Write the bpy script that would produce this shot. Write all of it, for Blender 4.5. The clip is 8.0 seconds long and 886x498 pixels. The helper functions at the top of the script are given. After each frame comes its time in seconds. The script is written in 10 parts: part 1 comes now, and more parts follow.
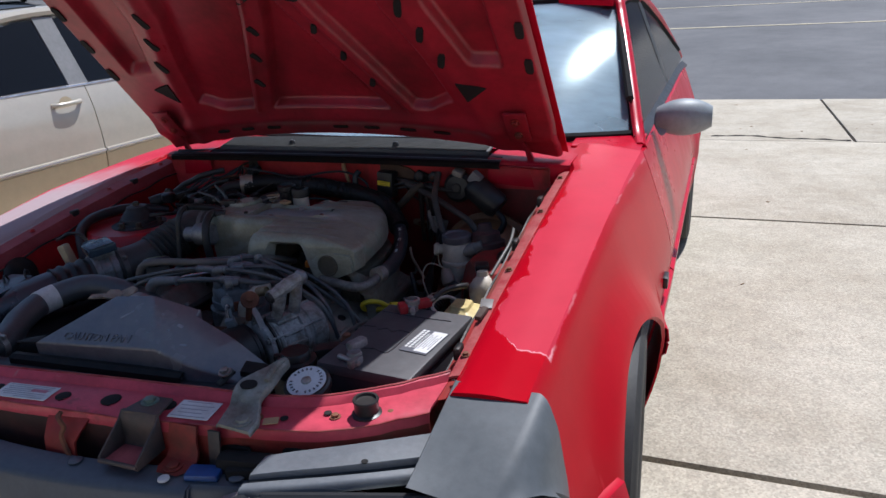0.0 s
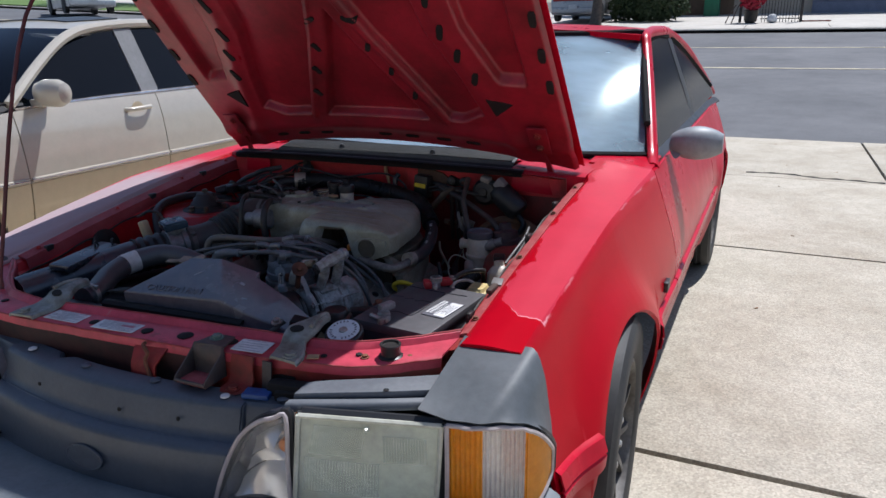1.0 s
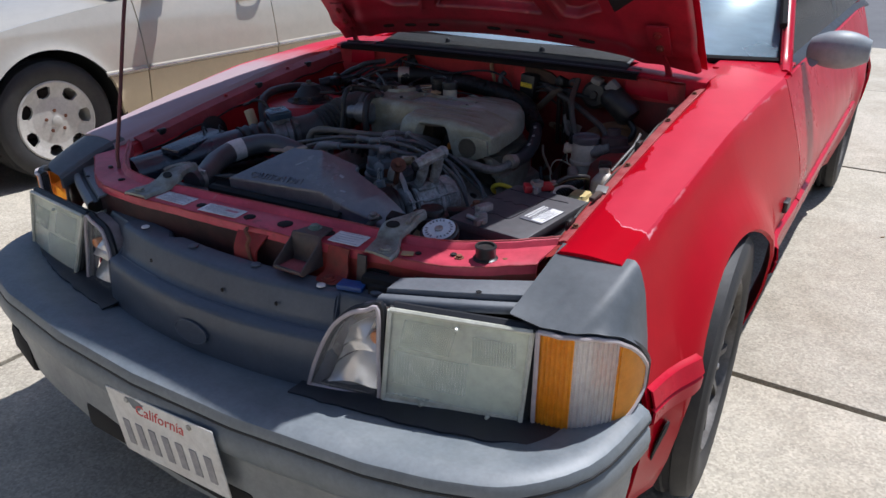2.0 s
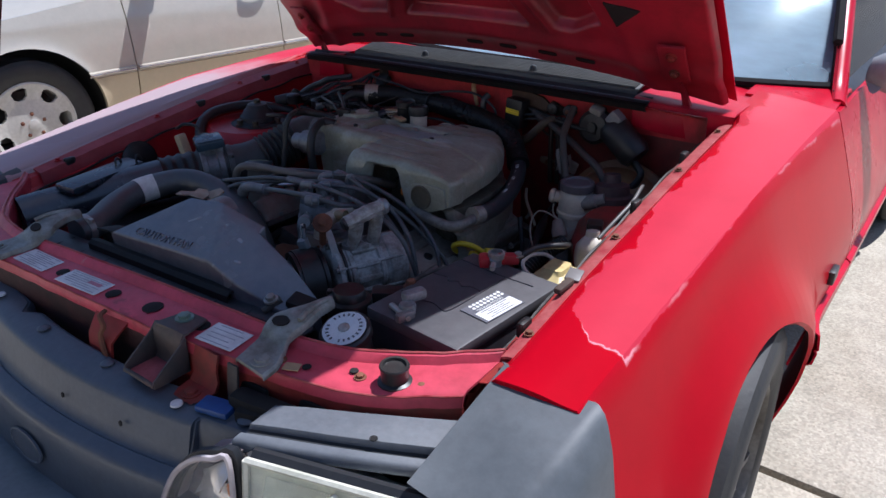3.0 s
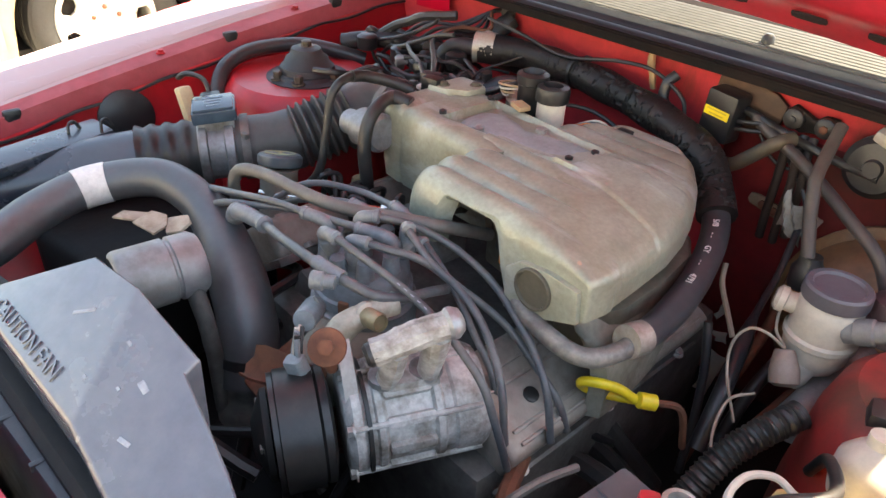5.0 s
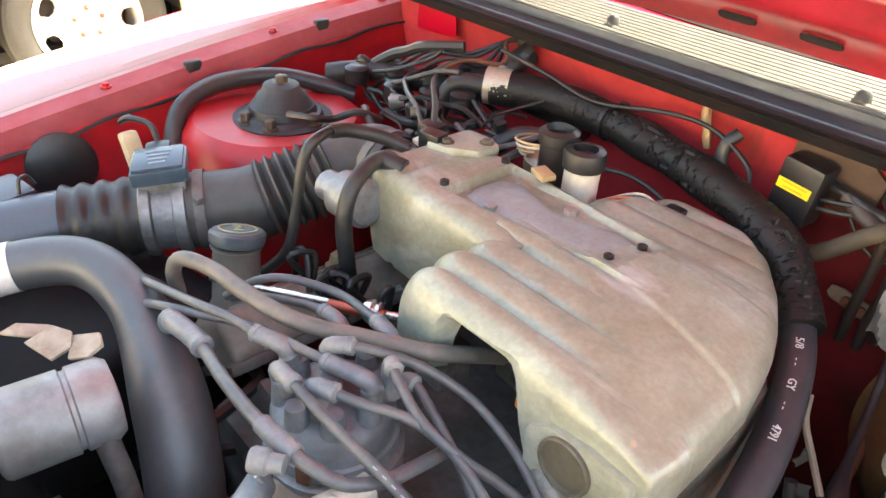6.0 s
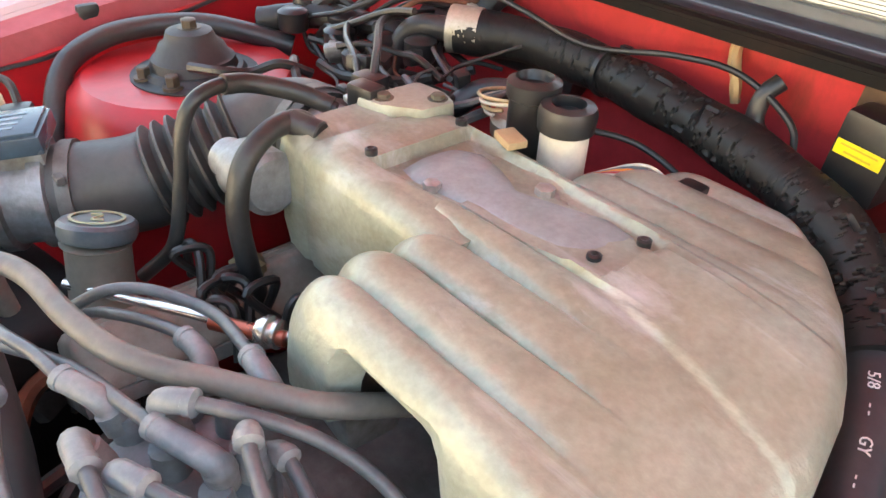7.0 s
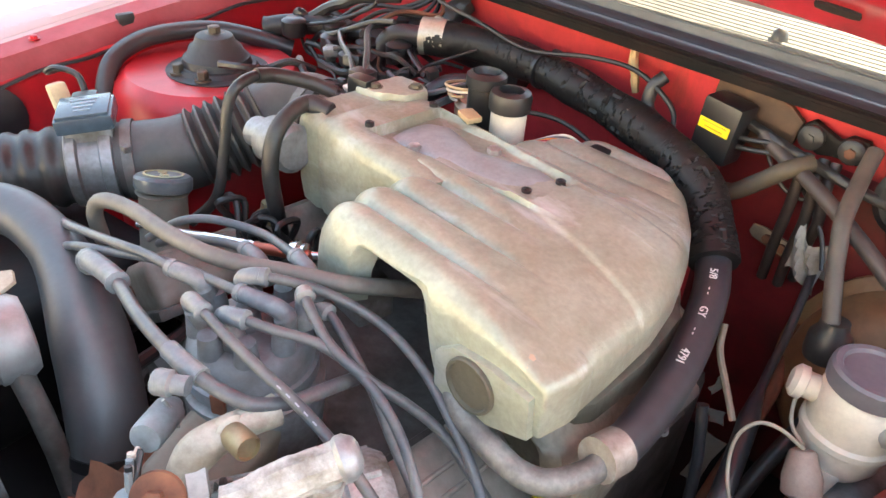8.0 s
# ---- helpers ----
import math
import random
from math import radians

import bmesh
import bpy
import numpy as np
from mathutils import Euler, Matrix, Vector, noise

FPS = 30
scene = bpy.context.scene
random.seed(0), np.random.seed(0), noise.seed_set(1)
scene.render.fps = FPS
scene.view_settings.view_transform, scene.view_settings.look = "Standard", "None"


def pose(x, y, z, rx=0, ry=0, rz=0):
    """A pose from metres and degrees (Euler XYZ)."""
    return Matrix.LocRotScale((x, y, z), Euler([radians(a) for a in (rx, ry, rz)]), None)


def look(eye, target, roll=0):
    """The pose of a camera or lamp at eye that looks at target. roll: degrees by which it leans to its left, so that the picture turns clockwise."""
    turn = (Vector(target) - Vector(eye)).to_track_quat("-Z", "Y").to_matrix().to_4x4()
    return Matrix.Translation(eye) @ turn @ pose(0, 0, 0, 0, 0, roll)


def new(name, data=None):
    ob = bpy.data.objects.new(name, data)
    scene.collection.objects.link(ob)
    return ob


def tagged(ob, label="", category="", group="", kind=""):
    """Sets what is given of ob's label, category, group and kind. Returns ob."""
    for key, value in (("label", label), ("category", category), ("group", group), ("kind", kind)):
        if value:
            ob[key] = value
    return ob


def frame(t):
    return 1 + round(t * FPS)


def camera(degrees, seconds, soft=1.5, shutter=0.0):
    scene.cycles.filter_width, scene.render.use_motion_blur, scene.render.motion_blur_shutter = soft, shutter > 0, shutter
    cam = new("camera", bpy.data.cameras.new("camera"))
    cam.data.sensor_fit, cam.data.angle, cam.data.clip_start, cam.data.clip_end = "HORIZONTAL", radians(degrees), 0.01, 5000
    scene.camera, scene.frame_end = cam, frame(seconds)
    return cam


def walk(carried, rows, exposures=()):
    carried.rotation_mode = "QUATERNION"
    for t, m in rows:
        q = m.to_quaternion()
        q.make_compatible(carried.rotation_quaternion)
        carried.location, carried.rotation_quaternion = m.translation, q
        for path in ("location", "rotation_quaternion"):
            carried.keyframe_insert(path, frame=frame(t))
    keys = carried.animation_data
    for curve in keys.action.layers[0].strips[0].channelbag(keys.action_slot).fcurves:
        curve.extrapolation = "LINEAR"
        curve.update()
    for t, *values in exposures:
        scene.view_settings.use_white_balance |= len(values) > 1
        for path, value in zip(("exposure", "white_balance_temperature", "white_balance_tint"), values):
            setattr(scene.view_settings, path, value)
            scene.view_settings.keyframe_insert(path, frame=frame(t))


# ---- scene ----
cam = camera(63.8, 8.0)
PATH = [
    (0, (0.955, -0.345, 1.264), (0.263, 1.411, 0.603), -3.2),
    (0.5, (1.044, -0.399, 1.279), (0.295, 1.367, 0.716), -3.8),
    (1, (1.08, -0.565, 1.258), (0.282, 1.172, 0.67), -0.7),
    (1.5, (1.099, -0.63, 1.233), (0.19, 0.979, 0.467), 0.9),
    (1.7, (1.086, -0.61, 1.241), (0.143, 0.956, 0.432), 0.4),
    (2.8, (1.012, -0.203, 1.219), (-0.057, 1.26, 0.373), -0.1),
    (3, (0.997, -0.11, 1.232), (-0.082, 1.343, 0.381), 0.1),
    (3.5, (0.941, 0.123, 1.234), (-0.317, 1.417, 0.373), -0.5),
    (4, (0.894, 0.318, 1.232), (-0.563, 1.354, 0.335), -0.8),
    (4.2, (0.852, 0.359, 1.217), (-0.595, 1.363, 0.268), -0.2),
    (5.3, (0.483, 0.442, 1.15), (-0.702, 1.631, 0.064), 3.6),
    (5.5, (0.453, 0.472, 1.151), (-0.739, 1.666, 0.078), 3.8),
    (6, (0.393, 0.576, 1.146), (-0.833, 1.726, 0.062), 3.9),
    (6.5, (0.326, 0.681, 1.095), (-0.928, 1.755, -0.034), 3.6),
    (7, (0.306, 0.747, 1.052), (-0.917, 1.841, -0.092), 2.7),
    (7.5, (0.352, 0.711, 1.086), (-0.82, 1.851, -0.067), 3.0),
    (8, (0.449, 0.597, 1.118), (-0.708, 1.779, -0.007), 4.4),
]
walk(cam, [(t, look(eye, target, roll)) for t, eye, target, roll in PATH], exposures=[(0,0.50,5750,12),(1.7,0.52,5750,12),(2.8,0.72,5600,14),(3.5,1.05,5500,15),(4.2,2.16,5750,14),(5.3,4.04,9000,6),(6,4.26,9000,6),(7,4.32,9000,5),(7.5,4.42,8950,6),(8,4.40,8850,6)])

# ---- world and sun ----
SUN = Vector((0.16, 0.44, 0.88)).normalized()
world = bpy.data.worlds.new("sky")
scene.world = world
world.use_nodes = True
wn = world.node_tree
sky = wn.nodes.new("ShaderNodeTexSky")
sky.sky_type = "NISHITA"
sky.sun_disc = False
sky.sun_elevation = math.asin(SUN.z)
sky.sun_rotation = math.atan2(SUN.x, SUN.y)
sky.air_density, sky.dust_density = 1.0, 1.2
wn.nodes["Background"].inputs["Strength"].default_value = 0.066
wn.links.new(sky.outputs[0], wn.nodes["Background"].inputs["Color"])
sun_data = bpy.data.lights.new("sun", "SUN")
sun_data.energy, sun_data.angle, sun_data.color = 4.0, radians(0.55), (1.0, 0.95, 0.87)
sun = new("sun", sun_data)
sun.matrix_world = look((0, 0, 20), Vector((0, 0, 20)) - SUN)

# ---- materials ----
MATS = {}


def mat(name, base, rough=0.5, metal=0.0, dark=None, scale=6.0, amount=0.5, grain=60.0, bump=0.1, coat=0.0, vary=0.0, spec=0.5, rough_var=0.15, depth=0.002, gritty=0.14):
    """A surface with coarse stains towards a second colour, fine grain in roughness and relief."""
    if name in MATS:
        return MATS[name]
    m = bpy.data.materials.new(name)
    m.use_nodes = True
    nt = m.node_tree
    n, l = nt.nodes, nt.links
    b = n["Principled BSDF"]
    b.inputs["Metallic"].default_value = metal
    b.inputs["Specular IOR Level"].default_value = spec
    b.inputs["Coat Weight"].default_value = coat
    b.inputs["Coat Roughness"].default_value = 0.08
    dark = dark or tuple(c * 0.6 for c in base)
    co = n.new("ShaderNodeTexCoord")
    big = n.new("ShaderNodeTexNoise")
    big.inputs["Scale"].default_value, big.inputs["Detail"].default_value, big.inputs["Roughness"].default_value = scale, 6, 0.62
    fine = n.new("ShaderNodeTexNoise")
    fine.inputs["Scale"].default_value, fine.inputs["Detail"].default_value = grain, 3
    for t in (big, fine):
        l.new(co.outputs["Object"], t.inputs["Vector"])
    ramp = n.new("ShaderNodeMapRange")
    ramp.inputs["From Min"].default_value, ramp.inputs["From Max"].default_value = 0.40, 0.68
    ramp.inputs["To Max"].default_value = amount
    l.new(big.outputs["Fac"], ramp.inputs["Value"])
    mix = n.new("ShaderNodeMix")
    mix.data_type = "RGBA"
    mix.inputs["A"].default_value, mix.inputs["B"].default_value = (*base, 1), (*dark, 1)
    l.new(ramp.outputs["Result"], mix.inputs["Factor"])
    blot = n.new("ShaderNodeTexNoise")
    blot.inputs["Scale"].default_value, blot.inputs["Detail"].default_value, blot.inputs["Roughness"].default_value = scale * 6.5, 5, 0.7
    l.new(co.outputs["Object"], blot.inputs["Vector"])
    specks = n.new("ShaderNodeMapRange")
    specks.inputs["From Min"].default_value, specks.inputs["From Max"].default_value = 0.34, 0.60
    specks.inputs["To Min"].default_value, specks.inputs["To Max"].default_value = 1.0 - 0.15 * min(1.0, amount), 1.03
    l.new(blot.outputs["Fac"], specks.inputs["Value"])
    hue = n.new("ShaderNodeHueSaturation")
    l.new(mix.outputs["Result"], hue.inputs["Color"])
    grit = n.new("ShaderNodeMapRange")
    grit.inputs["To Min"].default_value, grit.inputs["To Max"].default_value = 1 - gritty, 1 + gritty
    l.new(fine.outputs["Fac"], grit.inputs["Value"])
    val = n.new("ShaderNodeMath")
    val.operation = "MULTIPLY"
    l.new(grit.outputs["Result"], val.inputs[0])
    l.new(specks.outputs["Result"], val.inputs[1])
    if vary:
        info = n.new("ShaderNodeObjectInfo")
        rnd = n.new("ShaderNodeMapRange")
        rnd.inputs["To Min"].default_value, rnd.inputs["To Max"].default_value = 1 - vary, 1 + vary
        l.new(info.outputs["Random"], rnd.inputs["Value"])
        mul = n.new("ShaderNodeMath")
        mul.operation = "MULTIPLY"
        l.new(val.outputs[0], mul.inputs[0])
        l.new(rnd.outputs["Result"], mul.inputs[1])
        l.new(mul.outputs[0], hue.inputs["Value"])
    else:
        l.new(val.outputs[0], hue.inputs["Value"])
    l.new(hue.outputs["Color"], b.inputs["Base Color"])
    rr = n.new("ShaderNodeMapRange")
    rr.inputs["To Min"].default_value, rr.inputs["To Max"].default_value = max(0.02, rough - rough_var), min(1, rough + rough_var)
    l.new(big.outputs["Fac"], rr.inputs["Value"])
    l.new(rr.outputs["Result"], b.inputs["Roughness"])
    if bump:
        bp = n.new("ShaderNodeBump")
        bp.inputs["Strength"].default_value, bp.inputs["Distance"].default_value = bump, depth
        l.new(fine.outputs["Fac"], bp.inputs["Height"])
        l.new(bp.outputs["Normal"], b.inputs["Normal"])
    MATS[name] = m
    return m


def glass(name, tint=(0.8, 0.85, 0.85), rough=0.0, ior=1.5):
    """Thin pane: a glossy skin over a tinted see-through sheet."""
    if name in MATS:
        return MATS[name]
    m = bpy.data.materials.new(name)
    m.use_nodes = True
    nt = m.node_tree
    n, l = nt.nodes, nt.links
    n.remove(n["Principled BSDF"])
    clear, gloss, mixer, fres = (n.new(k) for k in ("ShaderNodeBsdfTransparent", "ShaderNodeBsdfGlossy", "ShaderNodeMixShader", "ShaderNodeFresnel"))
    clear.inputs["Color"].default_value = (*tint, 1)
    gloss.inputs["Roughness"].default_value = rough
    fres.inputs["IOR"].default_value = ior
    l.new(fres.outputs[0], mixer.inputs[0])
    l.new(clear.outputs[0], mixer.inputs[1])
    l.new(gloss.outputs[0], mixer.inputs[2])
    l.new(mixer.outputs[0], n["Material Output"].inputs["Surface"])
    MATS[name] = m
    return m


def peeled_paint(chalk=False):
    """Red paint whose clear coat has flaked off the top of the wing: dull, paler red with a ragged pale rim; glossy, deeper red beyond."""
    m = bpy.data.materials.new("bleached_red_paint" if chalk else "peeled_red_paint")
    m.use_nodes = True
    nt = m.node_tree
    n, l = nt.nodes, nt.links
    b = n["Principled BSDF"]
    co = n.new("ShaderNodeTexCoord")
    sep = n.new("ShaderNodeSeparateXYZ")
    l.new(co.outputs["Object"], sep.inputs[0])

    def noise_at(scale, detail=4):
        t = n.new("ShaderNodeTexNoise")
        t.inputs["Scale"].default_value, t.inputs["Detail"].default_value, t.inputs["Roughness"].default_value = scale, detail, 0.6
        l.new(co.outputs["Object"], t.inputs["Vector"])
        return t.outputs["Fac"]

    def calc(op, a, c):
        k = n.new("ShaderNodeMath")
        k.operation = op
        for i, v in enumerate((a, c)):
            if isinstance(v, (int, float)):
                k.inputs[i].default_value = v
            else:
                l.new(v, k.inputs[i])
        return k.outputs[0]

    def smooth(v, lo, hi):
        k = n.new("ShaderNodeMapRange")
        k.interpolation_type = "SMOOTHSTEP"
        k.inputs["From Min"].default_value, k.inputs["From Max"].default_value = lo, hi
        l.new(v, k.inputs["Value"])
        return k.outputs["Result"]

    ax = calc("ABSOLUTE", sep.outputs["X"], 0.0)
    wob = calc("MULTIPLY", calc("SUBTRACT", noise_at(9, 6), 0.5), 0.10)
    wob2 = calc("MULTIPLY", calc("SUBTRACT", noise_at(45, 4), 0.5), 0.030)
    edge = calc("ADD", calc("ADD", ax, wob), wob2)
    tip = calc("MULTIPLY", calc("MAXIMUM", calc("SUBTRACT", 0.66, sep.outputs["Y"]), 0.0), 0.8)
    inner = calc("SUBTRACT", edge, calc("ADD", tip, 0.641))
    outer = calc("SUBTRACT", calc("ADD", calc("MULTIPLY", calc("SUBTRACT", sep.outputs["Y"], 0.6), 0.036), 0.745), calc("ADD", ax, calc("MULTIPLY", wob2, 0.22)))
    front = calc("SUBTRACT", calc("ADD", sep.outputs["Y"], calc("MULTIPLY", wob, 0.7)), 0.598)
    dist = calc("MINIMUM", calc("MINIMUM", inner, outer), front)
    peel = smooth(dist, -0.0008, 0.0008)
    rim = calc("SUBTRACT", smooth(dist, -0.0034, -0.0008), smooth(dist, -0.0002, 0.0012))
    mixa = n.new("ShaderNodeMix")
    mixa.data_type = "RGBA"
    mixa.inputs["A"].default_value, mixa.inputs["B"].default_value = (0.40, 0.001, 0.010, 1), (0.50, 0.026, 0.052, 1)
    l.new(peel, mixa.inputs["Factor"])
    mixb = n.new("ShaderNodeMix")
    mixb.data_type = "RGBA"
    mixb.inputs["B"].default_value = (0.66, 0.26, 0.29, 1)
    l.new(calc("MULTIPLY", rim, calc("MAXIMUM", smooth(sep.outputs["Y"], 0.640, 0.612), calc("MULTIPLY", smooth(noise_at(9, 3), 0.55, 0.62), 0.4))), mixb.inputs["Factor"])
    l.new(mixa.outputs["Result"], mixb.inputs["A"])
    hue = n.new("ShaderNodeHueSaturation")
    l.new(mixb.outputs["Result"], hue.inputs["Color"])
    v = n.new("ShaderNodeMapRange")
    v.inputs["To Min"].default_value, v.inputs["To Max"].default_value = 0.88, 1.12
    l.new(noise_at(14, 7), v.inputs["Value"])
    l.new(v.outputs["Result"], hue.inputs["Value"])
    l.new(hue.outputs["Color"], b.inputs["Base Color"])
    r = n.new("ShaderNodeMapRange")
    r.inputs["To Min"].default_value, r.inputs["To Max"].default_value = 0.30, 0.55
    l.new(peel, r.inputs["Value"])
    l.new(r.outputs["Result"], b.inputs["Roughness"])
    c = n.new("ShaderNodeMapRange")
    c.inputs["To Min"].default_value, c.inputs["To Max"].default_value = 0.0, 0.0
    l.new(peel, c.inputs["Value"])
    l.new(c.outputs["Result"], b.inputs["Coat Weight"])
    b.inputs["Coat Roughness"].default_value = 0.12
    sp = n.new("ShaderNodeMapRange")
    sp.inputs["To Min"].default_value, sp.inputs["To Max"].default_value = 0.09, 0.12
    l.new(peel, sp.inputs["Value"])
    l.new(sp.outputs["Result"], b.inputs["Specular IOR Level"])
    if chalk:
        # the front half of this wing has bleached to a chalky pinkish white
        fade = smooth(calc("ADD", sep.outputs["Y"], calc("MULTIPLY", calc("SUBTRACT", noise_at(6, 5), 0.5), 0.35)), 1.36, 1.02)
        top = smooth(calc("ADD", ax, calc("MULTIPLY", wob2, 0.4)), 0.758, 0.748)
        mixc = n.new("ShaderNodeMix")
        mixc.data_type = "RGBA"
        mixc.inputs["B"].default_value = (0.40, 0.30, 0.315, 1)
        l.new(calc("MULTIPLY", fade, top), mixc.inputs["Factor"])
        l.new(hue.outputs["Color"], mixc.inputs["A"])
        l.new(mixc.outputs["Result"], b.inputs["Base Color"])
    bp = n.new("ShaderNodeBump")
    bp.inputs["Strength"].default_value, bp.inputs["Distance"].default_value, = 0.6, 0.0006
    bp.invert = True
    l.new(peel, bp.inputs["Height"])
    l.new(bp.outputs["Normal"], b.inputs["Normal"])
    return m


RED = mat("red_paint", (0.46, 0.004, 0.022), 0.30, dark=(0.37, 0.005, 0.020), scale=3, amount=0.6, coat=0.06, bump=0.03, spec=0.12)
RED_PEEL = peeled_paint()
RED_BLEACHED = peeled_paint(True)
RED_BAY = mat("red_bay_paint", (0.45, 0.012, 0.020), 0.36, dark=(0.22, 0.022, 0.02), scale=5, amount=0.75, grain=45, bump=0.15, spec=0.5)
RED_SUPPORT = mat("worn_crimson_support", (0.55, 0.065, 0.10), 0.36, dark=(0.33, 0.035, 0.05), scale=7, amount=0.9, grain=60, bump=0.25, spec=0.4)
streak_later = [(RED_SUPPORT, (0.50, 0.20, 0.19), 26, 0.66, 0.78, (1.0, 1.0, 1.0)), (RED_SUPPORT, (0.10, 0.035, 0.03), 16, 0.60, 0.74, (1.0, 1.0, 1.0))]
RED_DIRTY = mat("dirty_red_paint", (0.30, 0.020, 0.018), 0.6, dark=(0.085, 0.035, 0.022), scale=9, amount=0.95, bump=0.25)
RED_PALE = mat("worn_red_flange", (0.36, 0.078, 0.075), 0.65, dark=(0.28, 0.012, 0.02), scale=32, amount=1.0, grain=90, bump=0.35)
HOOD_RED = mat("hood_underside_red", (0.36, 0.018, 0.034), 0.34, dark=(0.14, 0.014, 0.018), scale=5, amount=0.9, bump=0.12, coat=0.08)
BLACK_SATIN = mat("grey_black_fascia", (0.070, 0.083, 0.106), 0.34, dark=(0.108, 0.118, 0.135), scale=5, amount=0.6, grain=120, bump=0.15)
LEDGE_GREY = mat("sun_greyed_ledge", (0.12, 0.13, 0.145), 0.45, dark=(0.17, 0.18, 0.19), scale=7, amount=0.7, grain=120, bump=0.15)
GREY_FASCIA = mat("faded_grey_fascia", (0.26, 0.27, 0.27), 0.5, dark=(0.17, 0.18, 0.185), scale=6, amount=0.7, grain=110, bump=0.12)
GREY_EXT = mat("primer_grey_cap", (0.075, 0.085, 0.095), 0.55, dark=(0.11, 0.12, 0.13), scale=7, amount=0.7, bump=0.15)
ALU = mat("cast_aluminium", (0.348, 0.356, 0.284), 0.36, metal=0.18, dark=(0.242, 0.226, 0.155), scale=4.5, amount=0.95, grain=190, bump=0.4, depth=0.0014, gritty=0.22)


def streaked(m, colour, scale, lo, hi, stretch):
    """Adds long smears of a second colour over a surface."""
    n, l = m.node_tree.nodes, m.node_tree.links
    b = n["Principled BSDF"]
    old = b.inputs["Base Color"].links[0].from_socket
    co, mp, ns, rg, mx = n.new("ShaderNodeTexCoord"), n.new("ShaderNodeMapping"), n.new("ShaderNodeTexNoise"), n.new("ShaderNodeMapRange"), n.new("ShaderNodeMix")
    mp.inputs["Scale"].default_value = stretch
    ns.inputs["Scale"].default_value, ns.inputs["Detail"].default_value, ns.inputs["Roughness"].default_value, ns.inputs["Distortion"].default_value = scale, 7, 0.65, 0.6
    rg.inputs["From Min"].default_value, rg.inputs["From Max"].default_value = lo, hi
    mx.data_type = "RGBA"
    mx.inputs["B"].default_value = (*colour, 1)
    l.new(co.outputs["Object"], mp.inputs["Vector"])
    l.new(mp.outputs["Vector"], ns.inputs["Vector"])
    l.new(ns.outputs["Fac"], rg.inputs["Value"])
    l.new(rg.outputs["Result"], mx.inputs["Factor"])
    l.new(old, mx.inputs["A"])
    l.new(mx.outputs["Result"], b.inputs["Base Color"])


for job in streak_later:
    streaked(*job)
streaked(ALU, (0.47, 0.485, 0.46), 9, 0.54, 0.74, (0.7, 2.0, 1.0))
streaked(ALU, (0.20, 0.165, 0.10), 13, 0.60, 0.80, (0.6, 1.6, 1.0))
ALU_BOSS = mat("dark_beige_casting", (0.12, 0.105, 0.075), 0.65, metal=0.2, dark=(0.085, 0.065, 0.045), scale=20, amount=0.8, grain=150, bump=0.3)
ALU_GREY = mat("grey_cast_metal", (0.33, 0.34, 0.35), 0.5, metal=0.6, dark=(0.15, 0.13, 0.11), scale=16, amount=0.9, grain=150, bump=0.35)
ALU_DARK = mat("grimy_cast_metal", (0.16, 0.15, 0.14), 0.6, metal=0.4, dark=(0.06, 0.05, 0.04), scale=14, amount=0.9, grain=120, bump=0.35)
STEEL = mat("zinc_steel", (0.45, 0.44, 0.42), 0.45, metal=0.6, dark=(0.22, 0.18, 0.14), scale=30, amount=0.8, bump=0.15)
CHROME = mat("chrome", (0.72, 0.72, 0.71), 0.2, metal=0.95, dark=(0.5, 0.47, 0.44), scale=20, amount=0.4, bump=0.0, rough_var=0.08)
RUST = mat("rust", (0.19, 0.07, 0.035), 0.85, dark=(0.08, 0.03, 0.02), scale=25, amount=0.9, bump=0.4)
BRASS = mat("brass_fitting", (0.34, 0.27, 0.16), 0.5, metal=0.5, dark=(0.2, 0.14, 0.08), scale=30, amount=0.8, bump=0.15)
RUBBER = mat("black_rubber", (0.014, 0.0135, 0.014), 0.42, dark=(0.048, 0.042, 0.037), scale=18, amount=0.7, grain=90, bump=0.25)
HOSE = mat("dusty_hose", (0.022, 0.022, 0.025), 0.36, dark=(0.060, 0.053, 0.047), scale=9, amount=0.75, grain=120, bump=0.2)
WIRE = mat("dusty_lead", (0.082, 0.086, 0.092), 0.38, dark=(0.170, 0.160, 0.146), scale=22, amount=0.9, grain=120, bump=0.25)
BOOT = mat("dusty_boot", (0.150, 0.158, 0.170), 0.40, dark=(0.27, 0.256, 0.236), scale=30, amount=0.9, grain=140, bump=0.3)
BLACK_PLASTIC = mat("black_plastic", (0.011, 0.011, 0.0125), 0.36, dark=(0.034, 0.031, 0.028), scale=12, amount=0.7, grain=80, bump=0.2)
SHROUD = mat("grey_black_shroud", (0.100, 0.104, 0.124), 0.24, dark=(0.16, 0.158, 0.166), scale=9, amount=0.7, grain=70, bump=0.12, spec=0.9, coat=0.35)
TAN = mat("tan_plastic", (0.45, 0.31, 0.17), 0.55, dark=(0.26, 0.16, 0.08), scale=18, bump=0.15)
CREAM = mat("cream_plastic", (0.62, 0.56, 0.47), 0.45, dark=(0.42, 0.34, 0.25), scale=15, amount=0.7, bump=0.1)
YELLOWED = mat("yellowed_plastic", (0.66, 0.55, 0.25), 0.45, dark=(0.45, 0.3, 0.12), scale=18, amount=0.7, bump=0.1)
YELLOW = mat("yellow_plastic", (0.80, 0.60, 0.03), 0.4, dark=(0.6, 0.42, 0.03), scale=25, bump=0.1)
RED_PLASTIC = mat("red_plastic", (0.42, 0.02, 0.03), 0.4, dark=(0.25, 0.02, 0.02), scale=25, bump=0.1)
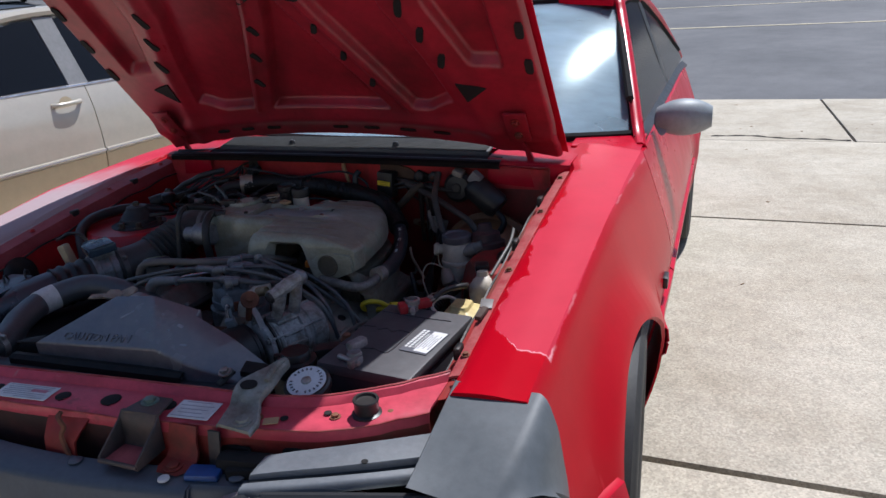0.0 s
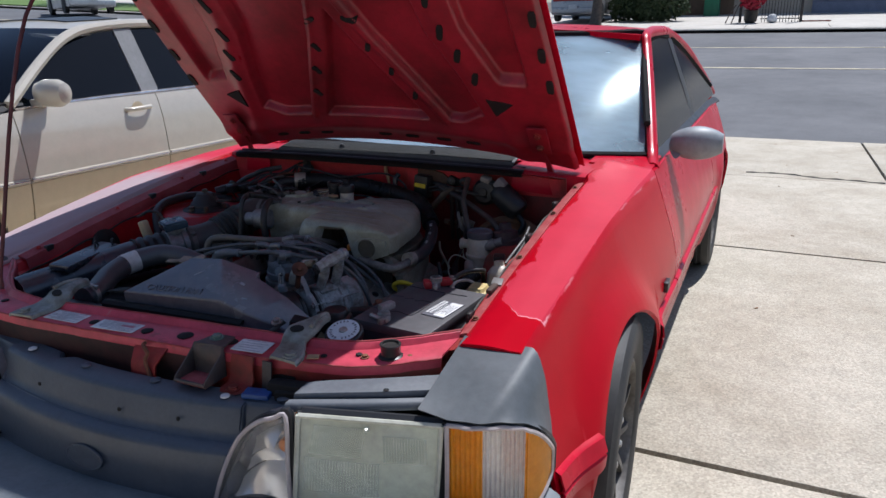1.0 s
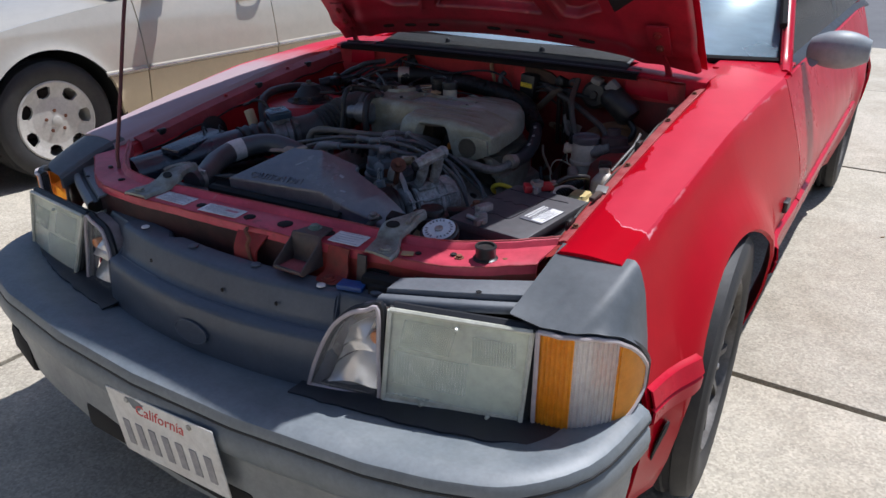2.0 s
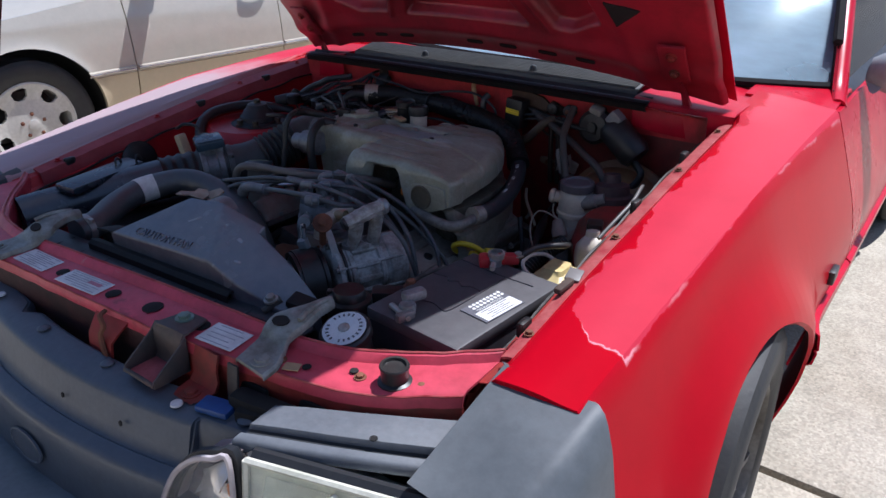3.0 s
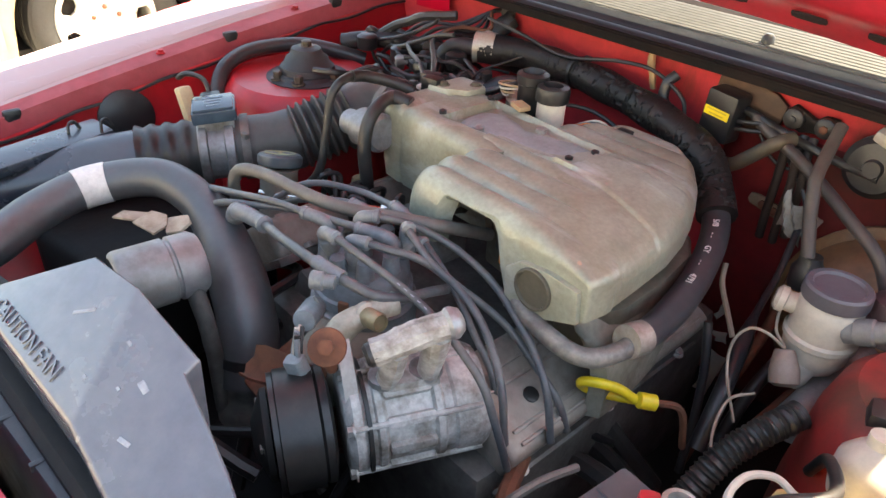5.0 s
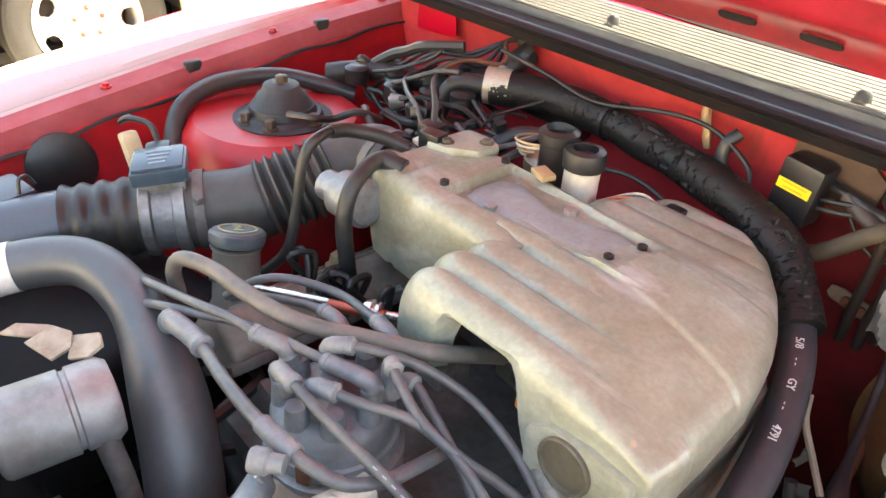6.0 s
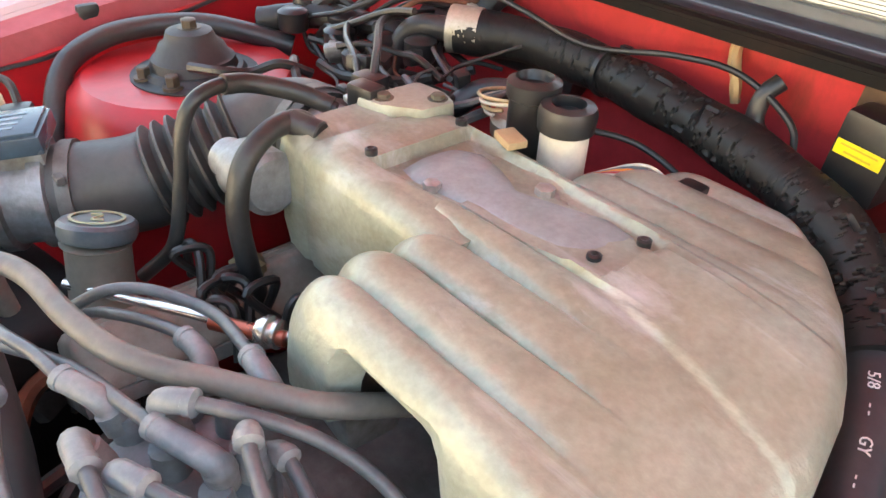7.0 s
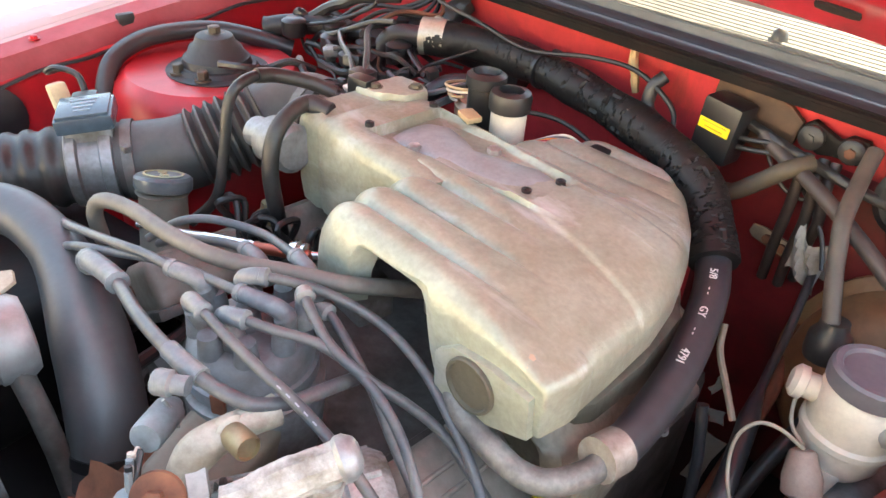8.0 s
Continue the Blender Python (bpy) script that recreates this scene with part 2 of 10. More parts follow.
ORANGE = mat("orange_plastic", (0.75, 0.22, 0.02), 0.4, scale=25, bump=0.05)
BLUE = mat("blue_plastic", (0.02, 0.075, 0.26), 0.45, scale=25, bump=0.05)
PAPER = mat("white_sticker", (0.70, 0.70, 0.70), 0.5, dark=(0.5, 0.47, 0.45), scale=25, amount=0.6, bump=0.03)
INK = mat("grey_print", (0.10, 0.10, 0.12), 0.6, bump=0)
WHITE_INK = mat("white_print", (0.75, 0.75, 0.72), 0.6, dark=(0.55, 0.5, 0.48), scale=60, bump=0)
TYRE = mat("tyre_rubber", (0.017, 0.017, 0.018), 0.65, dark=(0.050, 0.046, 0.042), scale=8, amount=0.6, grain=90, bump=0.3)
# Near-black for holes, and for shade painted into gaps and undersides.
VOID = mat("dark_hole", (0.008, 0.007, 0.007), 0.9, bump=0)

# ---- building tools ----


def finish(bm, mesh_name, material, angle=38):
    bmesh.ops.recalc_face_normals(bm, faces=bm.faces)
    me = bpy.data.meshes.new(mesh_name)
    bm.to_mesh(me)
    bm.free()
    for p in me.polygons:
        p.use_smooth = True
    me.set_sharp_from_angle(angle=radians(angle))
    mats = material if isinstance(material, (list, tuple)) else [material]
    for mm in mats:
        me.materials.append(mm)
    return me


def part(name, bm, material, parent=None, label="", angle=38):
    ob = new(name, finish(bm, name, material, angle))
    if parent is not None:
        ob.parent = parent
        ob.matrix_parent_inverse = parent.matrix_basis.inverted()
    if label:
        tagged(ob, label)
    return ob


def thing(name, label, category, at=(0, 0, 0), group="", kind=""):
    """An empty at a thing's base, to hold its parts."""
    e = new(name)
    e.empty_display_size = 0.05
    e.matrix_basis = Matrix.Translation(at)
    return tagged(e, label, category, group, kind)


def lerp_table(rows, v):
    if v <= rows[0][0]:
        return rows[0][1]
    for (a, p), (b, q) in zip(rows, rows[1:]):
        if v <= b:
            s = (v - a) / (b - a)
            return p + (q - p) * s
    return rows[-1][1]


def soft_table(rows, v):
    """As lerp_table, with eased joints."""
    d = 0.04
    return (lerp_table(rows, v - d) + 2 * lerp_table(rows, v) + lerp_table(rows, v + d)) / 4


def spline(points, steps=6):
    """A smooth line through the points."""
    p = [Vector(q) for q in points]
    if len(p) < 3:
        return [p[0].lerp(p[-1], i / steps) for i in range(steps + 1)]
    p = [p[0] * 2 - p[1], *p, p[-1] * 2 - p[-2]]
    out = []
    for i in range(1, len(p) - 2):
        a, b, c, d = p[i - 1], p[i], p[i + 1], p[i + 2]
        for k in range(steps):
            t = k / steps
            out.append(0.5 * (2 * b + (c - a) * t + (2 * a - 5 * b + 4 * c - d) * t * t + (3 * b - a - 3 * c + d) * t ** 3))
    out.append(p[-2].copy())
    return out


def frames(line):
    """Tangent and two cross directions along a line, with little twist."""
    out, u = [], None
    for i, q in enumerate(line):
        t = (line[min(i + 1, len(line) - 1)] - line[max(i - 1, 0)]).normalized()
        if u is None:
            u = t.orthogonal().normalized()
        u = (u - t * u.dot(t)).normalized()
        out.append((t, u, t.cross(u)))
    return out


def tube(points, r, steps=6, seg=10, bm=None, cap=True, wobble=0.0, flat=1.0):
    """A hose, lead or rod through the points; r: a radius, or a function of the way along (0 to 1)."""
    bm = bm or bmesh.new()
    line = spline(points, steps)
    rings = []
    total = sum((b - a).length for a, b in zip(line, line[1:])) or 1.0
    gone = 0.0
    for i, (q, (t, u, w)) in enumerate(zip(line, frames(line))):
        gone += (q - line[i - 1]).length if i else 0.0
        s = gone / total
        rad = r(s) if callable(r) else r
        ring = []
        for k in range(seg):
            a = 2 * math.pi * k / seg
            rr = rad * (1 + (wobble * noise.noise(q * 60 + Vector((k, 0, 0))) if wobble else 0))
            ring.append(bm.verts.new(q + (u * math.cos(a) + w * math.sin(a) * flat) * rr))
        rings.append(ring)
    for a, b in zip(rings, rings[1:]):
        for k in range(seg):
            bm.faces.new((a[k], a[(k + 1) % seg], b[(k + 1) % seg], b[k]))
    if cap:
        bm.faces.new(rings[0][::-1])
        bm.faces.new(rings[-1])
    return bm


def turned(profile, base, axis=(0, 0, 1), seg=24, bm=None, loop=False):
    """A turned body: (radius, height) pairs along an axis from a base point."""
    bm = bm or bmesh.new()
    z = Vector(axis).normalized()
    x = z.orthogonal().normalized()
    y = z.cross(x)
    base = Vector(base)
    rings = []
    for r, h in profile:
        if r < 1e-6:
            rings.append([bm.verts.new(base + z * h)])
        else:
            rings.append([bm.verts.new(base + z * h + (x * math.cos(2 * math.pi * k / seg) + y * math.sin(2 * math.pi * k / seg)) * r) for k in range(seg)])
    for a, b in zip(rings, rings[1:]):
        for k in range(seg):
            j = (k + 1) % seg
            if len(a) == 1 and len(b) == 1:
                continue
            if len(a) == 1:
                bm.faces.new((a[0], b[j], b[k]))
            elif len(b) == 1:
                bm.faces.new((a[k], a[j], b[0]))
            else:
                bm.faces.new((a[k], a[j], b[j], b[k]))
    if loop:
        a, b = rings[-1], rings[0]
        for k in range(seg):
            bm.faces.new((a[k], a[(k + 1) % seg], b[(k + 1) % seg], b[k]))
        return bm
    if len(rings[0]) > 1:
        bm.faces.new(rings[0][::-1])
    if len(rings[-1]) > 1:
        bm.faces.new(rings[-1])
    return bm


def rod(a, b, r, seg=16, bm=None, r2=None):
    d = Vector(b) - Vector(a)
    r2 = r if r2 is None else r2
    c = min(r, r2) * 0.12
    return turned([(r - c, 0), (r, c), (r2, d.length - c), (r2 - c, d.length)], a, d, seg, bm)


def block(size, m, bevel=0.004, bm=None, segments=2):
    """A box with eased edges at a pose."""
    tmp = bmesh.new()
    bmesh.ops.create_cube(tmp, size=1.0)
    for v in tmp.verts:
        v.co = Vector((v.co.x * size[0], v.co.y * size[1], v.co.z * size[2]))
    if bevel:
        bmesh.ops.bevel(tmp, geom=tmp.edges[:], offset=bevel, segments=segments, affect="EDGES", profile=0.6)
    return join(tmp, m, bm)


def join(tmp, m=None, bm=None):
    if m is not None:
        bmesh.ops.transform(tmp, matrix=m if isinstance(m, Matrix) else Matrix.Translation(m), verts=tmp.verts)
    if bm is None:
        return tmp
    me = bpy.data.meshes.new("tmp")
    tmp.to_mesh(me)
    tmp.free()
    bm.from_mesh(me)
    bpy.data.meshes.remove(me)
    return bm


def prism(outline, low, high, bm=None, bevel=0.0, axes="xy"):
    """A flat outline raised between two heights; axes: the plane the outline lies in."""
    tmp = bmesh.new()

    def place(p, h):
        return {"xy": (p[0], p[1], h), "xz": (p[0], h, p[1]), "yz": (h, p[0], p[1])}[axes]

    a = [tmp.verts.new(place(p, low)) for p in outline]
    b = [tmp.verts.new(place(p, high)) for p in outline]
    k = len(outline)
    tmp.faces.new(a[::-1])
    tmp.faces.new(b)
    for i in range(k):
        tmp.faces.new((a[i], a[(i + 1) % k], b[(i + 1) % k], b[i]))
    if bevel:
        bmesh.ops.recalc_face_normals(tmp, faces=tmp.faces)
        bmesh.ops.bevel(tmp, geom=tmp.edges[:], offset=bevel, segments=2, affect="EDGES", profile=0.6)
    return join(tmp, None, bm)


def sheet(rows, bm=None, thick=0.0, away=(0, 0, -1), closed=False):
    """A skin through rows of points; with a thickness it gets a back and rims."""
    bm = bm or bmesh.new()
    g = [[bm.verts.new(p) for p in row] for row in rows]

    def skin(q, flip):
        for a, b in zip(q, q[1:]):
            k = len(a)
            for i in range(k if closed else k - 1):
                f = (a[i], a[(i + 1) % k], b[(i + 1) % k], b[i])
                bm.faces.new(f[::-1] if flip else f)

    skin(g, False)
    if thick:
        off = Vector(away).normalized() * thick
        h = [[bm.verts.new(v.co + off) for v in row] for row in g]
        skin(h, True)
        for i in range(len(g[0]) - 1):
            bm.faces.new((g[0][i], h[0][i], h[0][i + 1], g[0][i + 1]))
            bm.faces.new((g[-1][i], g[-1][i + 1], h[-1][i + 1], h[-1][i]))
        for j in range(len(g) - 1):
            if not closed:
                bm.faces.new((g[j][0], g[j + 1][0], h[j + 1][0], h[j][0]))
                bm.faces.new((g[j][-1], h[j][-1], h[j + 1][-1], g[j + 1][-1]))
    return bm


def rings(levels, bm=None, cap=True):
    """A closed body through loops of equal length."""
    bm = bm or bmesh.new()
    g = [[bm.verts.new(p) for p in ring] for ring in levels]
    for a, b in zip(g, g[1:]):
        k = len(a)
        for i in range(k):
            bm.faces.new((a[i], a[(i + 1) % k], b[(i + 1) % k], b[i]))
    if cap:
        bm.faces.new(g[0][::-1])
        bm.faces.new(g[-1])
    return bm


def hexbolt(at, axis=(0, 0, 1), r=0.006, h=0.005, bm=None):
    at, axis = Vector(at), Vector(axis).normalized()
    bm = turned([(r * 1.5, -h * 0.2), (r * 1.5, h * 0.15), (r * 1.2, h * 0.15)], at, axis, 14, bm)
    return turned([(r, h * 0.15), (r, h * 0.9), (r * 0.8, h)], at, axis, 6, bm)


def clamp_band(at, axis, r, w=0.012, bm=None):
    at, axis = Vector(at), Vector(axis).normalized()
    bm = turned([(r, -w / 2), (r + 0.0015, -w / 2), (r + 0.0015, w / 2), (r, w / 2)], at, axis, 24, bm)
    side = axis.orthogonal().normalized() * (r + 0.004)
    return block((0.012, 0.008, 0.008), Matrix.Translation(at + side), 0.001, bm, 1)


def writing(name, body, size, m, material, parent=None, depth=0.0004, label="", spacing=1.0):
    c = bpy.data.curves.new(name, "FONT")
    c.body, c.size, c.align_x, c.align_y, c.extrude = body, size, "CENTER", "CENTER", depth
    c.space_character = spacing
    c.resolution_u = 2
    tmp = bpy.data.objects.new(name, c)
    scene.collection.objects.link(tmp)
    bpy.context.view_layer.update()
    me = bpy.data.meshes.new_from_object(tmp.evaluated_get(bpy.context.evaluated_depsgraph_get()))
    bpy.data.objects.remove(tmp)
    bpy.data.curves.remove(c)
    me.transform(m)
    me.materials.clear()
    me.materials.append(material)
    ob = new(name, me)
    if parent is not None:
        ob.parent = parent
        ob.matrix_parent_inverse = parent.matrix_basis.inverted()
    if label:
        tagged(ob, label)
    return ob


def facing(at, x_dir, normal):
    """A pose whose x runs along x_dir and whose z is the normal."""
    z = Vector(normal).normalized()
    x = Vector(x_dir)
    x = (x - z * x.dot(z)).normalized()
    y = z.cross(x)
    m = Matrix((x, y, z)).transposed().to_4x4()
    m.translation = Vector(at)
    return m

# ---- red car: body ----
WHEEL_Y, REAR_Y, WHEEL_R, ARCH_R = 0.945, 3.47, 0.312, 0.328
CREST_Z = [(0.40, 0.715), (0.52, 0.735), (0.75, 0.775), (1.06, 0.822), (1.4, 0.842), (1.84, 0.85), (3.6, 0.85), (4.3, 0.82), (4.6, 0.78)]
CREST_X = [(0.50, 0.74), (0.75, 0.752), (1.06, 0.765), (1.6, 0.775), (3.0, 0.78), (4.0, 0.77), (4.6, 0.73)]
RAIL_Z = [(0.52, 0.729), (0.75, 0.772), (1.0, 0.812), (1.2, 0.838), (1.42, 0.86), (1.62, 0.868)]


def side_x(y, z):
    """How far the car's flank stands from its middle."""
    cz, cx = soft_table(CREST_Z, y), soft_table(CREST_X, y)
    d = cz - z
    out = lerp_table([(0, 0), (0.015, 0.008), (0.05, 0.020), (0.12, 0.045), (0.2, 0.072), (0.27, 0.088), (0.34, 0.088), (0.45, 0.075), (0.56, 0.05), (0.65, 0.03)], d)
    if y < 0.95:
        out -= 0.014 * ((0.95 - y) / 0.45) ** 2 * min(1, d / 0.1)
    if y > 4.0:
        out -= 0.10 * ((y - 4.0) / 0.6) ** 2
    flare = 0.0
    for wy in (WHEEL_Y, REAR_Y):
        r = math.hypot(y - wy, z - WHEEL_R)
        flare = max(flare, 0.024 * math.exp(-(max(0, r - ARCH_R) / 0.06) ** 2))
    return cx + out + flare


def sill_z(y):
    low = 0.21
    for wy in (WHEEL_Y, REAR_Y):
        if abs(y - wy) < ARCH_R:
            low = max(low, WHEEL_R + math.sqrt(ARCH_R ** 2 - (y - wy) ** 2))
    return low


def stations(y0, y1, step=0.05):
    ys = {round(y0, 4), round(y1, 4)}
    k = y0
    while k < y1:
        ys.add(round(k, 4))
        k += step
    for wy in (WHEEL_Y, REAR_Y):
        for a in range(0, 181, 7):
            q = wy + 0.9997 * ARCH_R * math.cos(radians(a))
            if y0 < q < y1:
                ys.add(round(q, 4))
    return sorted(ys)


def flank(s, y0, y1, top, low=None, rows=16, thick=0.012, step=0.05):
    out = []
    for y in stations(y0, y1, step):
        zt, zb = top(y), (low or sill_z)(y)
        out.append([(s * side_x(y, zt + (zb - zt) * j / rows), y, zt + (zb - zt) * j / rows) for j in range(rows + 1)])
    return sheet(out, thick=thick, away=(-s, 0, 0))


car = thing("red_coupe", "red two-door coupe, open hood, peeling paint, grey nose, on concrete", "car", (0, 2.3, 0))


def fender(s):
    y0, y1 = 0.492, 1.63
    out = []
    for y in stations(y0, y1, 0.04):
        zr, zc = soft_table(RAIL_Z, y), soft_table(CREST_Z, y)
        xc = soft_table(CREST_X, y)
        xi = lerp_table([(0.5, 0.622), (0.7, 0.624), (1.38, 0.632), (1.47, 0.602), (1.63, 0.600)], y)
        row = [(s * (xi - 0.002), y, zr - 0.022), (s * xi, y, zr - 0.006), (s * (xi + 0.006), y, zr)]
        for k in range(1, 6):
            u = k / 6
            row.append((s * (xi + 0.006 + (xc - xi - 0.014) * u), y, zr + (zc - zr) * u + 0.004 * math.sin(math.pi * u)))
        row.append((s * (xc - 0.004), y, zc + 0.002))
        zb = sill_z(y)
        for j in range(15):
            z = zc - 0.006 + (zb - zc + 0.006) * j / 14
            row.append((s * side_x(y, z), y, z))
        out.append(row)
    ob = part("fender", sheet(out, thick=0.010, away=(-s * 0.7, 0, -0.7)), RED_PEEL if s > 0 else RED_BLEACHED, car, "red fender with flaking clear coat on top" if s > 0 else "red fender bleached chalky white on top")
    return ob


for s in (1, -1):
    fender(s)
    # bolted rail inside the fender edge
    rail = []
    for k in range(24):
        y = 0.55 + k * 0.036
        z = soft_table(RAIL_Z, y)
        inset = (0.610, 0.600, 0.597) if s > 0 else (0.604, 0.588, 0.583)
        rail.append([(s * 0.624, y, z - 0.010), (s * inset[0], y, z - 0.012), (s * inset[1], y, z - 0.016), (s * inset[2], y, z - 0.040)])
    rail_ob = part("fender_rail", sheet(rail, thick=0.004), RED_PALE if s > 0 else mat("dull_pink_flange", (0.33, 0.055, 0.065), 0.6, dark=(0.26, 0.020, 0.030), scale=9, amount=0.8, bump=0.2), car, "worn red flange with bolts" if s > 0 else "dull faded red flange")
    for y in (0.60, 0.86, 1.12, 1.33):
        part("rail_bolt", hexbolt((s * (0.611 if s > 0 else 0.605), y, soft_table(RAIL_Z, y) - 0.011), (0, 0, 1), 0.0050, 0.005), RUST if s > 0 else RED_BAY, rail_ob)
    # side moulding
    for a, b in ((0.50, 0.655), (1.245, 1.63), (1.64, 2.96), (2.97, 3.11)):
        rows = []
        for k in range(13):
            y = a + (b - a) * k / 12
            rows.append([(s * (side_x(y, z) + o), y, z) for z, o in ((0.512, 0.001), (0.506, 0.010), (0.476, 0.012), (0.472, 0.007), (0.467, 0.011), (0.442, 0.009), (0.436, 0.001))])
        part("side_moulding", sheet(rows, thick=0.004, away=(-s, 0, 0)), RED, car)
    part("door", flank(s, 1.637, 2.955, lambda y: soft_table(CREST_Z, y) - 0.004, lambda y: 0.27), RED, car)
    part("rocker_panel", flank(s, 1.637, 2.955, lambda y: 0.266, lambda y: 0.19, rows=4), RED, car)
    part("quarter_panel", flank(s, 2.962, 4.58, lambda y: soft_table(CREST_Z, y) - 0.004), RED, car)
    part("door_handle", block((0.02, 0.13, 0.025), pose(s * (side_x(2.75, 0.76) + 0.004), 2.75, 0.76), 0.006), BLACK_PLASTIC, car)
    # belt strip and greenhouse
    belt = [[(s * (0.775 - 0.006), y, soft_table(CREST_Z, y) - 0.002), (s * 0.74, y, soft_table(CREST_Z, y) + 0.02)] for y in [1.74 + 0.1 * k for k in range(27)]]
    part("belt_strip", sheet(belt, thick=0.01), BLACK_PLASTIC, car)
    tops = [(1.80, 0.93), (2.12, 1.13), (2.33, 1.222), (2.7, 1.238), (3.05, 1.225), (3.5, 1.13), (4.05, 0.95), (4.2, 0.90)]

    def upper_x(y, z):
        return 0.745 - 0.145 * max(0.0, (z - 0.87) / 0.37)

    for nm, a, b in (("side_window", 1.86, 2.93), ("quarter_window", 3.02, 4.10)):
        rows = []
        for k in range(15):
            y = a + (b - a) * k / 14
            zt = max(0.875, lerp_table(tops, y) - 0.012)
            rows.append([(s * upper_x(y, z), y, z) for z in (0.868 + (zt - 0.868) * j / 4 for j in range(5))])
        w = part(nm, sheet(rows, thick=0.004, away=(-s, 0, 0)), glass("dark_side_glass", (0.05, 0.06, 0.065), 0.16, 1.3), car, "dark tinted side glass")
        w.visible_shadow = False
        line = [Vector((s * (upper_x(y, lerp_table(tops, y)) + 0.004), y, max(0.88, lerp_table(tops, y) - 0.012))) for y in [a + (b - a) * k / 14 for k in range(15)]]
        part("window_trim", tube(line, 0.012, 2, 6), mat("dull_window_trim", (0.014, 0.014, 0.015), 0.85, dark=(0.03, 0.03, 0.03), scale=12, bump=0.1, spec=0.1), w)
    part("door_pillar", sheet([[(s * (upper_x(2.97, z) + 0.002), y, z) for z in (0.86, 0.98, 1.1, 1.215)] for y in (2.92, 3.03)], thick=0.02, away=(-s, 0, 0)), BLACK_PLASTIC, car)
    # windscreen pillar and roof edge
    line = [(s * 0.764, 1.70, 0.842), (s * 0.749, 1.775, 0.866), (s * 0.719, 1.90, 0.952), (s * 0.673, 2.09, 1.078), (s * 0.633, 2.25, 1.182), (s * 0.614, 2.345, 1.233), (s * 0.600, 2.7, 1.243), (s * 0.604, 3.05, 1.23), (s * 0.645, 3.5, 1.135), (s * 0.70, 4.05, 0.955), (s * 0.72, 4.3, 0.87)]
    part("roof_pillar", tube(line, lambda t: 0.0150 + 0.004 * min(1, max(0, (t - 0.28) / 0.1)), 5, 10, flat=1.3), RED, car)
    # mirror
    mir = part("wing_mirror", rings([[(s * (0.79 + dx + rx * math.cos(a)), 1.93 + dy + ry * math.sin(a) * 0.6, 0.885 + rz * math.sin(a)) for a in [2 * math.pi * k / 16 for k in range(16)]] for dx, dy, rx, ry, rz in
                                      ((0.0, 0.0, 0.012, 0.03, 0.03), (0.015, -0.01, 0.02, 0.045, 0.045))]), mat("blue_grey_mirror", (0.25, 0.28, 0.30), 0.5, dark=(0.12, 0.13, 0.14), scale=9, bump=0.1), car, "faded grey mirror housing")
    shell = []
    for u in [k / 8 for k in range(9)]:
        half = math.sin(math.pi * (0.12 + 0.76 * u)) ** 0.6
        shell.append([(s * (0.785 + 0.160 * u), 1.90 - 0.055 * half * math.cos(a) + 0.03 * u + 0.03, 0.888 + 0.056 * half * math.sin(a)) for a in [2 * math.pi * k / 18 for k in range(18)]])
    part("mirror_housing", rings(shell), MATS["blue_grey_mirror"], mir)
    if s > 0:
        part("side_vent", block((0.014, 0.05, 0.03), pose(side_x(1.42, 0.56) + 0.004, 1.42, 0.56), 0.004), BLACK_PLASTIC, car, "small black emblem on the flank")

part("torn_foam", block((0.013, 0.036, 0.010), pose(0.605, 0.705, 0.757, 8, 0, -6), 0.004), mat("brown_foam", (0.07, 0.045, 0.035), 0.9, scale=40, bump=0.4), car)
part("torn_tape", block((0.022, 0.028, 0.003), pose(0.604, 0.738, 0.761, 10, 4, 10), 0.001), mat("grey_tape", (0.14, 0.13, 0.125), 0.5, scale=30), car)
part("roof", sheet([[(0.60 * u, y, lerp_table([(2.30, 1.232), (2.7, 1.25), (3.05, 1.236), (3.25, 1.19)], y) + 0.03 * (1 - u * u)) for u in [k / 6 - 1 for k in range(13)]] for y in (2.25, 2.30, 2.4, 2.55, 2.7, 2.9, 3.05, 3.2)], thick=0.02), RED, car)
part("hatch_glass", sheet([[(w * u, y, z + 0.03 * (1 - u * u)) for u in [k / 5 - 1 for k in range(11)]] for y, z, w in ((3.2, 1.20, 0.60), (3.6, 1.08, 0.63), (4.1, 0.92, 0.68))], thick=0.006), glass("dark_side_glass"), car)
part("tail", sheet([[(w * u, y, z) for u in [k / 5 - 1 for k in range(11)]] for y, z, w in ((4.08, 0.925, 0.70), (4.45, 0.86, 0.72), (4.58, 0.80, 0.70), (4.62, 0.55, 0.74), (4.60, 0.25, 0.72))], thick=0.02, away=(0, -1, -0.3)), RED, car)


def screen_pt(u, v):
    """Windscreen: u across from -1 to 1, v up from 0 to 1."""
    x = u * (0.735 - 0.135 * v)
    y = 1.525 + 0.66 * v + (0.27 - 0.11 * v) * u * u
    z = 0.885 + 0.352 * v + 0.02 * math.sin(math.pi * v) - 0.022 * u * u * (1 - v)
    return (x, y, z)


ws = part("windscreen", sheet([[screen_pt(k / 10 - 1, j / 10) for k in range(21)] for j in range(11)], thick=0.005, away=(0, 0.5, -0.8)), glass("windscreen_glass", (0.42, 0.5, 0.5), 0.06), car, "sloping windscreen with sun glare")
ws.visible_shadow = False
